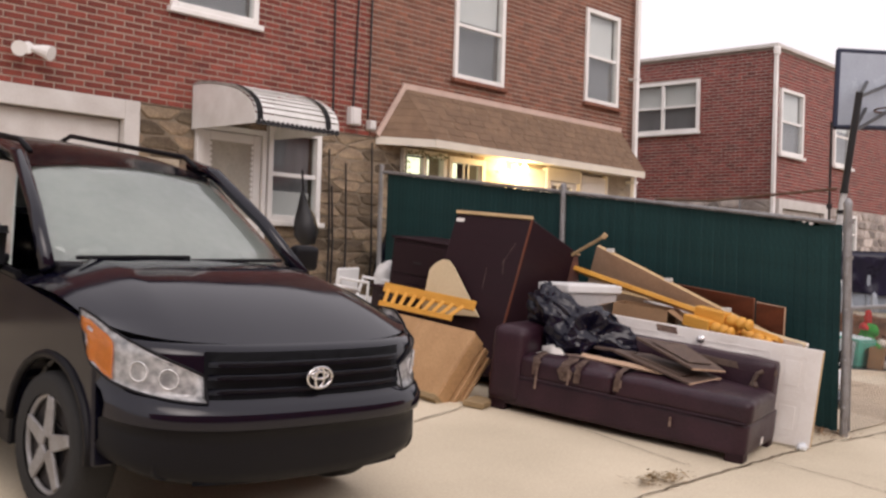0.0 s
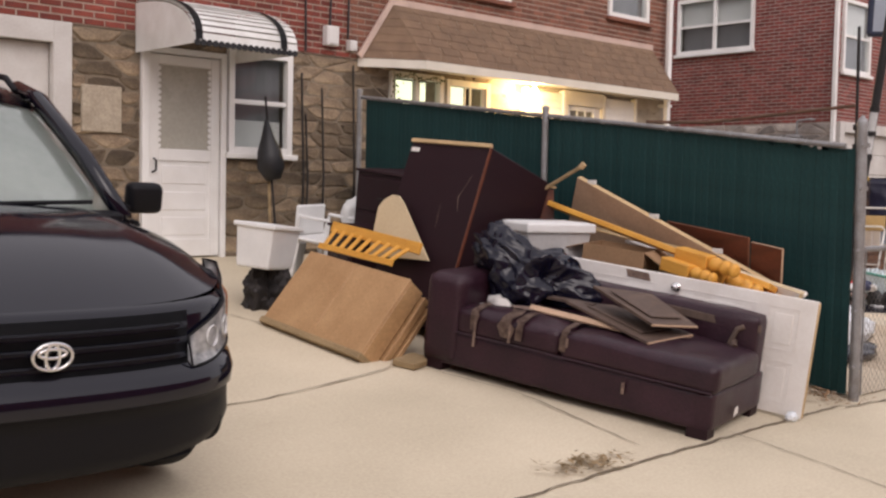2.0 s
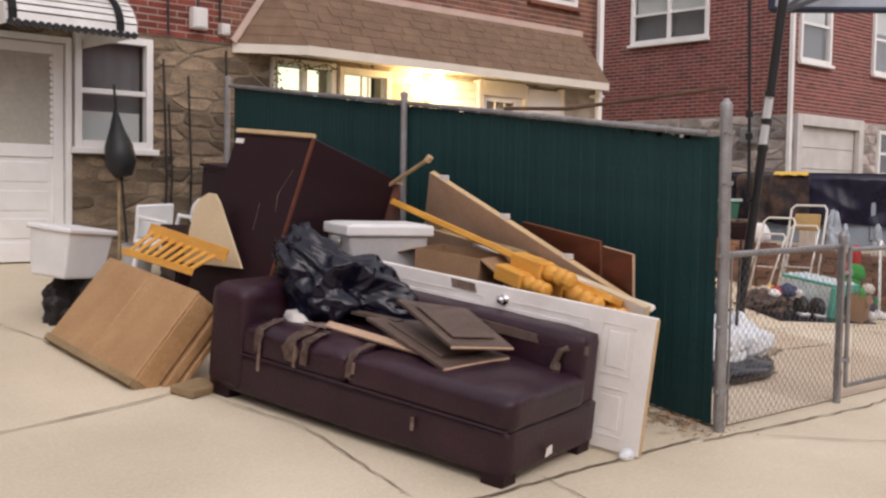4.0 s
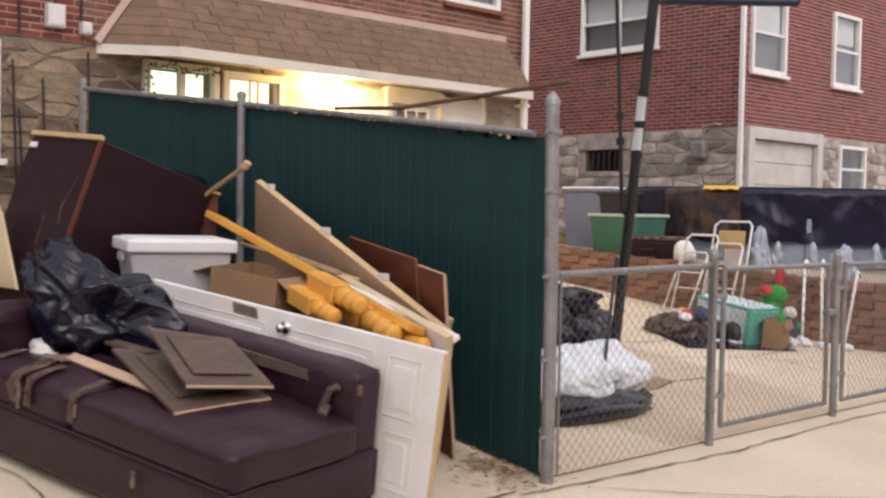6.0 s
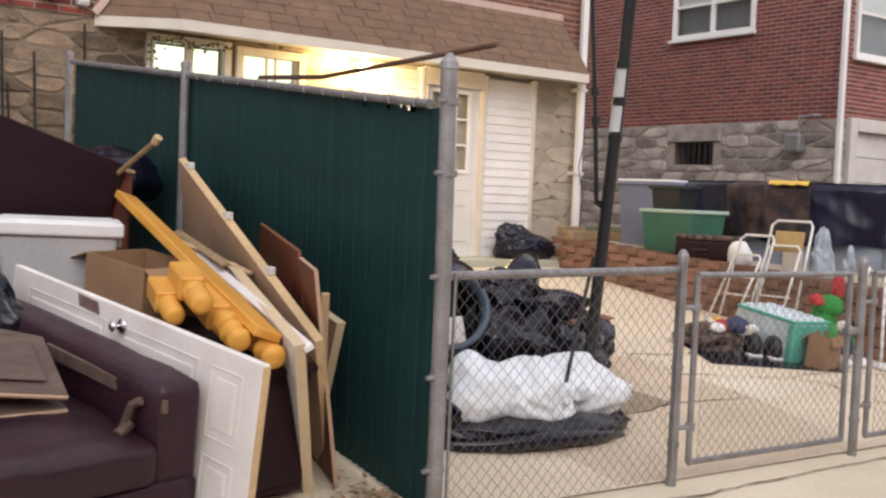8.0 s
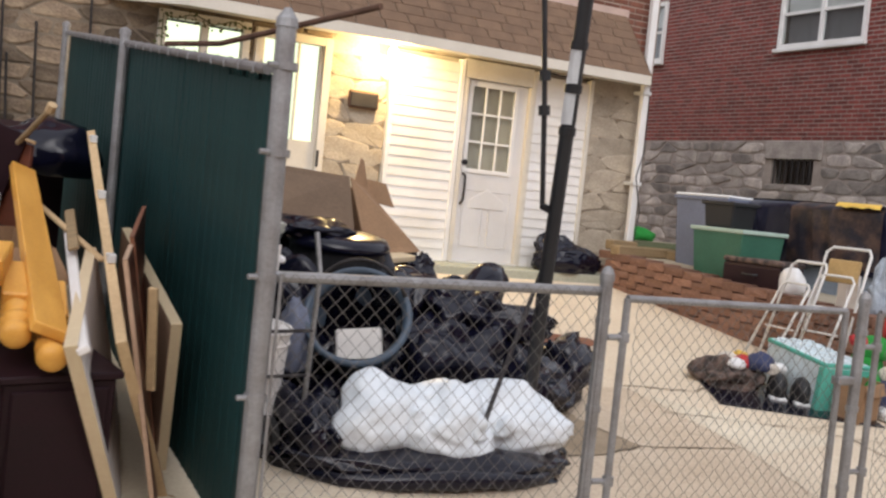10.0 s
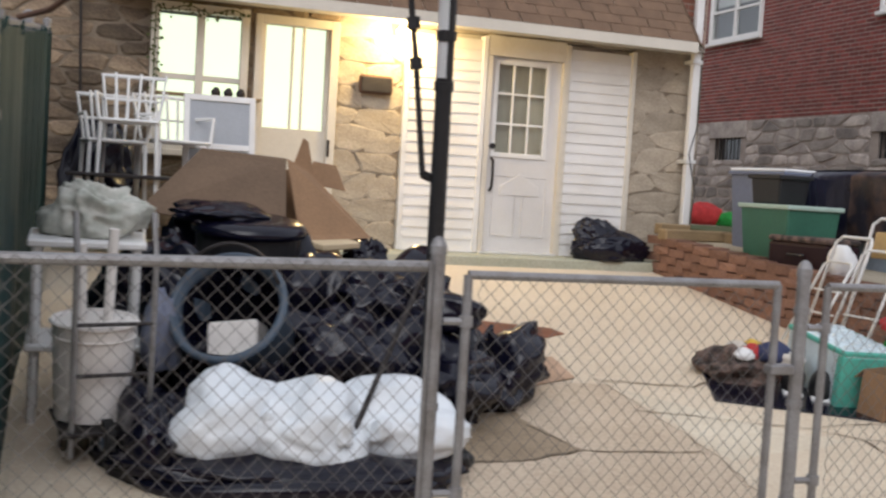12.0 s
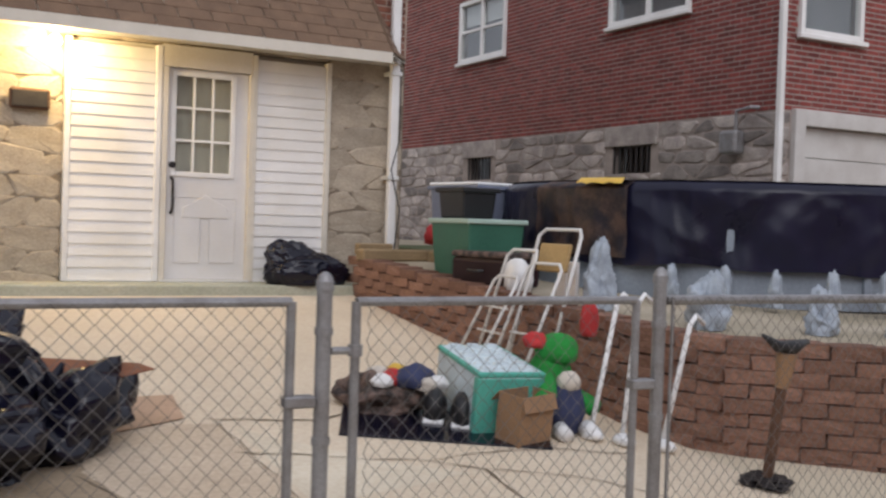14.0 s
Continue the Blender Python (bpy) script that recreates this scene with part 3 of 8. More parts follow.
# ---- porch infill: lapped siding and the nine-pane door ----
def porch_infill():
    y = WALL - 0.03
    back = box(3.145, 5.615, y + 0.13, y + 0.2, 0.6, 2.918)
    tagged(new("wall_porch", finish("wall_porch", back, M_CREAM)), "boarded porch wall behind the siding", "wall", kind="structure")
    for side, (a, b) in enumerate(((3.20, 3.93), (4.87, 5.56))):
        top = thing("siding", "white lapped vinyl siding panel beside the door", "siding", kind="structure")
        h, z, n = 0.103, 0.80, 20
        for i in range(n):
            z0 = z + i * h
            outline = [(y + 0.009, z0), (y + 0.010, z0 + 0.012), (y + 0.020, z0 + h + 0.004), (y + 0.06, z0 + h + 0.004), (y + 0.06, z0)]
            part("siding_board", prism(outline, "x", a, b), M_SIDING, top)
        bm = box(a - 0.05, a, y - 0.005, y + 0.10, 0.78, 2.90, 0.004)
        box(b, b + 0.05, y - 0.005, y + 0.10, 0.78, 2.90, 0.004, bm)
        part("corner_trim", bm, M_CREAM if side else M_WHITE, top)
        part("starter_strip", box(a, b, y - 0.004, y + 0.06, 0.778, 0.80, 0.002), M_WHITE, top)
    head = box(3.985, 4.818, y + 0.0, y + 0.12, 2.722, 2.918, 0.004)
    tagged(new("trim_header", finish("trim_header", head, M_CREAM)), "cream header board over the porch wall", "trim", kind="structure")
    top = thing("door_3", "grey-white steel door with nine small panes", "door", kind="structure")
    a, b, z0, z1 = 4.04, 4.80, 0.80, 2.72
    bm = box(3.985, a, y, y + 0.12, z0 - 0.02, z1, 0.004)
    box(b, 4.82, y, y + 0.12, z0 - 0.02, z1, 0.004, bm)
    part("door_frame", bm, M_CREAM, top)
    g0, g1, h0, h1 = 4.11, 4.64, 1.77, 2.66
    leaf = holed_wall(a + 0.003, b - 0.003, z0, z1 - 0.003, [(g0, g1, h0, h1)], y + 0.05, y + 0.09)
    part("door_leaf", leaf, M_DOOR, top)
    bm = box(g0 - 0.035, g0 + 0.012, y + 0.035, y + 0.05, h0 - 0.035, h1 + 0.035, 0.005)
    box(g1 - 0.012, g1 + 0.035, y + 0.035, y + 0.05, h0 - 0.035, h1 + 0.035, 0.005, bm)
    box(g0 + 0.012, g1 - 0.012, y + 0.035, y + 0.05, h1 - 0.012, h1 + 0.035, 0.005, bm)
    box(g0 + 0.012, g1 - 0.012, y + 0.035, y + 0.05, h0 - 0.035, h0 + 0.012, 0.005, bm)
    part("glazing_frame", bm, M_WHITE, top)
    for i in (1, 2):
        u = g0 + (g1 - g0) * i / 3
        part("glazing_bar", box(u - 0.011, u + 0.011, y + 0.042, y + 0.06, h0, h1, 0.003), M_WHITE, top)
        w = h0 + (h1 - h0) * i / 3
        part("glazing_bar", box(g0, g1, y + 0.044, y + 0.058, w - 0.011, w + 0.011, 0.003), M_WHITE, top)
    p = part("pane", box(g0, g1, y + 0.064, y + 0.07, h0, h1), M_GLASS, top)
    p.visible_shadow = False
    part("curtain", box(g0, g1, y + 0.092, y + 0.10, h0 - 0.02, h1 + 0.02), M_CURTAIN, top, "beige net curtain")
    for u in (4.12, 4.45):
        bm = box(u, u + 0.25, y + 0.043, y + 0.051, 0.95, 1.55, 0.012)
        part("panel", bm, M_DOOR, top)
    part("arch_panel", prism([(4.2, 1.36), (4.63, 1.36), (4.63, 1.45), (4.415, 1.58), (4.2, 1.45)], "y", y + 0.036, y + 0.05, bevel=0.006), M_DOOR, top)
    hx = a + 0.055
    part("handle", tube([(hx, y + 0.045, 1.72), (hx, y - 0.01, 1.70), (hx, y - 0.02, 1.58), (hx, y - 0.01, 1.44), (hx, y + 0.045, 1.40)], 0.014), M_IRON, top, "long dark pull handle")
    part("deadbolt", tube([(hx, y + 0.05, 1.84), (hx, y + 0.02, 1.84)], 0.03, 12), M_IRON, top)
    part("threshold", box(a - 0.05, b + 0.02, y - 0.04, y + 0.1, 0.776, 0.798, 0.004), M_ALU, top)


porch_infill()


# ---- shingled canopy over the right-hand house ----
def canopy():
    top = thing("canopy", "brown shingled lean-to canopy with faded flashing", "canopy", kind="structure")
    zt, zb, yb = 3.70, 3.0, 5.84
    xl, xr = 0.30, 6.42
    al, ar = 0.78, 5.95
    fl, fr = 0.96, 6.06
    core = bmesh.new()
    v = [core.verts.new(p) for p in ((xl, WALL, zb - 0.02), (fl, yb + 0.02, zb - 0.02), (fr, yb + 0.02, zb - 0.02), (xr, WALL, zb - 0.02), (al, WALL, zt - 0.02), (ar, WALL, zt - 0.02))]
    for q in ((0, 1, 4), (1, 2, 5, 4), (2, 3, 5), (0, 4, 5, 3), (0, 3, 2, 1)):
        core.faces.new([v[i] for i in q])
    part("deck", core, M_CREAM, top)
    rng = random.Random(3)
    rows = 7
    bm = bmesh.new()

    def tab(p00, p10, p11, p01, lift):
        n = (p10 - p00).cross(p01 - p00).normalized()
        lo = [bm.verts.new(p + n * 0.002) for p in (p00, p10, p11, p01)]
        hi = [bm.verts.new(p + n * (lift if i < 2 else 0.004)) for i, p in enumerate((p00, p10, p11, p01))]
        bm.faces.new(hi)
        for i in range(4):
            bm.faces.new((lo[i], lo[(i + 1) % 4], hi[(i + 1) % 4], hi[i]))
    faces = (((fl, yb, zb), (fr, yb, zb), (ar, WALL, zt), (al, WALL, zt)),
             ((xl, WALL, zb), (fl, yb, zb), (al, WALL, zt), (al - 0.002, WALL, zt)),
             ((fr, yb, zb), (xr, WALL, zb), (ar + 0.002, WALL, zt), (ar, WALL, zt)))
    for a, b, c, d in faces:
        a, b, c, d = Vector(a), Vector(b), Vector(c), Vector(d)
        for r in range(rows):
            t0, t1 = r / rows, (r + 1.12) / rows
            t1 = min(t1, 1.0)
            l0, r0, l1, r1 = a.lerp(d, t0), b.lerp(c, t0), a.lerp(d, t1), b.lerp(c, t1)
            n = max(1, int((r0 - l0).length / 0.3))
            for i in range(n):
                s0 = (i + (0.5 * (r % 2) if 0 < i else 0) * 0.6) / n
                s1 = min(1.0, (i + 1 + (0.5 * (r % 2) if i < n - 1 else 0) * 0.6) / n - 0.002)
                tab(l0.lerp(r0, s0), l0.lerp(r0, s1), l1.lerp(r1, s1), l1.lerp(r1, s0), 0.007 + rng.uniform(0, 0.004))
    part("shingles", bm, M_SHINGLE, top, "rows of brown shingles")
    bm = plate((al - 0.03, WALL - 0.02, zt - 0.03), (ar + 0.03, WALL - 0.02, zt - 0.03), (ar + 0.03, WALL - 0.02, zt + 0.055), (al - 0.03, WALL - 0.02, zt + 0.055), -0.02)
    part("flashing", bm, M_PINK, top, "faded pinkish flashing strip")
    d = Vector((al - xl, 0, zt - zb)).normalized()
    o = Vector((-d.z, 0, d.x)) * 0.05
    p0, p1 = Vector((xl, WALL - 0.03, zb)), Vector((al, WALL - 0.03, zt))
    part("barge_board", plate(p0 - o * 0.4, p1 - o * 0.4, p1 + o, p0 + o, 0.03), M_PINK, top)
    bm = plate((fl, yb - 0.004, zb - 0.10), (fr, yb - 0.004, zb - 0.10), (fr, yb - 0.004, zb + 0.004), (fl, yb - 0.004, zb + 0.004), -0.03)
    plate((xl, WALL - 0.005, zb - 0.10), (fl, yb, zb - 0.10), (fl, yb, zb + 0.004), (xl, WALL - 0.005, zb + 0.004), -0.02, bm)
    part("fascia", bm, M_CREAM, top)
    soffit = bmesh.new()
    soffit.faces.new([soffit.verts.new(p) for p in ((xl, WALL, zb - 0.06), (fl, yb + 0.03, zb - 0.06), (fr, yb + 0.03, zb - 0.06), (xr, WALL, zb - 0.06))])
    part("soffit", soffit, M_CREAM, top)


canopy()


# ---- porch lamp ----
def porch_lamp():
    x, y, z = 3.02, 5.98, 2.80
    top = thing("porch_lamp", "glowing bare-bulb porch lamp under the canopy", "lamp", Matrix.Translation((x, y, z)))
    part("mount", tube([(0, 0.0, 0.14), (0, 0, 0.10)], 0.06, 14), M_WHITE, top)
    part("socket", tube([(0, 0, 0.10), (0, 0, 0.045)], [0.03, 0.025], 12), M_WHITE, top)
    bm = bmesh.new()
    bmesh.ops.create_uvsphere(bm, u_segments=14, v_segments=10, radius=0.05)
    part("bulb", bm, glow_material("lamp_bulb", (1.0, 0.74, 0.30), 90.0), top, "glowing warm bulb", True).visible_shadow = False
    data = bpy.data.lights.new("porch_light", "POINT")
    data.energy, data.color, data.shadow_soft_size = 55.0, (1.0, 0.70, 0.30), 0.05
    new("porch_light", data).matrix_world = Matrix.Translation((x, y, z))


porch_lamp()


# ---- aluminium door awning ----
def awning():
    top = thing("door_awning", "white ribbed aluminium awning with two dark stripes", "awning")
    a, b = -2.48, -1.34
    zf, zt, yf = 2.785, 3.27, 5.16
    steps = 13
    prof = [(WALL - (WALL - yf) * math.sin(math.pi / 2 * i / steps), zf + (zt - zf) * max(0.0, math.cos(math.pi / 2 * i / steps)) ** 0.8) for i in range(steps + 1)]
    for (y0, z0), (y1, z1) in zip(prof, prof[1:]):
        part("slat", plate((a, y0, z0), (b, y0, z0), (b, y1 - 0.006, z1 + 0.012), (a, y1 - 0.006, z1 + 0.012), -0.006), M_ALU, top)
    for u in (a + 0.01, b - 0.20):
        bm = bmesh.new()
        ring = [[bm.verts.new((u + d, y - 0.016, z + 0.026)) for d in (0.0, 0.075)] for y, z in prof]
        for r0, r1 in zip(ring, ring[1:]):
            bm.faces.new((r0[0], r0[1], r1[1], r1[0]))
        bmesh.ops.solidify(bm, geom=bm.faces[:], thickness=0.006)
        part("stripe", bm, M_BLACK, top, "dark green-black stripe")
    for u in (a, b):
        ends = [(y, z - 0.012) for y, z in prof] + [(WALL, zf - 0.012)]
        part("end_panel", prism(ends, "x", u - 0.004, u + 0.004), M_ALU, top)
    m = 18
    r = (b - a) / m / 2
    me = finish("scallop", tube([(0, -0.012, 0), (0, 0.0, 0)], r, 10), M_BLACK)
    for i in range(m):
        ob = new("scallop", me)
        ob.parent, ob.location = top, (a + (b - a) * (i + 0.5) / m, yf, zf)
    part("front_bar", tube([(a, yf + 0.01, zf), (b, yf + 0.01, zf)], 0.014), M_ALU, top)


awning()


# ---- downspouts, boxes and wires on the wall ----
def downspout():
    top = thing("downspout", "white downspout on the house corner", "downspout")
    x, y = 6.24, WALL - 0.12
    bm = box(x - 0.045, x + 0.045, y - 0.035, y + 0.035, 1.05, 6.44, 0.01)
    box(x - 0.045, x + 0.045, y - 0.15, y + 0.03, 0.99, 1.06, 0.01, bm)
    part("pipe", bm, M_WHITE, top)
    for z in (1.82, 2.85, 4.6, 6.1):
        part("bracket", box(x - 0.06, x + 0.06, y - 0.05, y + 0.13, z - 0.02, z + 0.02, 0.004), M_ALU, top)
    part("cable", tube([(x + 0.07, y, 2.9), (x + 0.06, y - 0.03, 2.2), (x - 0.03, y - 0.05, 1.9), (x + 0.08, y - 0.04, 1.5), (x + 0.02, y - 0.06, 1.1), (x - 0.15, y - 0.1, 0.9)], 0.006, 6), M_BLACK, top)


downspout()
for (x, z, w, h), lab in (((-0.12, 3.20, 0.17, 0.22), "grey electric box on the brick wall"), ((0.18, 3.12, 0.1, 0.12), "small grey junction box on the brick wall")):
    box_thing = thing("wall_box", lab, "electric box")
    part("housing", box(x - w / 2, x + w / 2, WALL - 0.09, WALL + 0.012, z - h / 2, z + h / 2, 0.01), M_DOOR, box_thing)
    part("cover", box(x - w / 2 + 0.02, x + w / 2 - 0.02, WALL - 0.10, WALL - 0.088, z - h / 2 + 0.02, z + h / 2 - 0.02, 0.004), M_DOOR, box_thing)
plaque = thing("wall_plaque", "dark rectangular plaque on the stone wall", "plaque")
part("plate", box(2.70, 3.03, WALL - 0.05, WALL - 0.012, 2.24, 2.42, 0.02), M_RUST, plaque)
part("rim", box(2.72, 3.01, WALL - 0.058, WALL - 0.049, 2.26, 2.40, 0.006), M_IRON, plaque)
flood = thing("security_light", "white twin security light on the brick", "lamp", Matrix.Translation((-4.39, WALL, 3.34)))
part("base", tube([(0, 0.01, 0), (0, -0.05, 0)], 0.06, 12), M_WHITE, flood)
for s in (-1, 1):
    part("lamp_head", tube([(s * 0.04, -0.05, 0), (s * 0.11, -0.12, -0.02), (s * 0.16, -0.2, -0.05)], [0.03, 0.06, 0.075], 12), M_WHITE, flood)
for u0, u1, z0, z1 in ((-0.55, -0.45, 6.4, 3.0), (0.12, 0.14, 6.4, 3.2), (-0.08, -0.12, 6.4, 3.3)):
    wire = tube([(u0, WALL - 0.02, z0), ((u0 + u1) / 2 + 0.03, WALL - 0.015, (z0 + z1) / 2), (u1, WALL - 0.02, z1)], 0.012, 6)
    solo("wall_cable", wire, M_BLACK, "black service cable running down the brick wall", "cable")
conduit = thing("conduit", "grey conduit bundle on the stone beside the window", "conduit")
for u, z1 in ((-0.50, 2.75), (-0.44, 2.3), (-0.22, 2.6), (0.22, 2.9)):
    part("pipe", tube([(u, WALL - 0.045, 0.75), (u + 0.02, WALL - 0.05, 1.6), (u - 0.02, WALL - 0.05, z1)], 0.012, 8), M_IRON, conduit)


# ---- far brick house ----
FX, FY = 11.48, 6.17
FAR_SIDE = [(7.90, 9.70, 4.42, 5.55), (12.7, 14.35, 4.42, 5.55), (8.65, 9.55, 2.22, 2.62), (13.1, 13.95, 2.22, 2.62)]
FAR_FRONT = [(11.74, 12.85, 3.88, 5.25), (14.5, 15.52, 3.88, 5.25), (11.86, 14.0, 0.9, 2.75), (14.85, 15.9, 1.9, 2.8)]
tagged(new("wall_far_side", finish("wall_far_side", holed_wall(FY + 0.30, 18, 0.3, 6.05, FAR_SIDE, FX + 0.03, FX + 0.33, "x"), M_MORTAR_DARK)), "side wall of the neighbouring brick house", "wall", kind="structure")
tagged(new("wall_far_front", finish("wall_far_front", holed_wall(FX + 0.03, 24, 0.3, 6.05, FAR_FRONT, FY + 0.03, FY + 0.30), M_MORTAR_DARK)), "garage wall of the neighbouring brick house", "wall", kind="structure")
tagged(new("wall_far_inside", finish("wall_far_inside", holed_wall(FX + 0.33, 24, 0.3, 6.0, [], FY + 0.9, FY + 1.0), M_DARK_ROOM)), "added inner wall of the neighbouring house, coloured dark as unlit", "wall", kind="structure")
tagged(new("wall_far_inside_side", finish("wall_far_inside_side", box(FX + 1.0, FX + 1.1, FY + 1.0, 18, 0.3, 6.0), M_DARK_ROOM)), "added inner wall of the neighbouring house, coloured dark as unlit", "wall", kind="structure")
rf = box(FX - 0.06, 24, FY - 0.06, 18, 6.05, 6.13, 0.01)
tagged(new("roof_far", finish("roof_far", rf, M_GREYWHITE)), "thin pale cornice and flat roof of the neighbouring house", "roof", kind="structure")
glazed("window_7", *FAR_SIDE[0], "white double sash window of the neighbouring house", mullions=1, face=FX, axis="x", blind=0.5)
glazed("window_8", *FAR_SIDE[1], "white double sash window of the neighbouring house", mullions=1, face=FX, axis="x", blind=0.4)
glazed("window_9", *FAR_FRONT[0], "white sash window over the garage", face=FY, blind=0.5)
glazed("window_10", *FAR_FRONT[1], "white sash window over the garage", face=FY, blind=0.4)
glazed("window_11", *FAR_FRONT[3], "small white ground floor window", face=FY)
garage("garage_door_2", FAR_FRONT[2][0], FAR_FRONT[2][1], 1.2, FAR_FRONT[2][3], FY, "white garage door of the neighbouring house")
for k, (a, b, c, d) in enumerate(FAR_SIDE[2:]):
    top = thing("basement_window_%d" % (k + 1), "barred basement window in grey stone", "window", kind="structure")
    p = part("pane", box(FX + 0.15, FX + 0.156, a, b, c, d), M_GLASS, top)
    for i in range(7):
        u = a + (b - a) * (i + 0.5) / 7
        part("bar", tube([(FX + 0.03, u, c), (FX + 0.03, u, d)], 0.012, 6), M_IRON, top)
    part("lintel", box(FX - 0.01, FX + 0.1, a - 0.15, b + 0.15, d, d + 0.3, 0.01), M_STONE_GREY, top)
spout = thing("downspout", "white downspout on the neighbouring house corner", "downspout")
part("pipe", box(FX - 0.10, FX - 0.02, FY - 0.08, FY, 1.0, 6.05, 0.012), M_WHITE, spout)
part("outlet", box(FX - 0.13, FX - 0.01, FY - 0.11, FY + 0.0, 5.88, 6.04, 0.012), M_WHITE, spout)
meter = thing("gas_meter", "grey gas meter with pipes on the stone wall", "meter", Matrix.Translation((FX - 0.1, 6.9, 2.6)))
part("meter_body", box(-0.09, 0.09, -0.15, 0.15, -0.2, 0.1, 0.04, seg=2), M_GALV, meter)
part("meter_pipe", tube([(0.02, -0.05, 0.1), (0.02, -0.05, 0.35), (0.02, -0.3, 0.38), (0.12, -0.35, 0.38)], 0.025), M_GALV, meter)


# ---- green slatted fence between drive and yard ----
def fence_top(y):
    return 1.845 + 0.112 * y


def slat_fence():
    top = thing("privacy_fence", "tall chain-link fence filled with dark green slats", "fence")
    for y, r, z1 in ((3.03, 0.030, fence_top(3.03) + 0.05), (5.80, 0.030, fence_top(5.8) + 0.05)):
        part("post", tube([(-0.045, y, ground_z(0, y) - 0.05), (-0.045, y, z1)], r, 12), M_GALV, top)
        part("post_cap", tube([(-0.045, y, z1), (-0.045, y, z1 + 0.03), (-0.045, y, z1 + 0.045)], [r + 0.006, r + 0.004, 0.008], 12), M_GALV, top)
    part("top_rail", tube([(-0.03, 0.12, fence_top(0.1) - 0.002), (-0.035, 3.0, fence_top(3.0)), (-0.035, 5.8, fence_top(5.8))], 0.021, 10), M_GALV, top)
    rng = random.Random(4)
    n = 92
    slat = prism([(-0.026, -0.006), (-0.02, -0.0095), (0.02, -0.0095), (0.026, -0.006), (0.026, 0.0), (-0.026, 0.0)], "z", 0.0, 1.0)
    for v in slat.verts:
        v.co = Vector((v.co.y, v.co.x, v.co.z))
    me = finish("slat", slat, M_GREEN)
    for i in range(n):
        y = 0.09 + i * (5.66 / n)
        ob = new("slat", me)
        ob.parent = top
        z0 = ground_z(0, y) + 0.03
        short = 0.012 + rng.uniform(0, 0.012) + (0.03 * rng.random() if y < 0.5 else 0)
        ob.matrix_basis = Matrix.Translation((0.012 * math.sin(y * 2.1) + 0.0022 * (i % 2) + rng.uniform(-0.001, 0.001), y, z0)) @ Matrix.Rotation(rng.uniform(-0.0012, 0.0012), 4, "X") @ Matrix.Diagonal((1, 1.30, fence_top(y) - short - z0, 1))
    # torn slat ends and tie wires along the rail
    for i in range(26):
        y = 0.2 + i * 0.215
        part("tie", tube([(-0.06, y, fence_top(y) - 0.025), (-0.062, y + 0.008, fence_top(y) + 0.0), (-0.03, y + 0.01, fence_top(y) + 0.026), (0.0, y + 0.012, fence_top(y) - 0.03)], 0.0028, 5), M_GALV, top)
    for i in range(30):
        y = rng.uniform(0.1, 0.75) if i < 22 else rng.uniform(1.5, 5.6)
        z = fence_top(y) - 0.03
        h = rng.uniform(0.005, 0.05) if i < 22 else rng.uniform(0.02, 0.05)
        part("torn_tip", box(-0.006, 0.004, y, y + rng.uniform(0.012, 0.03), z - 0.02, z + h), M_GREEN, top)


slat_fence()


# ---- low chain-link fence with gates ----
def link_mesh(x0, x1, z0, z1, y, pitch=0.066):
    """Woven wires: every wire zigzags upwards and meets its neighbours. z0 and z1 are (left, right) heights."""
    verts, faces = [], []
    n = int((x1 - x0) / (pitch / 2))
    r = 0.0016
    for k in range(n + 1):
        x = x0 + k * pitch / 2
        pts = []
        rows = int((z1[0] - z0[0]) / (pitch / 2))
        for j in range(rows + 1):
            f = (x - x0) / (x1 - x0)
            lo, hi = z0[0] + (z0[1] - z0[0]) * f, z1[0] + (z1[1] - z1[0]) * f
            z = lo + (hi - lo) * j / rows
            s = 1 if (j + k) % 2 else -1
            px = min(max(x + s * pitch / 4, x0), x1)
            pts.append((px, y + 0.003 * s, z))
        base = len(verts)
        for px, py, pz in pts:
            verts += [(px - r, py - r * 0.6, pz), (px + r, py - r * 0.6, pz), (px, py + r, pz)]
        for j in range(len(pts) - 1):
            a = base + 3 * j
            for q in range(3):
                faces.append((a + q, a + (q + 1) % 3, a + 3 + (q + 1) % 3, a + 3 + q))
    me = bpy.data.meshes.new("wire_mesh")
    me.from_pydata(verts, [], faces)
    me.materials.append(M_WIRE)
    return me


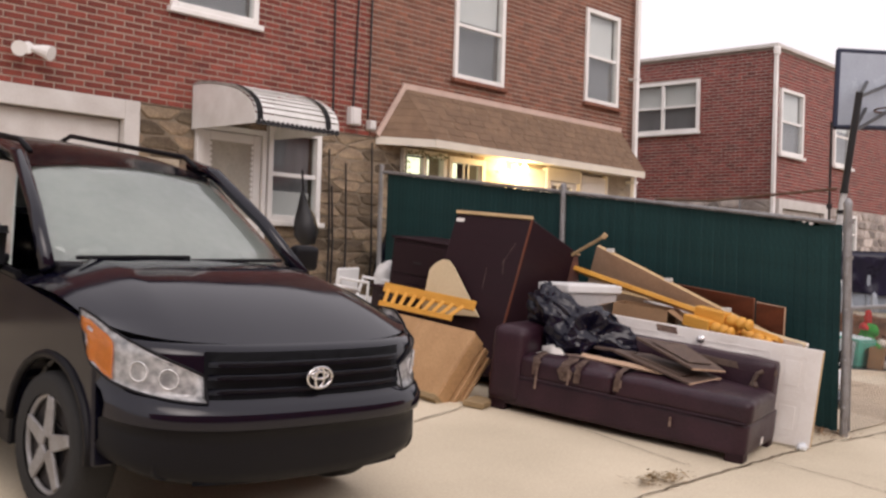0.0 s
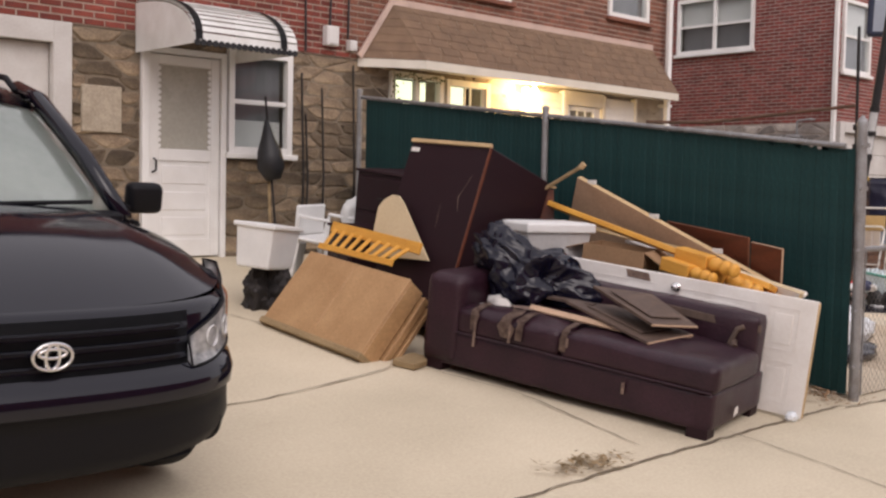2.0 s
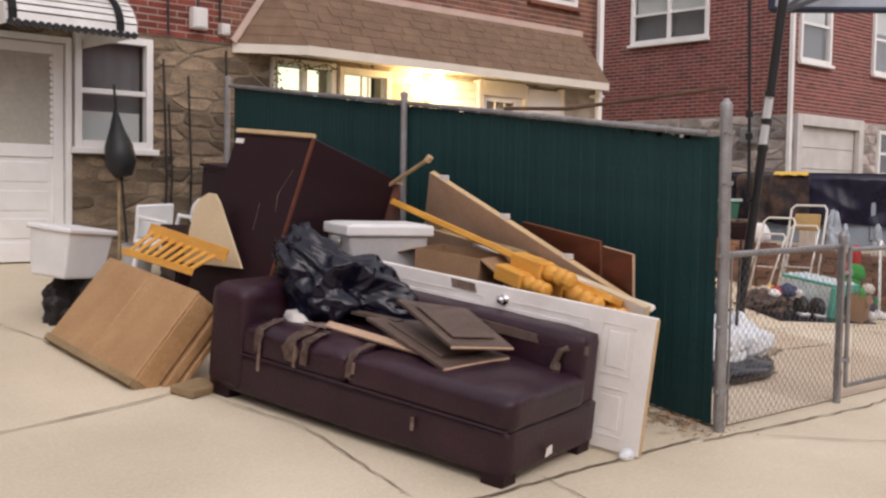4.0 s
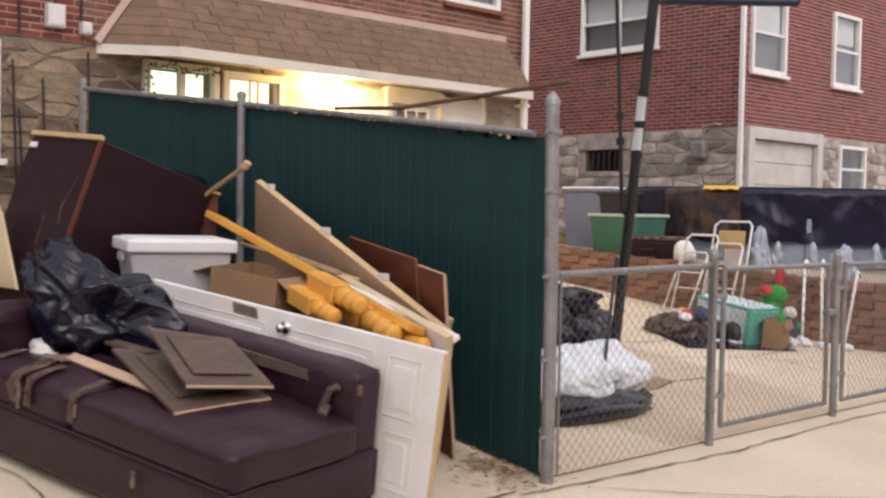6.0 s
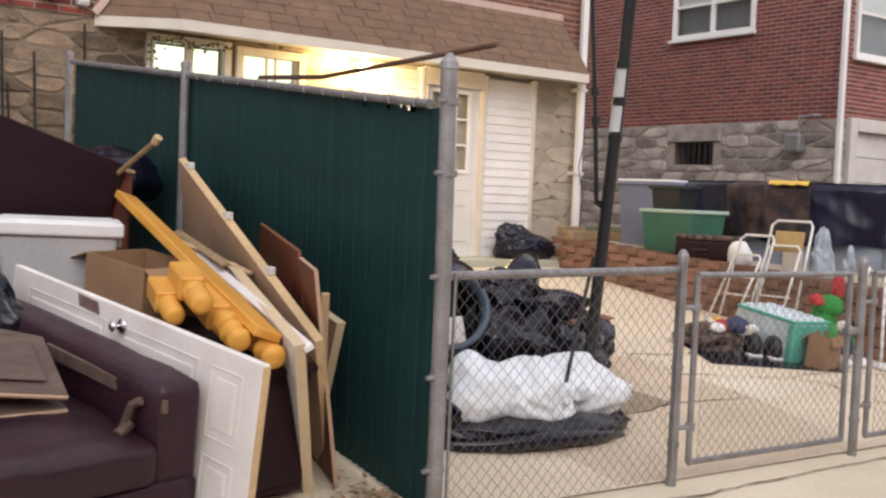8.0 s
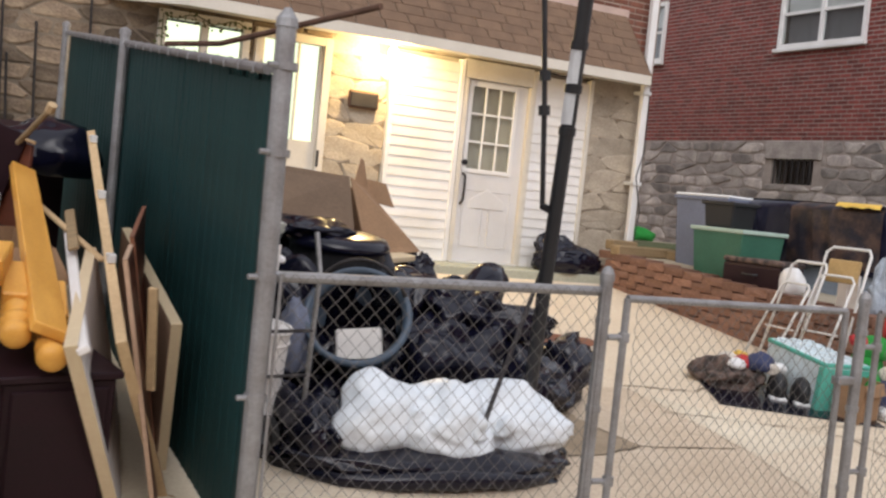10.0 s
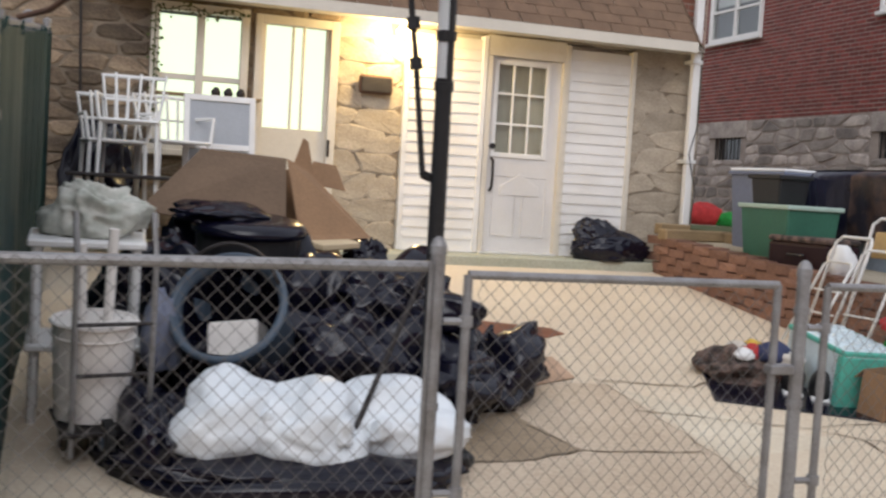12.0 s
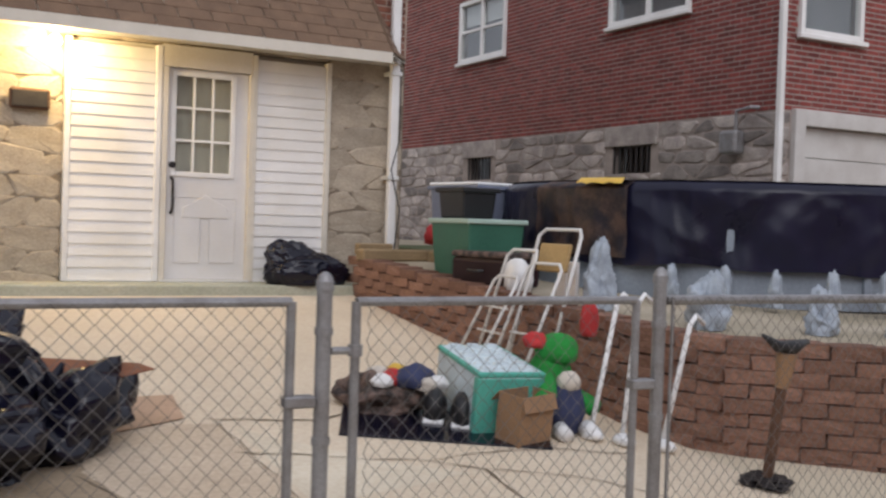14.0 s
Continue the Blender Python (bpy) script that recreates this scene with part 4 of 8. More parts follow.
def link_fence():
    top = thing("chain_link_fence", "low galvanised chain-link fence along the yard", "fence")
    part("corner_post", tube([(0, 0, -0.08), (0.0, 0.0, 1.0), (-0.01, 0.01, 2.0)], 0.037, 14), M_GALV, top, "tall galvanised corner post")
    part("post_cap", tube([(-0.01, 0.01, 2.0), (-0.01, 0.01, 2.03), (-0.01, 0.01, 2.07)], [0.042, 0.039, 0.012], 14), M_GALV, top)
    for z in (0.25, 0.66, 1.10, 1.55, 1.86):
        part("band", tube([(0, 0, z - 0.014), (0, 0, z + 0.014)], 0.042, 14), M_GALV, top)
        part("bolt", tube([(-0.075, -0.015, z), (-0.03, -0.01, z)], 0.011, 8), M_GALV, top)
    for x, z0, z1 in ((1.50, 0.02, 1.20), (3.06, 0.06, 1.17), (4.53, 0.0, 1.20), (7.4, 0.0, 1.2)):
        part("post", tube([(x, 0, z0 - 0.06), (x, 0.0, z1 - 0.03)], 0.0275, 12), M_GALV, top)
        part("post_cap", tube([(x, 0, z1 - 0.03), (x, 0, z1), (x, 0, z1 + 0.022), (x, 0, z1 + 0.034)], [0.032, 0.031, 0.022, 0.008], 12), M_GALV, top)
        for z in (0.22, 0.62, 1.0):
            part("band", tube([(x, 0, z - 0.013), (x, 0, z + 0.013)], 0.0325, 12), M_GALV, top)
    part("rail", tube([(0.03, 0, 1.105), (1.47, 0, 1.125)], 0.021, 10), M_GALV, top)
    part("rail", tube([(4.56, 0, 1.10), (7.4, 0, 1.10)], 0.021, 10), M_GALV, top)
    for x0, x1, z0, z1 in ((0.05, 1.46, (0.04, 0.05), (1.12, 1.14)), (4.58, 7.36, (0.04, 0.04), (1.115, 1.115))):
        ob = tagged(new("wire_mesh", link_mesh(x0, x1, z0, z1, -0.028)), "galvanised woven wire")
        ob.parent = top
        part("tension_bar", box(x0 - 0.01, x0, -0.034, -0.024, z0[0], z1[0]), M_GALV, top)
        part("tension_bar", box(x1, x1 + 0.01, -0.034, -0.024, z0[1], z1[1]), M_GALV, top)
    for x0, x1 in ((1.62, 2.94), (3.18, 4.41)):
        gate = thing("fence_gate", "galvanised chain-link gate leaf between posts", "gate", group="fence gates")
        za, zb = 0.11, 1.10
        loop = [(x0, 0, za), (x1, 0, za), (x1, 0, zb), (x0, 0, zb)]
        for a, b in zip(loop, loop[1:] + loop[:1]):
            part("frame_tube", tube([a, b], 0.017, 10), M_GALV, gate)
        ob = new("wire_mesh", link_mesh(x0 + 0.03, x1 - 0.03, (za, za), (zb, zb), -0.026))
        ob.parent = gate
        for z in (0.3, 0.93):
            part("hinge", tube([(x0 - 0.09, 0, z), (x0, 0, z)], 0.014, 8), M_GALV, gate)
            part("hinge_band", tube([(x0, 0, z - 0.02), (x0, 0, z + 0.02)], 0.026, 10), M_GALV, gate)
        part("latch", box(x1 - 0.02, x1 + 0.09, -0.03, 0.03, 0.74, 0.78, 0.006), M_GALV, gate)


link_fence()


# ---- the parked car ----
M_PAINT = material("black_car_paint", (0.004, 0.004, 0.010), 0.07, vary=0.05, scale=3, fine=200, bump=0.0, coat=0.0, spec=0.48)
M_TRIM = material("black_car_trim", (0.005, 0.005, 0.007), 0.5, vary=0.06, scale=8, fine=150, bump=0.05, spec=0.2)
M_CHROME = material("chrome", (0.75, 0.75, 0.76), 0.12, metal=1.0, vary=0.03, scale=5, fine=60, bump=0)
# headlight: bright and grey facet reflections are mottled into the base colour
M_LAMP = material("headlight_glint_mottle", (0.82, 0.82, 0.82), 0.16, metal=0.08, second=(0.36, 0.37, 0.38), vary=0.12, scale=24, fine=60, bump=0.1, coat=0.9)
M_AMBER = material("amber_lens", (0.80, 0.25, 0.03), 0.2, vary=0.06, scale=20, fine=80, bump=0.05, coat=0.9)
# car glass: the reflected sky is put into a pale, half-metal base colour
M_SKYGLASS = material("car_glass_sky_coloured", (0.60, 0.66, 0.61), 0.08, metal=0.45, vary=0.04, scale=1.5, fine=20, bump=0.0, coat=1.0, second=(0.48, 0.54, 0.50))


def car():
    m = Matrix.Translation((-5.90, 0.19, 0.035)) @ Matrix.Rotation(radians(8.0), 4, "X") @ Matrix.Rotation(radians(-2), 4, "Z")
    top = thing("car", "black sport utility car parked nose-down on the drive", "car", m)

    def plan(s):
        return 0.40 * abs(s) ** 2.7

    def sweep(profile, s0, s1, n, lift=0.0, thick=0.0, rise=0.0):
        """A profile of (y, z) carried round the nose."""
        bm = bmesh.new()
        rows = []
        for i in range(n + 1):
            s = s0 + (s1 - s0) * i / n
            x = 0.895 * math.sin(s * math.pi / 2 * 0.93) / math.sin(math.pi / 2 * 0.93)
            nx, ny = 0.895, 1.08 * abs(s) ** 1.7 * (1 if s > 0 else -1)
            ln = math.hypot(nx, ny)
            ox, oy = ny / ln * lift, -nx / ln * lift
            rows.append([bm.verts.new((x + ox, plan(s) + y + oy, z + rise * abs(s) ** 2.5 * max(0.0, (0.60 - z) / 0.32))) for y, z in profile])
        for a, b in zip(rows, rows[1:]):
            for k in range(len(profile) - 1):
                bm.faces.new((a[k], a[k + 1], b[k + 1], b[k]))
        if thick:
            bmesh.ops.solidify(bm, geom=bm.faces[:], thickness=thick)
        return bm
    def nose_y(z):
        for (y0, z0), (y1, z1) in zip(nose, nose[1:]):
            if z0 <= z <= z1:
                return y0 + (y1 - y0) * (z - z0) / (z1 - z0)
        return 0.17

    def on_nose(s, z, lift):
        if abs(s) > 1:
            side = 1 if s > 0 else -1
            return (side * (0.900 + lift + 0.004 - 0.15 * (abs(s) - 1)), plan(1) + nose_y(z) + (abs(s) - 1) * 1.1, z)
        x = 0.895 * math.sin(s * math.pi / 2 * 0.93) / math.sin(math.pi / 2 * 0.93)
        nx, ny = 0.895, 1.08 * abs(s) ** 1.7 * (1 if s > 0 else -1)
        ln = math.hypot(nx, ny)
        return (x + ny / ln * lift, plan(s) + nose_y(z) - nx / ln * lift, z)

    def lens_span(u):
        t = (abs(u) - 0.47) / 0.53
        k = max(0.0, (abs(u) - 0.92) / 0.24)
        hi = 0.822 + 0.158 * min(t, 1.0) ** 0.8 + 0.045 * min(t, 1.0) ** 2
        return min(0.712 + 0.07 * t ** 2 + 0.14 * k ** 1.6, hi - 0.012), hi

    def lens(side, u0, u1, lift, f0=0.0, f1=1.0):
        bm = bmesh.new()
        rows = []
        for i in range(15):
            u = u0 + (u1 - u0) * i / 14
            lo, hi = lens_span(u)
            rows.append([bm.verts.new(on_nose(side * u, lo + (hi - lo) * (f0 + (f1 - f0) * j / 8), lift)) for j in range(9)])
        for a, b in zip(rows, rows[1:]):
            for j in range(8):
                bm.faces.new((a[j], a[j + 1], b[j + 1], b[j]))
        bmesh.ops.solidify(bm, geom=bm.faces[:], thickness=0.008)
        return bm

    def lens_loop(side, u0, u1, lift):
        us = [u0 + (u1 - u0) * i / 14 for i in range(15)]
        return [on_nose(side * u, lens_span(u)[0], lift) for u in us] + [on_nose(side * u, lens_span(u)[1], lift) for u in us[::-1]]
    nose = [(0.40, 0.305), (0.10, 0.31), (0.02, 0.345), (0.0, 0.40), (0.015, 0.52), (0.02, 0.57), (-0.015, 0.60), (-0.02, 0.66), (0.02, 0.705),
            (0.075, 0.725), (0.09, 0.80), (0.10, 0.90), (0.116, 0.932), (0.165, 0.946)]
    part("front_fascia", sweep(nose[6:], -1, 1, 40), M_PAINT, top, smooth=True)
    # body-gloss bumper drawn in matte trim black, to darken its ground reflection
    part("lower_bumper", sweep(nose[:7], -1, 1, 40, rise=0.16), M_TRIM, top, "lower bumper in matte black so that it mirrors little ground", True)
    part("lower_intake", sweep([(0.03, 0.345), (0.022, 0.39), (0.012, 0.44)], -0.5, 0.5, 16, 0.004, 0.004), M_TRIM, top, "black lower air intake", True)
    part("bumper_slot", sweep([(0.022, 0.525), (0.04, 0.56), (0.004, 0.605)], -0.47, 0.47, 16, 0.006, 0.004), M_TRIM, top, "black bumper slot", True)
    part("grille", sweep([(0.06, 0.715), (0.082, 0.77), (0.095, 0.85), (0.106, 0.925)], -0.47, 0.47, 16, 0.004, 0.004), M_TRIM, top, "black slatted grille", True)
    for z, y in ((0.755, 0.076), (0.815, 0.088), (0.872, 0.097)):
        part("grille_bar", sweep([(y, z - 0.014), (y - 0.012, z), (y, z + 0.014)], -0.46, 0.46, 16, 0.012, 0.004), M_PAINT, top, "black grille bar", True)
    bm = bmesh.new()
    for rx, rz in ((0.072, 0.05), (0.025, 0.048), (0.05, 0.017)):
        loop = [(rx * math.cos(a * math.pi / 12), 0.045, 0.806 + (0.012 if rz < 0.03 else 0) + rz * math.sin(a * math.pi / 12)) for a in range(24)]
        tube(loop, 0.0075, 6, bm, closed=True)
    part("badge", bm, M_CHROME, top, "plain chrome oval badge", True)
    for s in (-1, 1):
        lamp = part("headlight", lens(s, 0.47, 1.09, 0.013), M_LAMP, top, "clear slanted headlight", True)
        part("turn_signal", lens(s, 0.89, 1.04, 0.022, 0.06, 0.86), M_AMBER, lamp, "amber turn signal", True)
        part("lamp_edge", tube(lens_loop(s, 0.47, 1.09, 0.016), 0.006, 6, closed=True), M_TRIM, lamp)
        for k, c in enumerate((0.62, 0.76)):
            sx = s * c
            ring = [on_nose(sx + s * 0.042 * math.cos(q * math.pi / 8), 0.80 + 0.02 * k + 0.042 * math.sin(q * math.pi / 8), 0.016) for q in range(16)]
            part("reflector_ring", tube(ring, 0.0045, 6, closed=True), M_LAMP, lamp, "", True)
        fx = s * 0.70
        yf = plan(s * 0.72) + 0.0
        part("fog_recess", tube([(fx, yf + 0.03, 0.43), (fx + s * 0.004, yf - 0.02, 0.43)], [0.075, 0.066], 16), M_TRIM, top, "black round fog lamp recess")
    # bonnet
    bm = bmesh.new()
    grid = []
    nx, ny = 24, 14
    for j in range(ny + 1):
        t = j / ny
        row = []
        for i in range(nx + 1):
            s = -1 + 2 * i / nx
            xf = 0.895 * math.sin(s * math.pi / 2 * 0.93) / math.sin(math.pi / 2 * 0.93)
            x = xf * (1 - t) + s * 0.90 * t
            y = (plan(s) + 0.17) * (1 - t) + (1.28 + 0.10 * s * s) * t
            z = 0.944 + 0.226 * (1 - (1 - t) ** 1.9) + 0.07 * abs(s) ** 3 * (1 - t) ** 2 + 0.03 * math.sin(math.pi * t)
            z += -0.15 * abs(s) ** 3.2 * t ** 0.6 - 0.02 * abs(s) ** 4 + 0.014 * math.exp(-((abs(s) - 0.58) / 0.08) ** 2) * t ** 0.5
            row.append(bm.verts.new((x, y, z)))
        grid.append(row)
    for j in range(ny):
        for i in range(nx):
            bm.faces.new((grid[j][i], grid[j][i + 1], grid[j + 1][i + 1], grid[j + 1][i]))
    part("bonnet", bm, M_PAINT, top, smooth=True)
    # sides with wheel arches
    def side_outline():
        pts = [(0.41, 0.36)]
        for c in (0.86, 3.52):
            for k in range(13):
                a = math.pi - k * math.pi / 12
                pts.append((c + 0.40 * math.cos(a), 0.36 + 0.40 * math.sin(a) * 0.98))
        pts += [(4.45, 0.36), (4.52, 0.6), (4.45, 1.0), (3.0, 1.075), (1.36, 1.03), (0.8, 0.99), (0.53, 0.962)]
        return pts
    for s in (-1, 1):
        part("body_side", prism(side_outline(), "x", s * 0.80, s * 0.905, bevel=0.012), M_PAINT, top)
        part("sill", prism([(1.26, 0.22), (3.12, 0.22), (3.12, 0.37), (1.26, 0.37)], "x", s * 0.74, s * 0.90, bevel=0.012), M_TRIM, top)
        for c in (0.86, 3.52):
            arch = [(s * 0.905, c + 0.41 * math.cos(math.pi * k / 14), 0.36 + 0.40 * math.sin(math.pi * k / 14)) for k in range(15)]
            part("wheel_arch", tube(arch, 0.022, 6), M_TRIM, top, "black wheel arch flare", True)
        part("door_window", plate((s * 0.875, 1.5, 1.08), (s * 0.875, 4.2, 1.12), (s * 0.66, 3.9, 1.55), (s * 0.63, 2.1, 1.56), 0.01), M_SKYGLASS, top, "side glass coloured pale for the sky it reflects")
        pil = tube([(s * 0.79, 1.26, 1.10), (s * 0.72, 1.62, 1.36), (s * 0.635, 2.06, 1.60), (s * 0.62, 2.35, 1.635)], [0.04, 0.04, 0.042, 0.04], 8)
        part("windscreen_pillar", pil, M_PAINT, top, smooth=True)
        part("beltline", tube([(s * 0.895, 1.35, 1.055), (s * 0.895, 4.3, 1.10)], 0.022, 6), M_TRIM, top)
        part("rear_pillar", tube([(s * 0.86, 4.3, 1.1), (s * 0.66, 4.1, 1.6)], 0.07, 8), M_PAINT, top)
        rail = part("roof_rail", tube([(s * 0.54, 2.15, 1.63), (s * 0.54, 2.30, 1.685), (s * 0.54, 3.9, 1.695), (s * 0.54, 4.1, 1.62)], 0.017, 8), M_TRIM, top, "black roof rail", True)
        mir = part("mirror", box(s * 0.93, s * 1.12, 1.52, 1.62, 1.08, 1.24, 0.035, seg=3), M_TRIM, top, "black door mirror", True)
        part("mirror_arm", box(min(s * 0.86, s * 0.95), max(s * 0.86, s * 0.95), 1.53, 1.60, 1.08, 1.13, 0.01), M_TRIM, mir)
    part("windscreen", _screen((1.24, 1.14, 0.76), (2.03, 1.605, 0.60)), M_SKYGLASS, top, "windscreen coloured pale for the sky it reflects", True)
    bm = bmesh.new()
    rows = []
    for j, (y, z, w) in enumerate(((2.0, 1.595, 0.61), (2.12, 1.635, 0.63), (2.6, 1.67, 0.64), (3.4, 1.67, 0.64), (4.1, 1.63, 0.62), (4.3, 1.58, 0.58))):
        rows.append([bm.verts.new((w * s, y + (0.05 * abs(s) ** 2 if j < 2 else 0), z - 0.055 * abs(s) ** 2.5)) for s in [k / 6 - 1 for k in range(13)]])
    for a, b in zip(rows, rows[1:]):
        for k in range(12):
            bm.faces.new((a[k], a[k + 1], b[k + 1], b[k]))
    bmesh.ops.solidify(bm, geom=bm.faces[:], thickness=0.03)
    part("roof_panel", bm, M_PAINT, top, smooth=True)
    part("cowl", box(-0.76, 0.76, 1.20, 1.32, 1.08, 1.135, 0.01), M_TRIM, top)
    for x0, x1 in ((-0.66, 0.0), (-0.05, 0.62)):
        part("wiper", tube([(x0, 1.235, 1.165), ((x0 + x1) / 2, 1.25, 1.175), (x1, 1.262, 1.182)], 0.011, 6), M_TRIM, top, "black wiper arm")
    part("underbody", box(-0.62, 0.62, 0.5, 4.3, 0.27, 0.62, 0.02), M_TRIM, top)
    part("tailgate", box(-0.82, 0.82, 4.3, 4.5, 0.4, 1.1, 0.05), M_PAINT, top)
    part("rear_screen", plate((-0.7, 4.42, 1.1), (0.7, 4.42, 1.1), (0.58, 4.2, 1.58), (-0.58, 4.2, 1.58), 0.01), M_SKYGLASS, top)
    for x in (-0.815, 0.815):
        s = 1 if x > 0 else -1
        for y in (0.86, 3.52):
            wheel = part("wheel", tube([(x - s * 0.10, y, 0.335), (x + s * 0.055, y, 0.335)], 0.12, 16), M_TRIM, top)
            bm = bmesh.new()
            prof = [(-0.11, 0.235), (-0.115, 0.30), (-0.095, 0.33), (-0.05, 0.34), (0.05, 0.34), (0.085, 0.33), (0.10, 0.30), (0.09, 0.235)]
            ring = [[bm.verts.new((x + s * d, y + r * math.cos(a * math.pi / 16), 0.34 + r * math.sin(a * math.pi / 16))) for d, r in prof] for a in range(32)]
            for a, b in zip(ring, ring[1:] + ring[:1]):
                for k in range(len(prof) - 1):
                    bm.faces.new((a[k], a[k + 1], b[k + 1], b[k]))
            part("tyre", bm, M_RUBBER, wheel, "black tyre", True)
            bm = tube([(x + s * 0.02, y, 0.34), (x + s * 0.05, y, 0.34)], [0.24, 0.235], 32)
            part("rim_well", bm, M_IRON, wheel)
            for k in range(5):
                a = k * 2 * math.pi / 5 + 0.3
                d = Vector((0, math.cos(a), math.sin(a)))
                o = Vector((0, -math.sin(a), math.cos(a)))
                c = Vector((x + s * 0.07, y, 0.34))
                bm = plate(c + d * 0.03 - o * 0.045, c + d * 0.225 - o * 0.028, c + d * 0.225 + o * 0.028, c + d * 0.03 + o * 0.045, 0.02 * s, bevel=0.006)
                part("spoke", bm, M_GALV, wheel, "silver alloy spoke")
            ring = [(x + s * 0.065, y + 0.228 * math.cos(a * math.pi / 16), 0.34 + 0.228 * math.sin(a * math.pi / 16)) for a in range(32)]
            part("rim", tube(ring, 0.016, 6, closed=True), M_GALV, wheel, "silver alloy rim", True)


def _screen(lo, hi):
    bm = bmesh.new()
    rows = []
    for j in range(7):
        t = j / 6
        y, z, w = (lo[k] + (hi[k] - lo[k]) * t for k in range(3))
        rows.append([bm.verts.new((w * s, y + 0.13 * s * s, z + 0.02 * math.sin(math.pi * t) - 0.02 * s * s)) for s in [k / 7 - 1 for k in range(15)]])
    for a, b in zip(rows, rows[1:]):
        for k in range(14):
            bm.faces.new((a[k], a[k + 1], b[k + 1], b[k]))
    bmesh.ops.solidify(bm, geom=bm.faces[:], thickness=0.006)
    return bm


car()

# ---- the heap on the drive ----
M_LEATHER = material("brown_leather", (0.036, 0.013, 0.021), 0.40, vary=0.22, scale=4, fine=55, bump=0.35, second=(0.020, 0.007, 0.013), spread=0.6, spec=0.34)
M_DARKWOOD = material("dark_stained_wood", (0.021, 0.0075, 0.011), 0.5, vary=0.18, scale=3, fine=60, bump=0.08, stretch=(1, 1, 6), second=(0.018, 0.007, 0.010), spec=0.22)
M_REDWOOD = material("red_brown_wood", (0.135, 0.038, 0.018), 0.5, vary=0.18, scale=3, fine=40, bump=0.1, stretch=(1, 1, 5))
M_TAN = material("tan_board", (0.51, 0.345, 0.235), 0.7, vary=0.1, scale=2.5, fine=50, bump=0.1, second=(0.40, 0.27, 0.18))
M_OAK = material("worn_oak_veneer", (0.49, 0.30, 0.15), 0.5, vary=0.14, scale=3.0, fine=40, bump=0.1, stretch=(1.6, 1, 1), second=(0.36, 0.205, 0.095), spread=0.7)
M_PINE = material("yellow_varnished_pine", (0.74, 0.38, 0.07), 0.42, vary=0.12, scale=2.5, fine=30, bump=0.08, stretch=(6, 1, 6), second=(0.62, 0.29, 0.045))
M_PALEPINE = material("pale_pine", (0.62, 0.44, 0.24), 0.6, vary=0.12, scale=3, fine=40, bump=0.1)
M_CREAMBOARD = material("cream_laminate", (0.66, 0.53, 0.34), 0.5, vary=0.06, scale=2, fine=50, bump=0.05)
M_OLDWHITE = material("scuffed_white_paint", (0.84, 0.82, 0.79), 0.5, vary=0.07, scale=3.5, fine=40, bump=0.08, second=(0.70, 0.66, 0.62), spread=0.6)
M_CARD = material("brown_cardboard", (0.33, 0.20, 0.11), 0.85, vary=0.1, scale=4, fine=60, bump=0.1)
M_CARDDARK = material("dull_brown_cardboard", (0.17, 0.115, 0.075), 0.9, vary=0.1, scale=4, fine=60, bump=0.1)
M_BAG = material("black_bin_bag", (0.005, 0.005, 0.014), 0.20, vary=0.06, scale=6, fine=20, bump=0.06, spec=0.38)
M_WHITEBAG = material("white_bin_bag", (0.82, 0.86, 0.89), 0.36, vary=0.05, scale=8, fine=30, bump=0.3, second=(0.72, 0.77, 0.81))
M_TOTE = material("clear_plastic_tote", (0.50, 0.50, 0.50), 0.35, vary=0.06, scale=4, fine=40, bump=0.05)
M_WHITEPL = material("white_plastic", (0.80, 0.80, 0.79), 0.4, vary=0.05, scale=4, fine=40, bump=0.04)
M_PAPER = material("crumpled_paper", (0.75, 0.72, 0.68), 0.8, vary=0.08, scale=6, fine=40, bump=0.2)
M_OLDPANEL = material("weathered_cabinet_panel", (0.125, 0.085, 0.065), 0.6, vary=0.2, scale=4, fine=40, bump=0.15, second=(0.075, 0.05, 0.04), stretch=(1, 4, 1))
M_SCUFF = material("worn_leather_patch", (0.30, 0.215, 0.165), 0.8, vary=0.2, scale=16, fine=60, bump=0.3, second=(0.075, 0.042, 0.040), spread=0.8)

M_BROWNBOARD = material("brown_board_back", (0.23, 0.095, 0.05), 0.7, vary=0.14, scale=3, fine=40, bump=0.1, second=(0.16, 0.062, 0.033))


def cushion(x0, x1, y0, y1, z0, z1, seed, puff=0.02, r=0.05, cuts=9, wrinkle=0.006):
    """A soft block: rounded edges, a puffed top and uneven wrinkles."""
    bm = bmesh.new()
    bmesh.ops.create_cube(bm, size=2.0)
    bmesh.ops.subdivide_edges(bm, edges=bm.edges[:], cuts=cuts, use_grid_fill=True)
    h = Vector(((x1 - x0) / 2, (y1 - y0) / 2, (z1 - z0) / 2))
    c = Vector(((x1 + x0) / 2, (y1 + y0) / 2, (z1 + z0) / 2))
    for v in bm.verts:
        p = Vector((v.co.x * h.x, v.co.y * h.y, v.co.z * h.z))
        q = Vector([max(-h[i] + r, min(h[i] - r, p[i])) for i in range(3)])
        d = p - q
        if d.length > 1e-6:
            p = q + d.normalized() * min(d.length, r)
        bulge = (1 - v.co.x ** 2) * (1 - v.co.y ** 2)
        p.z += puff * bulge * (1 if v.co.z > 0 else 0.0)
        n = noise.noise(Vector((p.x * 4 + seed, p.y * 4, p.z * 4))) + 0.6 * noise.noise(Vector((p.x * 11, p.y * 11 + seed, p.z * 11)))
        p += Vector((0, 0, 1)) * n * wrinkle + d * n * 0.05
        v.co = p + c
    return bm


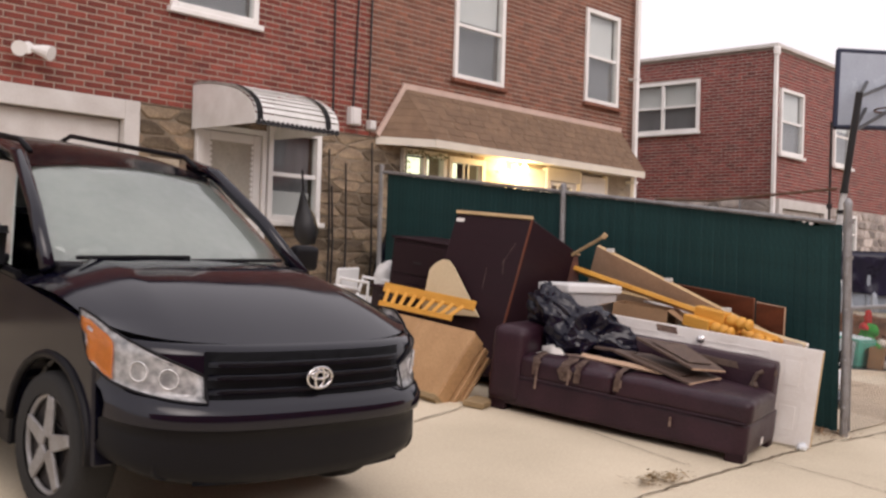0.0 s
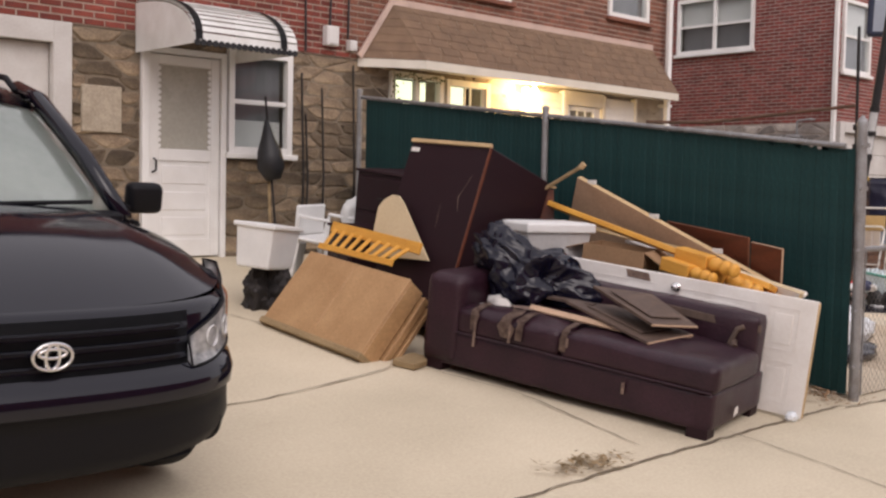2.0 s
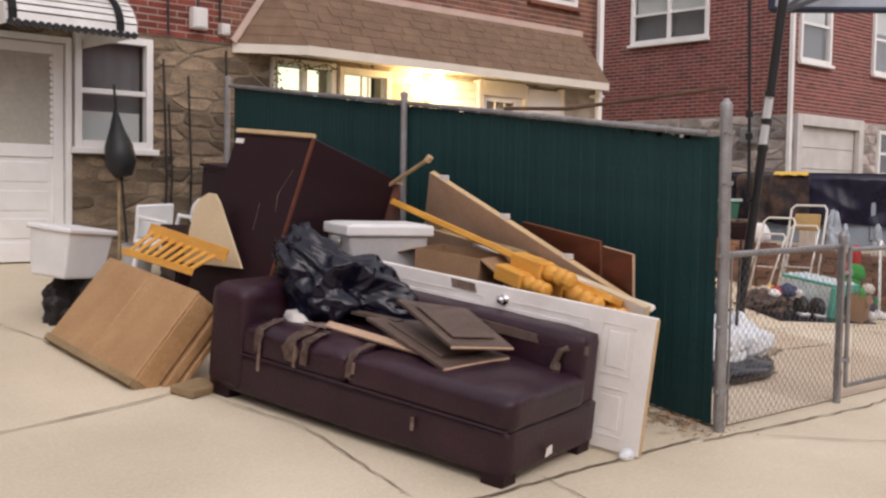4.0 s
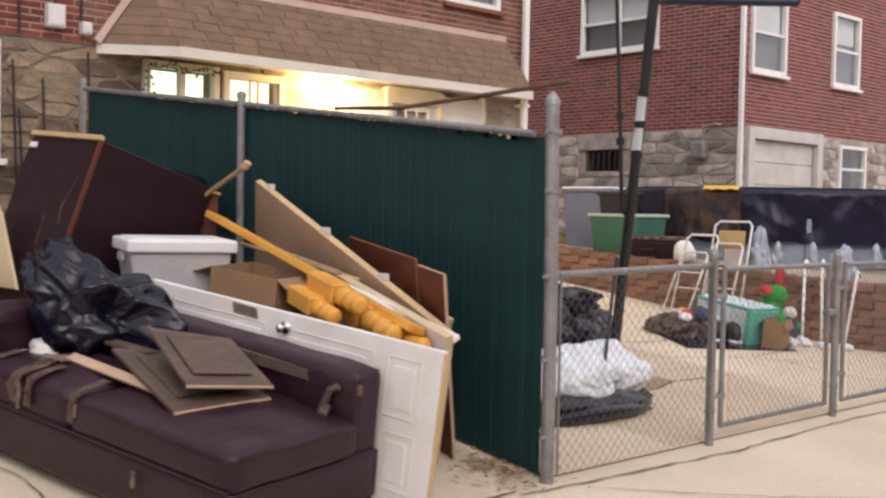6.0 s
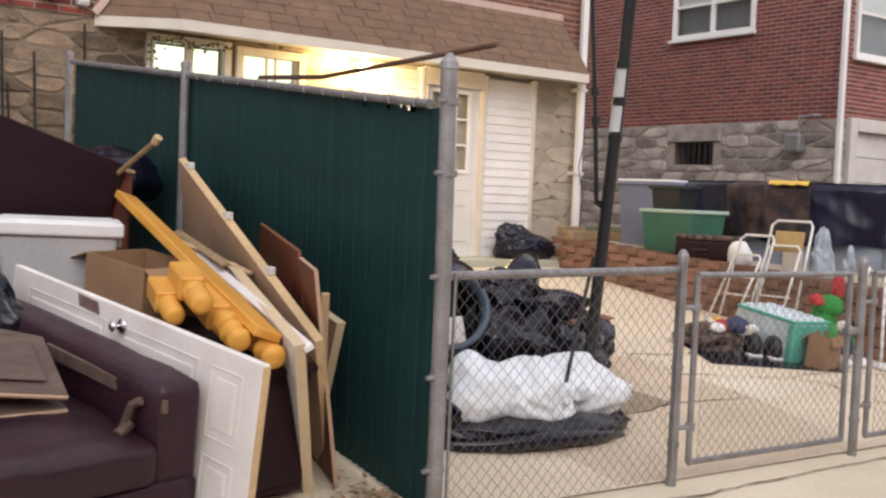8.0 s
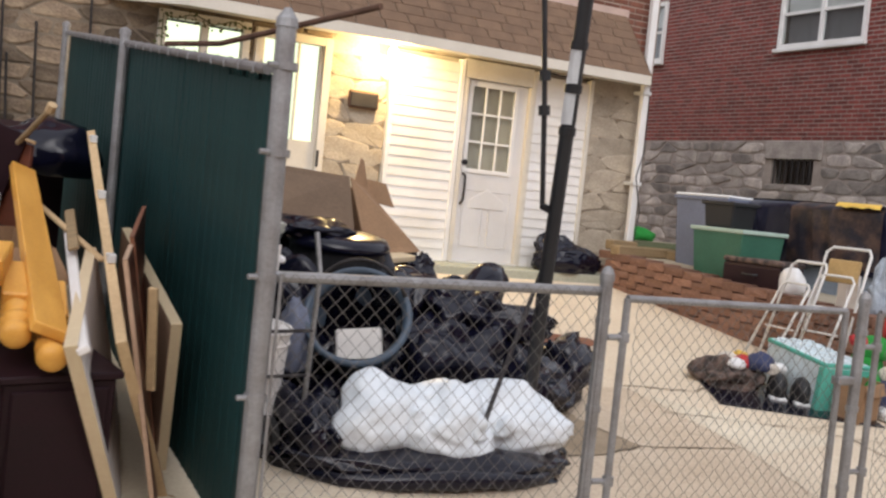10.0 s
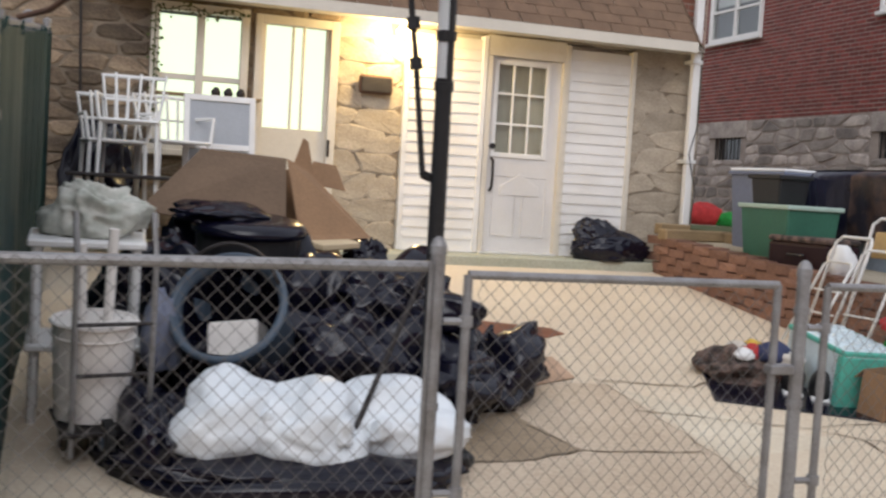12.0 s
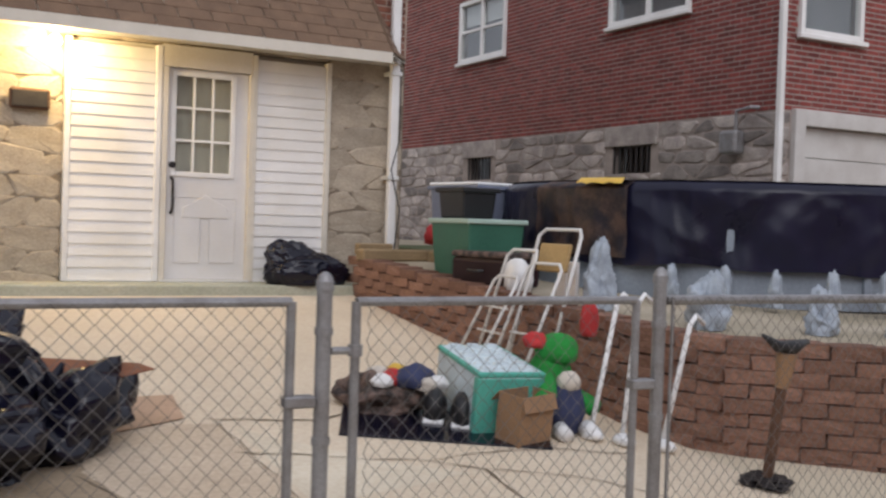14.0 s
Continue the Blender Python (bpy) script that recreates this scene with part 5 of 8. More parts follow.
def crumple(size, seed, sub=4, rough=0.35, flat=True, ridge=1.0):
    """A tied-up plastic bag: a ball pulled about by creases, flattened where it rests."""
    bm = bmesh.new()
    bmesh.ops.create_icosphere(bm, subdivisions=sub, radius=1.0)
    off = Vector((seed * 3.1, seed * 1.7, seed * 2.3))
    for v in bm.verts:
        p = v.co.normalized()
        n = 0.0
        for f, a in ((1.3, 0.60), (6.1, 0.16)):
            n += a * noise.noise(p * f + off)
        for f, a in ((1.7, 0.42), (3.6, 0.24), (7.5, 0.12)):
            d = noise.voronoi(p * f + off)[0]
            n += a * (0.45 - min(1.0, (d[1] - d[0]) * 1.6)) * ridge
        p = p * (1 + rough * n)
        p = Vector((p.x * size[0], p.y * size[1], p.z * size[2]))
        if flat:
            p.z = max(p.z, -size[2] * 0.62)
        v.co = p + Vector((0, 0, size[2] * 0.62 if flat else 0))
    return bm


def bag(size, seed, peaks=(), sub=5, fold=0.2, big=0.45, floor=0.55):
    """A slumped plastic sack: lumps, sharp creases, and gathered peaks (direction, reach, width)."""
    bm = bmesh.new()
    bmesh.ops.create_icosphere(bm, subdivisions=sub, radius=1.0)
    off = Vector((seed * 3.1, seed * 1.7, seed * 2.3))
    tops = [(Vector(d).normalized(), r, w) for d, r, w in peaks]
    neck = tops[0][0] if tops else Vector((0.2, 0.1, 1)).normalized()
    e1 = neck.orthogonal().normalized()
    e2 = neck.cross(e1)
    for v in bm.verts:
        p = v.co.normalized()
        warp = noise.noise_vector(p * 1.4 + off) * 0.5
        n = big * noise.noise(p * 1.25 + off)
        a, b, c = p.dot(e1), p.dot(e2), p.dot(neck)
        ring = max(0.12, math.hypot(a, b))
        q = Vector((a / ring * 1.7, b / ring * 1.7, c * 0.8)) + warp * 0.7 + off
        reach = 0.35 + 0.65 * max(0.0, c)
        n += fold * reach * (0.5 - 2.2 * abs(noise.noise(q)))
        n += fold * 0.30 * reach * (0.4 - 2.0 * abs(noise.noise(q * 2.1 + off)))
        n += fold * 0.85 * (0.5 - 2.2 * abs(noise.noise((p + warp) * 1.1 + off)))
        n += fold * 0.26 * (0.4 - 2.0 * abs(noise.noise((p + warp * 0.6) * 2.9 - off)))
        for d, r, w in tops:
            c = p.dot(d)
            if c > w:
                n += r * ((c - w) / (1 - w)) ** 1.7
                n += 0.22 * r * noise.noise((p - d * c) * 11 + off) * (c - w) / (1 - w)
        q = p * (1 + n)
        q = Vector((q.x * size[0], q.y * size[1], q.z * size[2]))
        low = -size[2] * floor
        if q.z < low:
            q = Vector((q.x * 1.06, q.y * 1.06, low))
        v.co = q + Vector((0, 0, size[2] * floor))
    return bm


# sofa, its open end towards the alley
SOFA = Matrix.Translation((-1.97, -0.02, 0.0)) @ Matrix.Rotation(PITCH, 4, "X") @ Matrix.Rotation(radians(12.6), 4, "Z") @ Matrix.Translation((-0.041, -0.056, 0.0)) @ Matrix.Diagonal((1.055, 1.055, 1.03, 1))


def sofa():
    top = thing("sofa", "stained dark brown leather sofa with one arm", "sofa", SOFA)
    d, l = 0.93, 2.03
    part("base", cushion(0.02, d, 0.02, l, 0.045, 0.285, 1, 0.0, 0.025, 10, 0.008), M_LEATHER, top, smooth=True)
    part("seat_cushion", cushion(0.0, 0.76, 0.0, 1.02, 0.27, 0.455, 2, 0.026, 0.055, 16, 0.013), M_LEATHER, top, "wrinkled brown seat cushion", smooth=True)
    part("seat_cushion", cushion(0.01, 0.76, 1.02, 1.80, 0.27, 0.46, 3, 0.026, 0.055, 16, 0.013), M_LEATHER, top, "brown seat cushion with a worn pale patch", smooth=True)
    part("backrest", cushion(0.74, d + 0.01, 0.04, l, 0.10, 0.665, 4, 0.0, 0.045), M_LEATHER, top, smooth=True)
    part("arm", cushion(0.0, d, 1.76, l + 0.01, 0.06, 0.66, 5, 0.012, 0.05), M_LEATHER, top, smooth=True)
    for x, y in ((0.09, 0.09), (0.84, 0.09), (0.09, 1.94), (0.84, 1.94)):
        part("foot", box(x - 0.065, x + 0.065, y - 0.065, y + 0.065, -0.004, 0.07, 0.008), M_DARKWOOD, top)
    part("piping", tube([(0.005, 0.02, 0.288), (0.005, 1.0, 0.29), (0.008, 1.78, 0.288)], 0.007, 6), M_LEATHER, top)
    rng = random.Random(12)

    def patch(cx, cy, r, z, n=26):
        bm = bmesh.new()
        vs = []
        for k in range(n):
            a = k * 2 * math.pi / n
            q = r * (0.55 + 0.6 * rng.random())
            vs.append(bm.verts.new((cx + q * 0.7 * math.cos(a), cy + q * 1.0 * math.sin(a), z)))
        mid = bm.verts.new((cx, cy, z + 0.002))
        for k in range(n):
            bm.faces.new((vs[k], vs[(k + 1) % n], mid))
        return bm
    part("worn_patch", patch(0.24, 1.42, 0.10, 0.500), M_SCUFF, top, "pale worn patch in the leather")
    drape = ((-0.004, 0.33), (-0.004, 0.40), (0.002, 0.432), (0.016, 0.456), (0.05, 0.474), (0.11, 0.486), (0.18, 0.495))
    for cy, w in ((1.40, 0.055), (1.30, 0.03), (1.64, 0.035), (0.98, 0.03)):
        bm = bmesh.new()
        rows = [[bm.verts.new((x, cy + d * w * rng.uniform(0.5, 1.2), z)) for d in (-1, 1)] for x, z in drape]
        for r0, r1 in zip(rows, rows[1:]):
            bm.faces.new((r0[0], r0[1], r1[1], r1[0]))
        bmesh.ops.solidify(bm, geom=bm.faces[:], thickness=0.002)
        part("worn_patch", bm, M_SCUFF, top, "pale worn streak over the cushion edge")
    for y, z, h in ((1.36, 0.30, 0.12), (1.62, 0.22, 0.16), (0.55, 0.16, 0.07), (0.95, 0.36, 0.06)):
        part("drip", box(-0.006, 0.004, y, y + 0.018, z, z + h, 0.002), M_SCUFF, top, "pale drip stain")
    part("torn_label", plate((0.36, -0.003, 0.09), (0.43, -0.003, 0.10), (0.42, -0.003, 0.15), (0.37, -0.003, 0.14), 0.004), M_PAPER, top, "torn white label")


sofa()


# white panelled door on its long edge
def white_door():
    m = Matrix.Translation((-0.968, -0.112, -0.003)) @ Matrix.Rotation(PITCH, 4, "X") @ Matrix.Rotation(radians(12.6), 4, "Z") @ Matrix.Rotation(radians(2.5), 4, "Y")
    top = thing("interior_door", "scuffed white six-panel door lying on its edge", "door", m)
    t = 0.035
    part("door_leaf", box(0.0, t, 0.0, 2.03, 0.012, 0.80, 0.004), M_OLDWHITE, top)
    cols = ((0.09, 0.36), (0.44, 0.72))
    rows = ((0.11, 0.31), (0.40, 1.0), (1.12, 1.86))
    for z0, z1 in cols:
        for y0, y1 in rows:
            bm = bmesh.new()
            loop = [(-0.002, y0, z0), (-0.002, y1, z0), (-0.002, y1, z1), (-0.002, y0, z1)]
            for a, b in zip(loop, loop[1:] + loop[:1]):
                tube([a, b], 0.0025, 6, bm)
            part("moulding", bm, M_OLDWHITE, top)
            part("panel", box(-0.004, 0.004, y0 + 0.035, y1 - 0.035, z0 + 0.035, z1 - 0.035, 0.006), M_OLDWHITE, top)
    part("door_edge", box(0.002, t - 0.002, -0.006, 0.0, 0.02, 0.79), M_PALEPINE, top, "bare wood end grain")
    bm = tube([(0.0, 0.98, 0.725), (-0.012, 0.98, 0.725)], 0.032, 14)
    tube([(-0.012, 0.98, 0.725), (-0.04, 0.98, 0.725), (-0.055, 0.98, 0.725), (-0.065, 0.98, 0.725)], [0.012, 0.014, 0.026, 0.014], 12, bm)
    part("knob", bm, M_CHROME, top, "metal door knob", True)
    part("second_knob", tube([(0.035, 0.92, 0.735), (0.06, 0.92, 0.735), (0.085, 0.92, 0.735)], [0.012, 0.024, 0.012], 12), M_CHROME, top, "metal door knob")
    bm = crumple((0.05, 0.04, 0.035), 7, 3)
    bm.transform(Matrix.Translation((-0.04, 0.05, 0.0)))
    part("stuck_plastic", bm, M_WHITEBAG, top, "torn clear plastic stuck at the foot")
    part("dirt", plate((-0.004, 1.18, 0.73), (-0.004, 1.36, 0.735), (-0.004, 1.38, 0.79), (-0.004, 1.2, 0.785), -0.003), M_SCUFF, top, "brown smear")


white_door()


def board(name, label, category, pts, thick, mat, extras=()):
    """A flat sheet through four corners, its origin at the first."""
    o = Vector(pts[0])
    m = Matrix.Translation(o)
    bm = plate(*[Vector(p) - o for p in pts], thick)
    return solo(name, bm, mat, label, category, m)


# armoire leaning back
def armoire():
    u = Vector((0.315, -0.04, 0.948)).normalized()
    w = Vector((0.07, -0.87, -0.09)).normalized()
    w = (w - u * w.dot(u)).normalized()
    dep = w.cross(u) * -1
    if dep.x < 0:
        dep = -dep
    o = Vector((-1.495, 3.24, 1.905)) - u * 1.52
    m = Matrix((( w.x, dep.x, u.x, o.x), (w.y, dep.y, u.y, o.y), (w.z, dep.z, u.z, o.z), (0, 0, 0, 1)))
    top = thing("armoire", "dark stained armoire tipped back on the heap", "cabinet", m)
    W, D, H = 0.875, 0.88, 1.50
    part("carcass", box(0, W, 0.02, D, 0.0, H, 0.006), M_DARKWOOD, top)
    part("back_panel", box(0.012, W - 0.012, 0.008, 0.02, 0.02, H - 0.03, 0.003), M_DARKWOOD, top)
    part("edge_strip", box(0.0, W, -0.004, 0.03, H - 0.004, H + 0.028, 0.004), M_PALEPINE, top, "pale unfinished wood edge")
    part("paper_label", box(0.03, 0.12, 0.002, 0.008, H - 0.085, H - 0.05), M_PAPER, top, "small white paper label")
    part("corner_bead", box(W - 0.006, W + 0.004, -0.002, 0.03, 0.0, H, 0.003), M_REDWOOD, top)
    rng = random.Random(2)
    for k in range(3):
        a = (rng.uniform(0.1, 0.8), 0.006, rng.uniform(0.5, 1.3))
        part("scratch", tube([a, (a[0] + rng.uniform(-0.1, 0.1), 0.006, a[2] + rng.uniform(-0.25, 0.1))], 0.0015, 4), M_SCUFF, top, "pale scratch")


armoire()
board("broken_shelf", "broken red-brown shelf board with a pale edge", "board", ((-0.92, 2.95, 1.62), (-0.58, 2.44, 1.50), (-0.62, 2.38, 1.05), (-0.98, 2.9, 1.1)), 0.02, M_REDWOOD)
solo("shelf_edge", tube([(-0.93, 2.94, 1.635), (-0.57, 2.42, 1.515)], 0.011, 6), M_PALEPINE, "pale splintered edge strip", "wood strip")
solo("stick", tube([(-0.66, 2.5, 1.49), (-0.53, 2.17, 1.70)], 0.016, 7), M_TIMBER, "thin weathered wooden stick", "stick")
solo("stick_knot", tube([(-0.535, 2.185, 1.685), (-0.525, 2.155, 1.72)], 0.026, 7), M_PALEPINE, "broken pale end of a stick", "stick")


# crib base, its broad face to the drive
def crate():
    bl, br = Vector((-2.85, 3.43, 0.437)), Vector((-2.84, 2.22, 0.297))
    tl, tr = Vector((-2.43, 3.37, 0.968)), Vector((-2.365, 2.16, 0.813))
    w = (br - bl).normalized()
    u = ((tl - bl) - w * (tl - bl).dot(w)).normalized()
    d = u.cross(w)
    if d.x < 0:
        d = -d
    m = Matrix(((w.x, d.x, u.x, bl.x), (w.y, d.y, u.y, bl.y), (w.z, d.z, u.z, bl.z), (0, 0, 0, 1)))
    top = thing("wooden_cabinet", "worn light brown wooden cabinet tipped on its side", "cabinet", m)
    W, H, D = 1.22, 0.68, 0.17
    part("front_panel", box(0.0, W * 0.5 - 0.002, 0.0, 0.02, 0.02, H, 0.004), M_OAK, top)
    part("front_panel", box(W * 0.5 + 0.002, W, 0.0, 0.02, 0.02, H, 0.004), M_OAK, top)
    part("side_panel", box(W - 0.03, W + 0.006, 0.02, D, 0.03, H - 0.01, 0.004), M_OAK, top)
    part("side_panel", box(-0.006, 0.03, 0.02, D, 0.03, H - 0.01, 0.004), M_OAK, top)
    part("bottom_rail", box(-0.012, W + 0.012, -0.014, D, -0.02, 0.03, 0.006), M_TIMBER, top, "darker base rail")
    part("top_panel", box(0, W, 0.02, D, H - 0.03, H - 0.008, 0.004), M_OAK, top)
    part("back_panel", box(0.02, W - 0.02, D, D + 0.012, 0.0, H - 0.02, 0.003), M_REDWOOD, top, "darker red-brown back")
    part("inner_board", box(W - 0.42, W + 0.045, D + 0.10, D + 0.135, -0.03, H * 0.90, 0.004), M_OAK, top)
    part("leg", box(W - 0.03, W + 0.03, D + 0.02, D + 0.08, -0.02, H * 0.96, 0.004), M_OAK, top)


crate()


# slatted crib end lying on it
def crib_end():
    a, b = Vector((-2.27, 3.46, 0.995)), Vector((-2.20, 2.62, 0.90))
    c, d = Vector((-1.99, 2.58, 1.01)), Vector((-1.91, 3.76, 1.13))
    o = a.copy()
    top = thing("crib_end", "yellow pine crib end with slats", "crib end", Matrix.Translation(o))
    a, b, c, d = (p - o for p in (a, b, c, d))
    n = 9
    for i in range(n):
        t = (i + 0.4) / n
        p, q = a.lerp(b, t), d.lerp(c, t)
        s = (b - a).normalized() * 0.022
        part("slat", plate(p - s, p + s, q + s, q - s, 0.014), M_PINE, top)
    up = Vector((0.02, 0, 0.05))
    part("top_rail", plate(d - up * 0.7, c - up * 0.7 + (c - d) * 0.04, c + up + (c - d) * 0.04, d + up, 0.03), M_PINE, top)
    part("bottom_rail", plate(a - up * 0.4, b - up * 0.4, b + up * 0.5, a + up * 0.5, 0.03), M_PINE, top)


crib_end()


def cream_board():
    o = Vector((-1.90, 3.28, 0.92))
    ax = Vector((0.10, -0.62, -0.02))
    up = Vector((0.11, -0.02, 0.52))
    outline = [(0.0, 0.0), (1.02, 0.02), (0.42, 0.86), (0.32, 0.97), (0.20, 0.98), (0.08, 0.90), (0.0, 0.78)]
    bm = bmesh.new()
    nrm = ax.cross(up).normalized() * 0.02
    lo = [bm.verts.new(ax * s + up * t) for s, t in outline]
    hi = [bm.verts.new(ax * s + up * t + nrm) for s, t in outline]
    bm.faces.new(lo)
    bm.faces.new(hi[::-1])
    for i in range(len(outline)):
        j = (i + 1) % len(outline)
        bm.faces.new((lo[i], hi[i], hi[j], lo[j]))
    bmesh.ops.bevel(bm, geom=bm.edges[:], offset=0.003, segments=1, affect="EDGES")
    solo("shaped_board", bm, M_CREAMBOARD, "cream laminate board with a rounded top", "board", Matrix.Translation(o))


cream_board()
solo("wood_block", box(-0.14, 0.14, -0.09, 0.09, 0, 0.05, 0.006), M_TIMBER, "weathered wood block on the concrete", "wood block", on_ground(-2.5, 2.03, 20))


# dark chest hidden behind the door, which carries the tote and posts
def dark_chest():
    m = Matrix.Translation((-0.83, 0.36, ground_z(0, 0.36))) @ Matrix.Rotation(PITCH, 4, "X") @ Matrix.Rotation(radians(12.6), 4, "Z")
    top = thing("low_chest", "dark low chest behind the leaning door", "chest", m)
    part("carcass", box(0, 0.42, 0, 1.9, 0.05, 0.60, 0.008), M_DARKWOOD, top)
    for y in (0.03, 0.66, 1.29):
        part("drawer_front", box(-0.014, 0.0, y, y + 0.58, 0.1, 0.56, 0.006), M_DARKWOOD, top)
    part("end_panel", box(0.03, 0.39, -0.012, 0.0, 0.09, 0.57, 0.006), M_DARKWOOD, top)
    part("foot_rail", box(0.0, 0.3, -0.03, 0.02, 0.0, 0.04, 0.004), M_RUST, top)
    part("lid", box(-0.02, 0.44, -0.02, 1.92, 0.60, 0.63, 0.006), M_DARKWOOD, top)


dark_chest()


def tote():
    m = Matrix.Translation((-1.10, 2.05, 0.865)) @ Matrix.Rotation(PITCH * 0.3, 4, "X") @ Matrix.Rotation(radians(-14), 4, "Z")
    top = thing("storage_tote", "clear plastic storage tote with a white lid", "storage box", m)
    bm = box(-0.30, 0.30, -0.19, 0.19, 0.0, 0.30, 0.02, seg=2)
    for v in bm.verts:
        k = 0.86 + 0.14 * v.co.z / 0.3
        v.co.x, v.co.y = v.co.x * k, v.co.y * k
    part("tub", bm, M_TOTE, top)
    part("lid", box(-0.325, 0.325, -0.215, 0.215, 0.30, 0.375, 0.014, seg=2), M_WHITEPL, top, "white snap-on lid")
    part("lid_panel", box(-0.285, 0.285, -0.175, 0.175, 0.372, 0.382, 0.004), M_WHITEPL, top)
    for s in (-1, 1):
        part("handle", box(s * 0.31 - 0.012, s * 0.31 + 0.012, -0.07, 0.07, 0.24, 0.29, 0.006), M_TOTE, top)


tote()


def carton(name, label, m, w, d, h, mat, flap=0.5):
    top = thing(name, label, "box", m)
    t = 0.006
    part("side", box(-w / 2, w / 2, -d / 2, -d / 2 + t, 0, h), mat, top)
    part("side", box(-w / 2, w / 2, d / 2 - t, d / 2, 0, h), mat, top)
    part("side", box(-w / 2, -w / 2 + t, -d / 2 + t, d / 2 - t, 0, h), mat, top)
    part("side", box(w / 2 - t, w / 2, -d / 2 + t, d / 2 - t, 0, h), mat, top)
    part("bottom", box(-w / 2, w / 2, -d / 2, d / 2, 0.0, t), mat, top)
    for s, a in ((-1, flap), (1, flap * 0.7)):
        f = box(-w / 2, w / 2, 0, d / 2 * 0.95, -t, 0)
        f.transform(Matrix.Translation((0, s * d / 2, h)) @ Matrix.Rotation(radians(0 if s > 0 else 180), 4, "Z") @ Matrix.Rotation(-a, 4, "X"))
        part("flap", f, mat, top)
    return top


carton("carton", "open brown cardboard carton in the heap", Matrix.Translation((-0.80, 1.55, 0.80)) @ Matrix.Rotation(PITCH, 4, "X") @ Matrix.Rotation(radians(16), 4, "Z"), 0.36, 0.5, 0.27, M_CARD, 0.5)


def beam(name, label, a, b, w, h, mat, roll=0.0):
    """A squared timber between two points."""
    a, b = Vector(a), Vector(b)
    m = Matrix.Translation(a) @ (b - a).to_track_quat("Y", "Z").to_matrix().to_4x4() @ Matrix.Rotation(radians(roll), 4, "Y")
    return solo(name, box(-w / 2, w / 2, 0, (b - a).length, -h / 2, h / 2, 0.005), mat, label, "beam", m)


beam("pine_board", "long yellow pine board lying over the heap", (-0.62, 2.42, 1.37), (-0.69, 0.28, 0.83), 0.13, 0.045, M_PINE, -20)
beam("white_strip", "white painted strip of wood", (-0.45, 1.75, 1.10), (-0.60, 0.08, 0.80), 0.045, 0.03, M_OLDWHITE, 30)
beam("pale_lath", "pale splintered wooden lath on the heap", (-0.40, 2.15, 1.18), (-0.50, 1.2, 1.06), 0.05, 0.018, M_TIMBER, 20)
beam("pale_lath", "pale splintered wooden lath on the heap", (-0.55, 2.2, 1.20), (-0.38, 1.15, 1.02), 0.035, 0.018, M_PALEPINE, 0)


def turned_post(a, b, r, blocks=True):
    """A lathe-turned bed post between two points, with squared blocks."""
    a, b = Vector(a), Vector(b)
    ln = (b - a).length
    m = Matrix.Translation(a) @ (b - a).to_track_quat("Y", "Z").to_matrix().to_4x4()
    top = thing("bed_post", "turned yellow pine bed post with a rounded knob", "bed post", m, group="bed posts")
    prof = [(0.0, 0.55), (0.02, 0.8), (0.05, 0.95), (0.08, 0.85), (0.10, 0.55), (0.13, 0.6), (0.16, 1.0), (0.22, 0.95), (0.25, 0.6), (0.28, 0.75), (0.34, 1.05), (0.40, 0.85), (0.44, 0.6)]
    part("turning", tube([(0, ln * t, 0) for t, _ in prof], [r * q for _, q in prof], 14), M_PINE, top, smooth=True)
    part("block", box(-r, r, ln * 0.44, ln, -r, r, 0.008), M_PINE, top)


turned_post((-0.93, 0.42, 0.95), (-0.82, 0.98, 1.04), 0.055)
turned_post((-0.80, 0.31, 0.80), (-0.74, 0.95, 0.96), 0.060)
turned_post((-0.68, 0.22, 0.735), (-0.63, 0.86, 0.90), 0.060)
turned_post((-1.0, 0.55, 0.885), (-0.9, 1.05, 0.97), 0.05)

# sheets leaning beside the fence
def edged_panel(name, label, pts, thick, mat, edge_mat, hinges=()):
    """A leaning sheet with bare edges along its top and near side."""
    pts = [Vector(p) for p in pts]
    o = pts[0]
    q = [p - o for p in pts]
    top = thing(name, label, "board", Matrix.Translation(o))
    part("face_board", plate(*q, thick), mat, top)
    nrm = (q[1] - q[0]).cross(q[3] - q[0]).normalized() * thick
    for a, b, away in ((q[0], q[1], q[0] - q[3]), (q[3], q[0], q[0] - q[1])):
        d = away.normalized() * 0.003
        part("edge_strip", plate(a + d, b + d, b + nrm + d, a + nrm + d, 0.002, bevel=0.0), edge_mat, top, "bare pale edge")
    for t in hinges:
        c = q[0].lerp(q[3], t) + Vector((-0.012, 0, 0.006))
        part("hinge", box(-0.02, 0.012, -0.04, 0.04, -0.02, 0.02, 0.003, m=Matrix.Translation(c)), M_ALU, top, "small pale hinge")


edged_panel("tan_panel", "tan board panel leaning across the heap", ((-0.41, 0.31, 0.80), (-0.11, 0.71, 0.085), (-0.05, 2.75, 0.90), (-0.27, 2.40, 1.62)), -0.042, M_TAN, M_PALEPINE, (0.30, 0.6, 0.93))
edged_panel("painted_sheet", "white painted panel leaning on edge", ((-0.62, 0.08, 0.82), (-0.33, 0.50, 0.06), (-0.16, 1.70, 0.30), (-0.38, 1.35, 1.06)), -0.048, M_OLDWHITE, M_CREAMBOARD)
edged_panel("narrow_panel", "white-edged brown panel standing by the fence", ((-0.14, 0.60, 0.83), (-0.06, 0.98, 0.12), (-0.04, 2.4, 0.62), (-0.10, 2.05, 1.12)), -0.045, M_TAN, M_CREAMBOARD)
edged_panel("red_board", "red-brown wooden board leaning between the panels", ((-0.345, 0.685, 1.165), (-0.12, 0.82, 0.10), (-0.055, 1.70, 0.22), (-0.125, 1.58, 1.26)), -0.018, M_REDWOOD, M_BROWNBOARD)
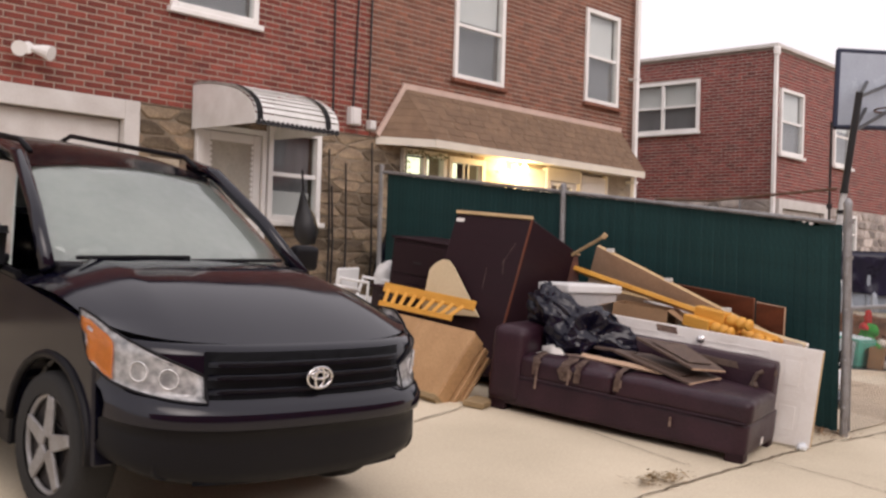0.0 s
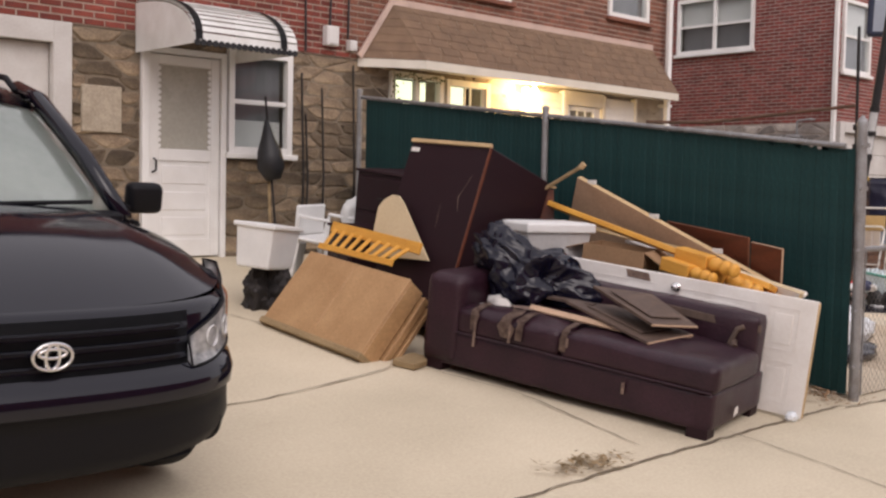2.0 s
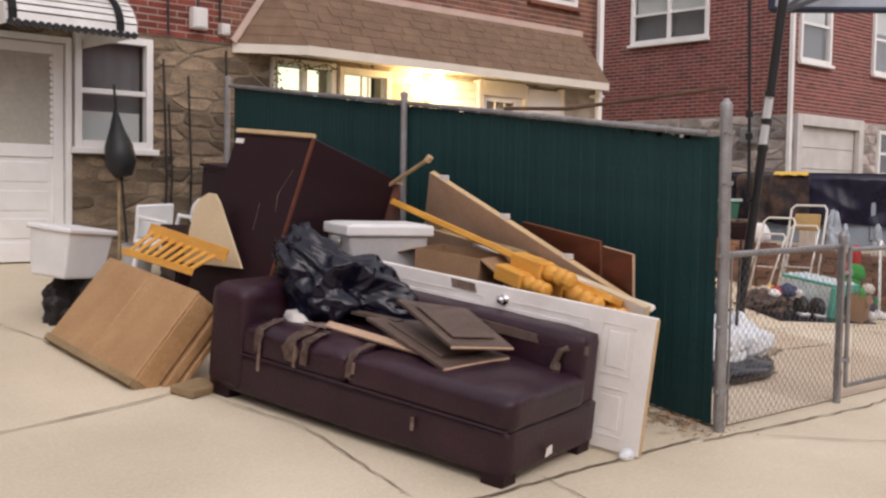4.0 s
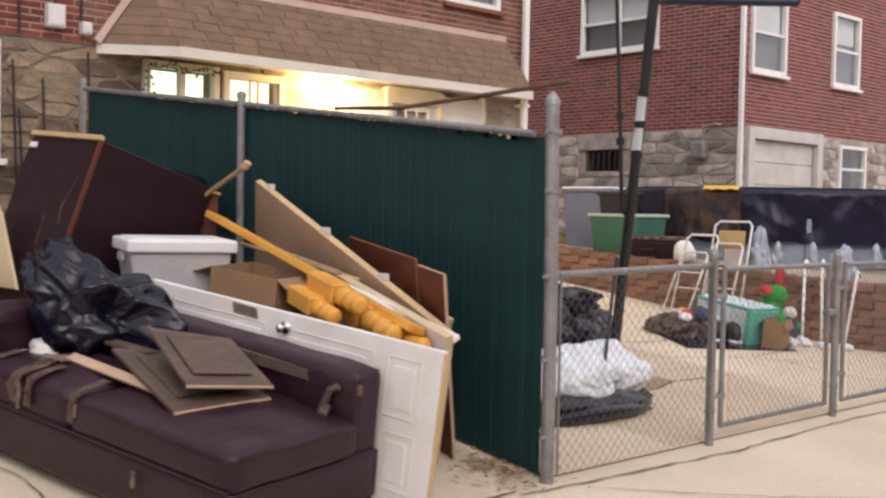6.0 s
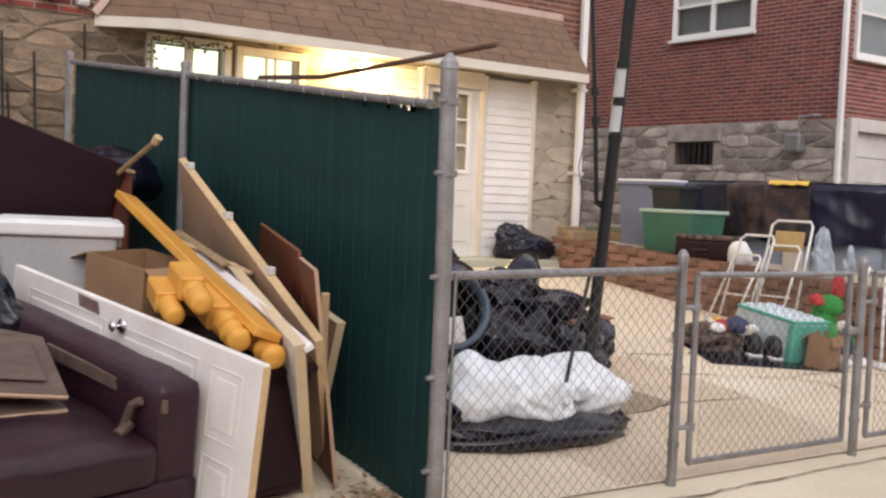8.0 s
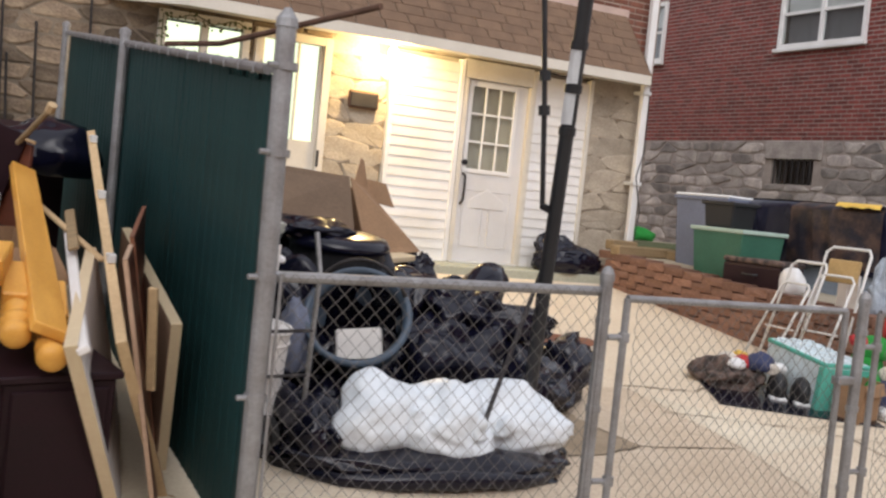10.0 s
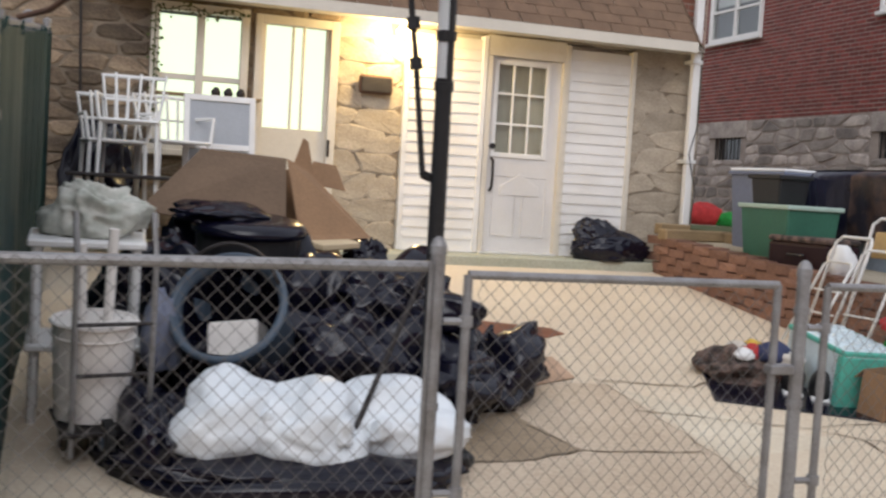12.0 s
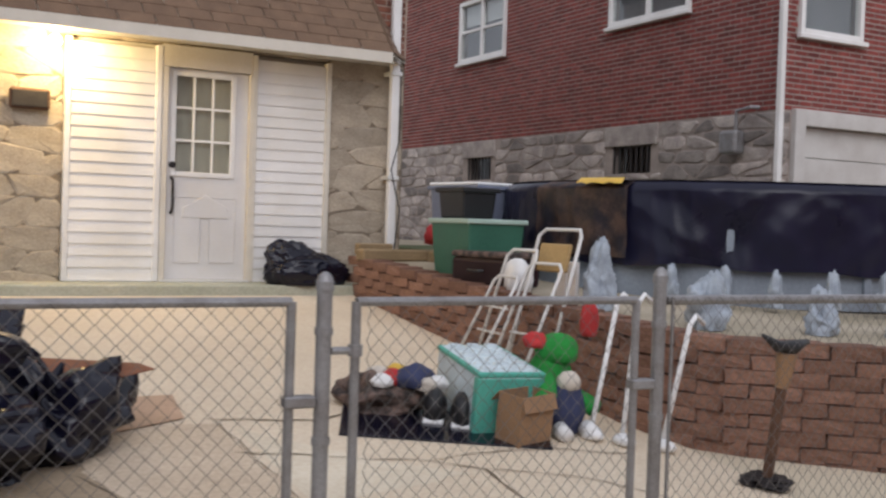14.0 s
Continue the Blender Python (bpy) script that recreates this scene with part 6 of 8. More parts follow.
edged_panel("red_board", "smaller red-brown wooden board beside a larger one", ((-0.425, 0.36, 1.10), (-0.20, 0.50, 0.07), (-0.13, 0.79, 0.10), (-0.352, 0.655, 1.135)), -0.018, M_REDWOOD, M_TAN)
beam("upright_lath", "short pale lath standing on end", (-0.24, 0.62, 0.55), (-0.28, 0.55, 0.98), 0.04, 0.02, M_PALEPINE)

# cabinet doors and slats thrown on the seat
def seat_clutter():
    for pts, lab in (((( -1.92, 1.12, 0.74), (-1.97, 0.40, 0.545), (-1.48, 0.40, 0.56), (-1.55, 1.0, 0.70)), "weathered brown cabinet door on the sofa seat"),
                     (((-1.81, 0.98, 0.85), (-1.90, 0.42, 0.655), (-1.49, 0.36, 0.62), (-1.50, 0.72, 0.80)), "grey-brown cabinet door lying on another")):
        o = Vector(pts[0])
        q = [Vector(p) - o for p in pts]
        top = thing("cabinet_door", lab, "cabinet door", Matrix.Translation(o), group="loose cabinet doors")
        part("leaf", plate(*q, -0.02), M_OLDPANEL, top)
        c = sum(q, Vector()) / 4
        part("raised_panel", plate(*[c + (p - c) * 0.68 + Vector((0, 0, 0.004)) for p in q], 0.008), M_OLDPANEL, top)
        part("pale_edge", tube([q[1] + Vector((0, 0, -0.012)), q[2] + Vector((0, 0, -0.012))], 0.009, 6), M_TAN, top)
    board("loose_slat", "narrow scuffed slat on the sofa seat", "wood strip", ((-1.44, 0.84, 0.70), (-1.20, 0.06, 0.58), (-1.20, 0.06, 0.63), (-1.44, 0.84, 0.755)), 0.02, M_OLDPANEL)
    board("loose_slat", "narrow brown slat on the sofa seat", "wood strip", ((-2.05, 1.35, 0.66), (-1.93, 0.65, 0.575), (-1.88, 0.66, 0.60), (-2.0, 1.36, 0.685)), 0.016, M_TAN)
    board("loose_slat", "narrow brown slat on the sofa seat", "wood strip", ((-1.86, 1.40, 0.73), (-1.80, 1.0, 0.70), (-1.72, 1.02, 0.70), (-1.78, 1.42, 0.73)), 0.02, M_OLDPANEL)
    bm = tube([(-1.32, 0.22, 0.50), (-1.30, 0.18, 0.60), (-1.28, 0.14, 0.62)], 0.018, 7)
    tube([(-1.36, 0.16, 0.49), (-1.30, 0.2, 0.52)], 0.022, 7, bm)
    solo("bracket", bm, M_OLDPANEL, "scuffed metal bracket by the sofa back", "bracket")


seat_clutter()
bag1 = solo("bin_bag", bag((0.27, 0.33, 0.27), 1.3, (((-0.4, 0.6, 0.85), 0.75, 0.72), ((0.3, -0.9, -0.3), 0.4, 0.7)), 6, 0.24), M_BAG, "glossy black bin bag slumped on the sofa", "bin bag", Matrix.Translation((-1.76, 1.60, 0.66)) @ Matrix.Rotation(radians(20), 4, "Z"), True)
neck = bag((0.05, 0.06, 0.12), 2.3, (((0.2, 0.3, 1), 0.8, 0.3),), 4, 0.4)
neck.transform(bag1.matrix_basis.inverted() @ Matrix.Translation((-1.86, 1.82, 0.97)))
part("neck", neck, M_BAG, bag1, "twisted neck of the bag", True)
solo("paper_scrap", crumple((0.07, 0.10, 0.07), 4.2, 3, 0.7), M_PAPER, "crumpled white paper by the bag", "paper", Matrix.Translation((-2.04, 1.62, 0.64)), True)
solo("paper_scrap", crumple((0.03, 0.08, 0.03), 5.2, 3, 0.7), M_PAPER, "strip of white paper on the seat", "paper", Matrix.Translation((-2.13, 1.68, 0.63)) @ Matrix.Rotation(0.6, 4, "Z"), True)


# clutter towards the house wall
def back_clutter():
    m = on_ground(-2.49, 3.95, 30, 0.34) @ Matrix.Rotation(radians(7), 4, "Y")
    top = thing("white_bin", "white plastic bin resting on scrap", "bin", m)
    bm = box(-0.27, 0.27, -0.17, 0.17, 0.0, 0.35, 0.02, seg=2)
    for v in bm.verts:
        k = 0.86 + 0.14 * v.co.z / 0.35
        v.co.x, v.co.y = v.co.x * k, v.co.y * k
    part("tub", bm, M_WHITEPL, top)
    part("rim", box(-0.29, 0.29, -0.19, 0.19, 0.33, 0.37, 0.01), M_WHITEPL, top)
    solo("scrap_metal", bag((0.20, 0.17, 0.21), 3.7, (), 5, 0.4), M_IRON, "tangled dark scrap under the white bin", "scrap", on_ground(-2.45, 3.98, 10))
    # grey plastic chair with white seat, tipped
    chair = thing("plastic_chair", "grimy white plastic chair behind the heap", "chair", on_ground(-1.15, 4.95, 15))
    part("seat", box(-0.24, 0.24, -0.22, 0.22, 0.38, 0.42, 0.015), M_WHITEPL, chair)
    for x in (-0.2, 0.2):
        for y in (-0.18, 0.18):
            part("leg", tube([(x, y, 0.38), (x * 1.15, y * 1.2, 0.0)], 0.022, 8), M_WHITEPL, chair)
        part("arm", tube([(x * 1.1, 0.2, 0.40), (x * 1.15, 0.15, 0.62), (x * 1.15, -0.2, 0.62), (x * 1.1, -0.2, 0.4)], 0.02, 8), M_WHITEPL, chair)
    part("backrest", box(-0.22, 0.22, 0.2, 0.23, 0.42, 0.72, 0.015), M_WHITEPL, chair)
    # dark furniture behind
    for x, y, yaw, w, d, h, lab in ((-0.62, 4.35, 6, 0.75, 0.75, 1.12, "dark wooden dresser against the fence"), (-1.25, 4.15, -12, 0.6, 0.5, 0.62, "dark red-brown bedside chest")):
        mm = on_ground(x, y, yaw)
        t = thing("dresser", lab, "dresser", mm)
        part("carcass", box(-w / 2, w / 2, -d / 2, d / 2, 0.04, h, 0.008), M_DARKWOOD, t)
        part("table_top", box(-w / 2 - 0.02, w / 2 + 0.02, -d / 2 - 0.02, d / 2 + 0.02, h, h + 0.025, 0.006), M_DARKWOOD, t)
        for k in range(3):
            z = 0.08 + k * (h - 0.1) / 3
            dr = part("drawer", box(-w / 2 - 0.015, -w / 2, -d / 2 + 0.03, d / 2 - 0.03, z, z + (h - 0.1) / 3 - 0.02, 0.006), M_DARKWOOD, t)
            part("pull", tube([(-w / 2 - 0.03, -0.05, z + 0.13), (-w / 2 - 0.03, 0.05, z + 0.13)], 0.008, 6), M_IRON, dr)
    solo("white_jug", crumple((0.14, 0.12, 0.17), 6.6, 3, 0.3), M_WHITEPL, "grimy white plastic jug on the chest", "jug", on_ground(-0.8, 4.9, 0, 0.55), True)
    solo("grey_bucket", tube([(0, 0, 0), (0, 0, 0.3), (0, 0, 0.3), (0, 0, 0.05)], [0.12, 0.15, 0.135, 0.11], 18), M_TOTE, "grey plastic bucket beside the door", "bucket", on_ground(-1.2, 5.45, 0))
    # umbrella and broom against the wall
    um = thing("umbrella", "folded black umbrella leaning by the window", "umbrella")
    part("canopy", tube([(-1.18, 5.93, 2.18), (-1.17, 5.92, 2.0), (-1.16, 5.90, 1.85), (-1.15, 5.88, 1.68), (-1.13, 5.86, 1.55)], [0.02, 0.07, 0.13, 0.15, 0.08], 10), M_BLACK, um, "folded black cloth", True)
    part("shaft", tube([(-1.19, 5.94, 2.42), (-1.10, 5.80, 0.66)], 0.012, 7), M_IRON, um)
    solo("broom_stick", tube([(-1.25, 5.7, 0.66), (-1.12, 5.98, 1.75)], 0.014, 7), M_TIMBER, "pale wooden broom handle against the stone", "broom")
    solo("rag", crumple((0.16, 0.1, 0.2), 8.8, 3, 0.6), M_TOTE, "grey rag heap beside the chair", "rag", on_ground(-0.55, 5.6, 0))
    for k, (x, y, c) in enumerate(((-2.85, 6.02, 0), (-2.68, 6.08, 1), (-2.52, 6.12, 0))):
        solo("shoe", crumple((0.06, 0.13, 0.06), 1.1 + k, 3, 0.3), M_BLACK if c == 0 else M_PAPER, "worn shoe beside the rear door", "shoe", on_ground(x, y, 15 * k), True, group="shoes by the door")


back_clutter()


def dead_leaves():
    rng = random.Random(31)
    for name, lab, cx, cy, n, sx, sy in (("leaf_litter", "dry leaves and weeds at the fence post", -0.10, 0.22, 240, 0.20, 0.25), ("dry_weeds", "flattened dry weeds in the joint", -3.03, 0.0, 160, 0.24, 0.10)):
        bm = bmesh.new()
        for k in range(n):
            x, y = cx + rng.gauss(0, sx * 0.6), cy + rng.gauss(0, sy * 0.6)
            a, l = rng.uniform(0, 6.28), rng.uniform(0.02, 0.07)
            z = ground_z(x, max(y, 0)) + rng.uniform(0.008, 0.035)
            d = Vector((math.cos(a), math.sin(a), rng.uniform(-0.1, 0.5))) * l
            s = Vector((-math.sin(a), math.cos(a), 0)) * l * rng.uniform(0.08, 0.35)
            p = Vector((x, y, z))
            vs = [bm.verts.new(q) for q in (p, p + d * 0.5 + s, p + d, p + d * 0.5 - s)]
            bm.faces.new(vs)
        solo(name, bm, M_CARD if "leaf" in name else M_TIMBER, lab, "leaves", kind="stuff")


dead_leaves()


# ---- the fenced yard ----
M_NAVY = material("navy_tarpaulin", (0.013, 0.013, 0.034), 0.30, vary=0.08, scale=2, fine=14, bump=0.10, second=(0.008, 0.008, 0.02), spec=0.30)
M_BROWNSHEET = material("brown_camouflage_sheet", (0.075, 0.045, 0.035), 0.5, vary=0.25, scale=7, fine=40, bump=0.3, second=(0.014, 0.012, 0.018), spread=0.3)
M_POOL = material("grey_blue_pool_wall", (0.27, 0.31, 0.36), 0.5, vary=0.1, scale=3, fine=40, bump=0.1)
M_TOTEGREEN = material("green_plastic", (0.045, 0.15, 0.10), 0.5, vary=0.08, scale=3, fine=40, bump=0.05)
M_TOTERIM = material("pale_green_plastic", (0.40, 0.52, 0.45), 0.5, vary=0.06, scale=3, fine=40, bump=0.05)
M_GREYBLUE = material("grey_blue_plastic", (0.17, 0.19, 0.26), 0.5, vary=0.08, scale=3, fine=40, bump=0.05)
M_BLUEBIN = material("dark_blue_plastic", (0.075, 0.105, 0.145), 0.42, vary=0.1, scale=4, fine=40, bump=0.08)
M_TEAL = material("teal_print", (0.10, 0.42, 0.33), 0.5, vary=0.08, scale=5, fine=50, bump=0.05)
M_PALEBLUE = material("pale_blue_wrap", (0.62, 0.72, 0.76), 0.35, vary=0.1, scale=10, fine=50, bump=0.2)
M_PLUSHG = material("green_plush", (0.03, 0.30, 0.05), 0.95, vary=0.15, scale=10, fine=200, bump=0.5)
M_PLUSHR = material("red_plush", (0.55, 0.05, 0.05), 0.9, vary=0.15, scale=10, fine=200, bump=0.5)
M_PLUSHB = material("blue_denim_cloth", (0.05, 0.06, 0.13), 0.9, vary=0.15, scale=10, fine=120, bump=0.3)
M_PLUSHW = material("cream_plush", (0.66, 0.60, 0.52), 0.9, vary=0.12, scale=10, fine=200, bump=0.4)
M_FLORAL = material("mottled_brown_cloth", (0.16, 0.11, 0.09), 0.85, vary=0.3, scale=16, fine=60, bump=0.4, second=(0.035, 0.028, 0.026), spread=0.3)
M_YELLOW = material("yellow_plastic", (0.70, 0.45, 0.06), 0.5, vary=0.1, scale=6, fine=40, bump=0.05)
M_PADTAN = material("faded_tan_vinyl", (0.46, 0.31, 0.13), 0.6, vary=0.1, scale=6, fine=40, bump=0.05)
M_PALEBAG = material("thin_bluish_bag", (0.40, 0.45, 0.50), 0.4, vary=0.1, scale=8, fine=40, bump=0.2, second=(0.28, 0.32, 0.37))
M_SHEETING = material("hazy_plastic_sheeting", (0.56, 0.56, 0.51), 0.5, vary=0.12, scale=12, fine=40, bump=0.3, second=(0.36, 0.38, 0.33))
M_SCREEN = material("grey_screen_mesh", (0.40, 0.42, 0.45), 0.7, vary=0.06, scale=4, fine=120, bump=0.1)
M_TERRACE = material("packed_earth_path", (0.44, 0.38, 0.29), 0.9, vary=0.15, scale=1.5, fine=30, bump=0.4, second=(0.30, 0.26, 0.18))


def terrace_z(y):
    return 0.70 + 0.055 * min(max(y, 0.0), 6.5)


CURVE = [(5.73, 5.85), (5.73, 1.75), (5.76, 1.45), (5.86, 1.22), (6.06, 1.04), (6.41, 0.82), (6.72, 0.62), (7.3, 0.36), (8.2, 0.25), (12.0, 0.25)]


def curve_at(d):
    for (x0, y0), (x1, y1) in zip(CURVE, CURVE[1:]):
        l = math.hypot(x1 - x0, y1 - y0)
        if d <= l:
            return x0 + (x1 - x0) * d / l, y0 + (y1 - y0) * d / l, math.atan2(y1 - y0, x1 - x0)
        d -= l
    return (*CURVE[-1], 0.0)


def terrace():
    edge = [(x + 0.16, y + 0.10) for x, y in CURVE] + [(40, 0.3), (40, 40), (6.43, 40), (6.43, 6.0)]
    bm = prism(edge, "z", 0.0, 1.0)
    for v in bm.verts:
        if v.co.z > 0.5:
            v.co.z = terrace_z(v.co.y)
    bmesh.ops.triangulate(bm, faces=bm.faces[:])
    tagged(new("terrace", finish("terrace", bm, M_TERRACE)), "raised earth and concrete terrace behind the wall", "ground", kind="structure")
    bm = box(7.2, 11.2, 7.2, 9.5, 0.9, terrace_z(7) + 0.03)
    tagged(new("lawn_strip", finish("lawn_strip", bm, M_GRASS)), "thin grass strip beside the neighbouring house", "grass", kind="structure")
    wall = tagged(new("retaining_wall", finish("retaining_wall", box(5.86, 5.95, 1.5, 5.8, 0.0, 0.70), M_MORTAR_DARK)), "low curved retaining wall of tan split-face blocks", "wall", kind="structure")
    total = sum(math.hypot(b[0] - a[0], b[1] - a[1]) for a, b in zip(CURVE, CURVE[1:])) - 3.0
    rng = random.Random(17)
    protos = []
    for k in range(6):
        bm = box(-0.1435, 0.1435, -0.11, 0.11, -0.0405, 0.0405, 0.006)
        bmesh.ops.subdivide_edges(bm, edges=bm.edges[:], cuts=1, use_grid_fill=True)
        for v in bm.verts:
            v.co += Vector((rng.uniform(-1, 1), rng.uniform(-1, 1) * 1.6, rng.uniform(-1, 1) * 0.6)) * 0.005
        protos.append(finish("block", bm, M_BLOCK))
    for row in range(10):
        d = 0.145 * (row % 2)
        while d < total:
            x, y, a = curve_at(d)
            z = terrace_z(y) + 0.03 - 0.042 - row * 0.0835
            if z > ground_z(x, y) - 0.05:
                ob = new("block", protos[rng.randrange(6)])
                ob.parent = wall
                back = 0.10
                ob.matrix_basis = Matrix.Translation((x - math.sin(a) * back + rng.uniform(-0.006, 0.006), y + math.cos(a) * back, z)) @ Matrix.Rotation(a + rng.uniform(-0.02, 0.02), 4, "Z")
            d += 0.29
    for x, y, l, yaw in ((6.15, 5.75, 0.9, 8), (6.6, 5.5, 0.8, -70), (5.95, 5.9, 0.35, 0)):
        solo("landscape_timber", box(-l / 2, l / 2, -0.07, 0.07, 0, 0.11, 0.014), M_TIMBER, "weathered landscape timber edging the terrace", "timber", Matrix.Translation((x, y, terrace_z(y) + (0.04 if x < 6 else 0.0))) @ Matrix.Rotation(radians(yaw), 4, "Z"))


terrace()


def pool():
    cx, cy, r, zt = 9.0, 4.2, 2.3, 1.78
    z0 = terrace_z(cy)
    top = thing("covered_pool", "above-ground pool under a dark tarpaulin", "pool", Matrix.Translation((cx, cy, 0)))
    bm = tube([(0, 0, z0 - 0.1), (0, 0, 1.60)], r - 0.04, 48)
    part("pool_wall", bm, M_POOL, top, "grey-blue pool wall")
    for k in range(14):
        a = k * 2 * math.pi / 14 + 0.1
        part("upright", box(-0.03, 0.03, 0.0, 0.05, z0, 1.6, 0.006, m=Matrix.Rotation(a, 4, "Z") @ Matrix.Translation((0, -r + 0.01, 0))), M_POOL, top)

    def skirt(a0, a1, n, hem, lift, seed):
        bm = bmesh.new()
        rows = []
        for i in range(n + 1):
            a = a0 + (a1 - a0) * i / n
            f = noise.noise(Vector((a * 5, seed, 0))) + 0.5 * noise.noise(Vector((a * 14, seed, 3)))
            low = hem + 0.10 * noise.noise(Vector((a * 3.3, seed, 7)))
            ring = []
            for j in range(21):
                t = j / 20
                z = zt - 0.03 * (t > 0) - (zt - low) * t

                def crease(k, slant, shift):
                    return 0.35 - 2.0 * abs(noise.noise(Vector((a * k + z * slant, z * 0.6 + shift, seed + shift))))
                rr = r + lift + (0.01 + 0.06 * f) * t
                rr += min(1, t * 6) * (0.022 * crease(3.2, 2.2, 1.0) + 0.020 * crease(6.0, -3.0, 5.0) + 0.012 * crease(14.0, 1.2, 9.0))
                if j == 0:
                    rr = r - 0.08
                ring.append(bm.verts.new((rr * math.cos(a), rr * math.sin(a), z)))
            rows.append(ring)
        for a, b in zip(rows, rows[1:]):
            for j in range(len(a) - 1):
                bm.faces.new((a[j], a[j + 1], b[j + 1], b[j]))
        return bm
    part("tarpaulin", skirt(radians(200), radians(560), 560, 1.14, 0.02, 1.0), M_NAVY, top, "wrinkled navy-black tarpaulin skirt", True)
    disc = bmesh.new()
    mid = disc.verts.new((0, 0, zt - 0.12))
    rim = [disc.verts.new(((r - 0.05) * math.cos(2 * math.pi * k / 48), (r - 0.05) * math.sin(2 * math.pi * k / 48), zt)) for k in range(48)]
    for k in range(48):
        disc.faces.new((mid, rim[k], rim[(k + 1) % 48]))
    part("cover", disc, M_NAVY, top, "sagging dark pool cover", True)
    part("patterned_sheet", skirt(radians(182), radians(205), 60, 1.20, 0.07, 4.0), M_BROWNSHEET, top, "brown patterned sheet over the edge", True)
    a0, a1 = radians(194.5), radians(204.5)
    bm = bmesh.new()
    rows = []
    for i in range(9):
        a = a0 + (a1 - a0) * i / 8
        rows.append([bm.verts.new(((r + q) * math.cos(a), (r + q) * math.sin(a), z)) for q, z in ((-0.10, zt + 0.012), (0.08, zt + 0.010), (0.14, zt - 0.035 + 0.008 * math.sin(i * 2.3)))])
    for a, b in zip(rows, rows[1:]):
        for j in range(2):
            bm.faces.new((a[j], a[j + 1], b[j + 1], b[j]))
    part("yellow_strip", bm, M_YELLOW, top, "faded yellow strip of sheet", True)
    for k, a in enumerate((215, 224, 232, 241, 250)):
        q = radians(a)
        solo("weight_bag", bag((0.06, 0.06, 0.12), 20 + k, (((0, 0, 1), 0.7, 0.6),), 4, 0.25), M_PALEBAG, "white plastic bag weighting the pool cover", "plastic bag", Matrix.Translation((cx + (r + 0.23) * math.cos(q), cy + (r + 0.23) * math.sin(q), terrace_z(2.5) + 0.02)), True, group="cover weights")


pool()


def basin(name, label, m, w, d, h, mat, rim_mat, taper=0.88, lid=None):
    top = thing(name, label, "storage box", m)
    bm = box(-w / 2, w / 2, -d / 2, d / 2, 0, h, 0.02, seg=2)
    for v in bm.verts:
        k = taper + (1 - taper) * v.co.z / h
        v.co.x, v.co.y = v.co.x * k, v.co.y * k
    part("tub", bm, mat, top)
    part("rim", box(-w / 2 - 0.02, w / 2 + 0.02, -d / 2 - 0.02, d / 2 + 0.02, h - 0.02, h + 0.02, 0.008), rim_mat, top)
    if lid:
        part("lid", box(-w / 2 - 0.01, w / 2 + 0.01, -d / 2 - 0.01, d / 2 + 0.01, h + 0.018, h + 0.05, 0.012), lid, top)
    return top


def terrace_things():
    z = terrace_z(4.4)
    basin("green_tote", "large green plastic tote with a pale rim", Matrix.Translation((6.16, 4.32, z)) @ Matrix.Rotation(radians(-6), 4, "Z"), 0.50, 0.82, 0.47, M_TOTEGREEN, M_TOTERIM)
    basin("black_tub", "black plastic tub on the green tote", Matrix.Translation((6.12, 4.42, z + 0.49)) @ Matrix.Rotation(radians(4), 4, "Z"), 0.34, 0.40, 0.24, M_BLACK, M_BLACK)
    basin("grey_tote", "grey-blue tote with a pale lid behind the tubs", Matrix.Translation((6.66, 5.25, z)) @ Matrix.Rotation(radians(10), 4, "Z"), 0.5, 0.7, 0.78, M_GREYBLUE, M_GREYBLUE, 0.85, M_WHITEPL)
    case = thing("suitcase", "dark suitcase lying by the green tote", "suitcase", Matrix.Translation((6.04, 3.80, terrace_z(3.8))) @ Matrix.Rotation(radians(10), 4, "Z"))
    part("shell", box(-0.18, 0.18, -0.33, 0.33, 0, 0.22, 0.03, seg=2), M_DARKWOOD, case)
    part("lid", box(-0.185, 0.185, -0.335, 0.335, 0.22, 0.27, 0.02, seg=2), M_FLORAL, case)
    part("handle", tube([(-0.19, -0.08, 0.12), (-0.23, -0.06, 0.12), (-0.23, 0.06, 0.12), (-0.19, 0.08, 0.12)], 0.012, 6), M_BLACK, case)
    solo("white_cushion", crumple((0.10, 0.13, 0.16), 31, 3, 0.3), M_WHITEPL, "white rounded cushion by the suitcase", "cushion", Matrix.Translation((5.98, 3.36, terrace_z(3.36))), True)
    for x, y, l in ((5.98, 2.78, 0.35), (6.0, 2.68, 0.30)):
        solo("white_board", box(-0.015, 0.015, -0.05, 0.05, 0, l, 0.004), M_OLDWHITE, "short white board standing on the terrace", "board", Matrix.Translation((x, y, terrace_z(y))))
    for k, (x, y, w, h) in enumerate(((6.05, 2.45, 0.13, 0.42), (6.25, 1.6, 0.16, 0.34), (6.9, 1.3, 0.13, 0.26), (7.35, 1.05, 0.12, 0.26))):
        solo("plastic_bag", bag((w * 0.8, w * 0.8, h * 0.5), 41 + k, (((0.1, 0, 1), 0.6, 0.7),), 5, 0.25), M_PALEBAG, "knotted white plastic bag on the terrace", "plastic bag", Matrix.Translation((x, y, terrace_z(y))), True)
    # red inflatable far back
    solo("inflatable", crumple((0.35, 0.3, 0.22), 51, 3, 0.4), M_PLUSHR, "deflated red and green yard inflatable", "inflatable", Matrix.Translation((9.6, 11.2, terrace_z(9))), True)
    solo("inflatable", crumple((0.3, 0.25, 0.14), 52, 3, 0.4), M_PLUSHG, "deflated green yard inflatable", "inflatable", Matrix.Translation((10.0, 10.9, terrace_z(9))), True)


terrace_things()


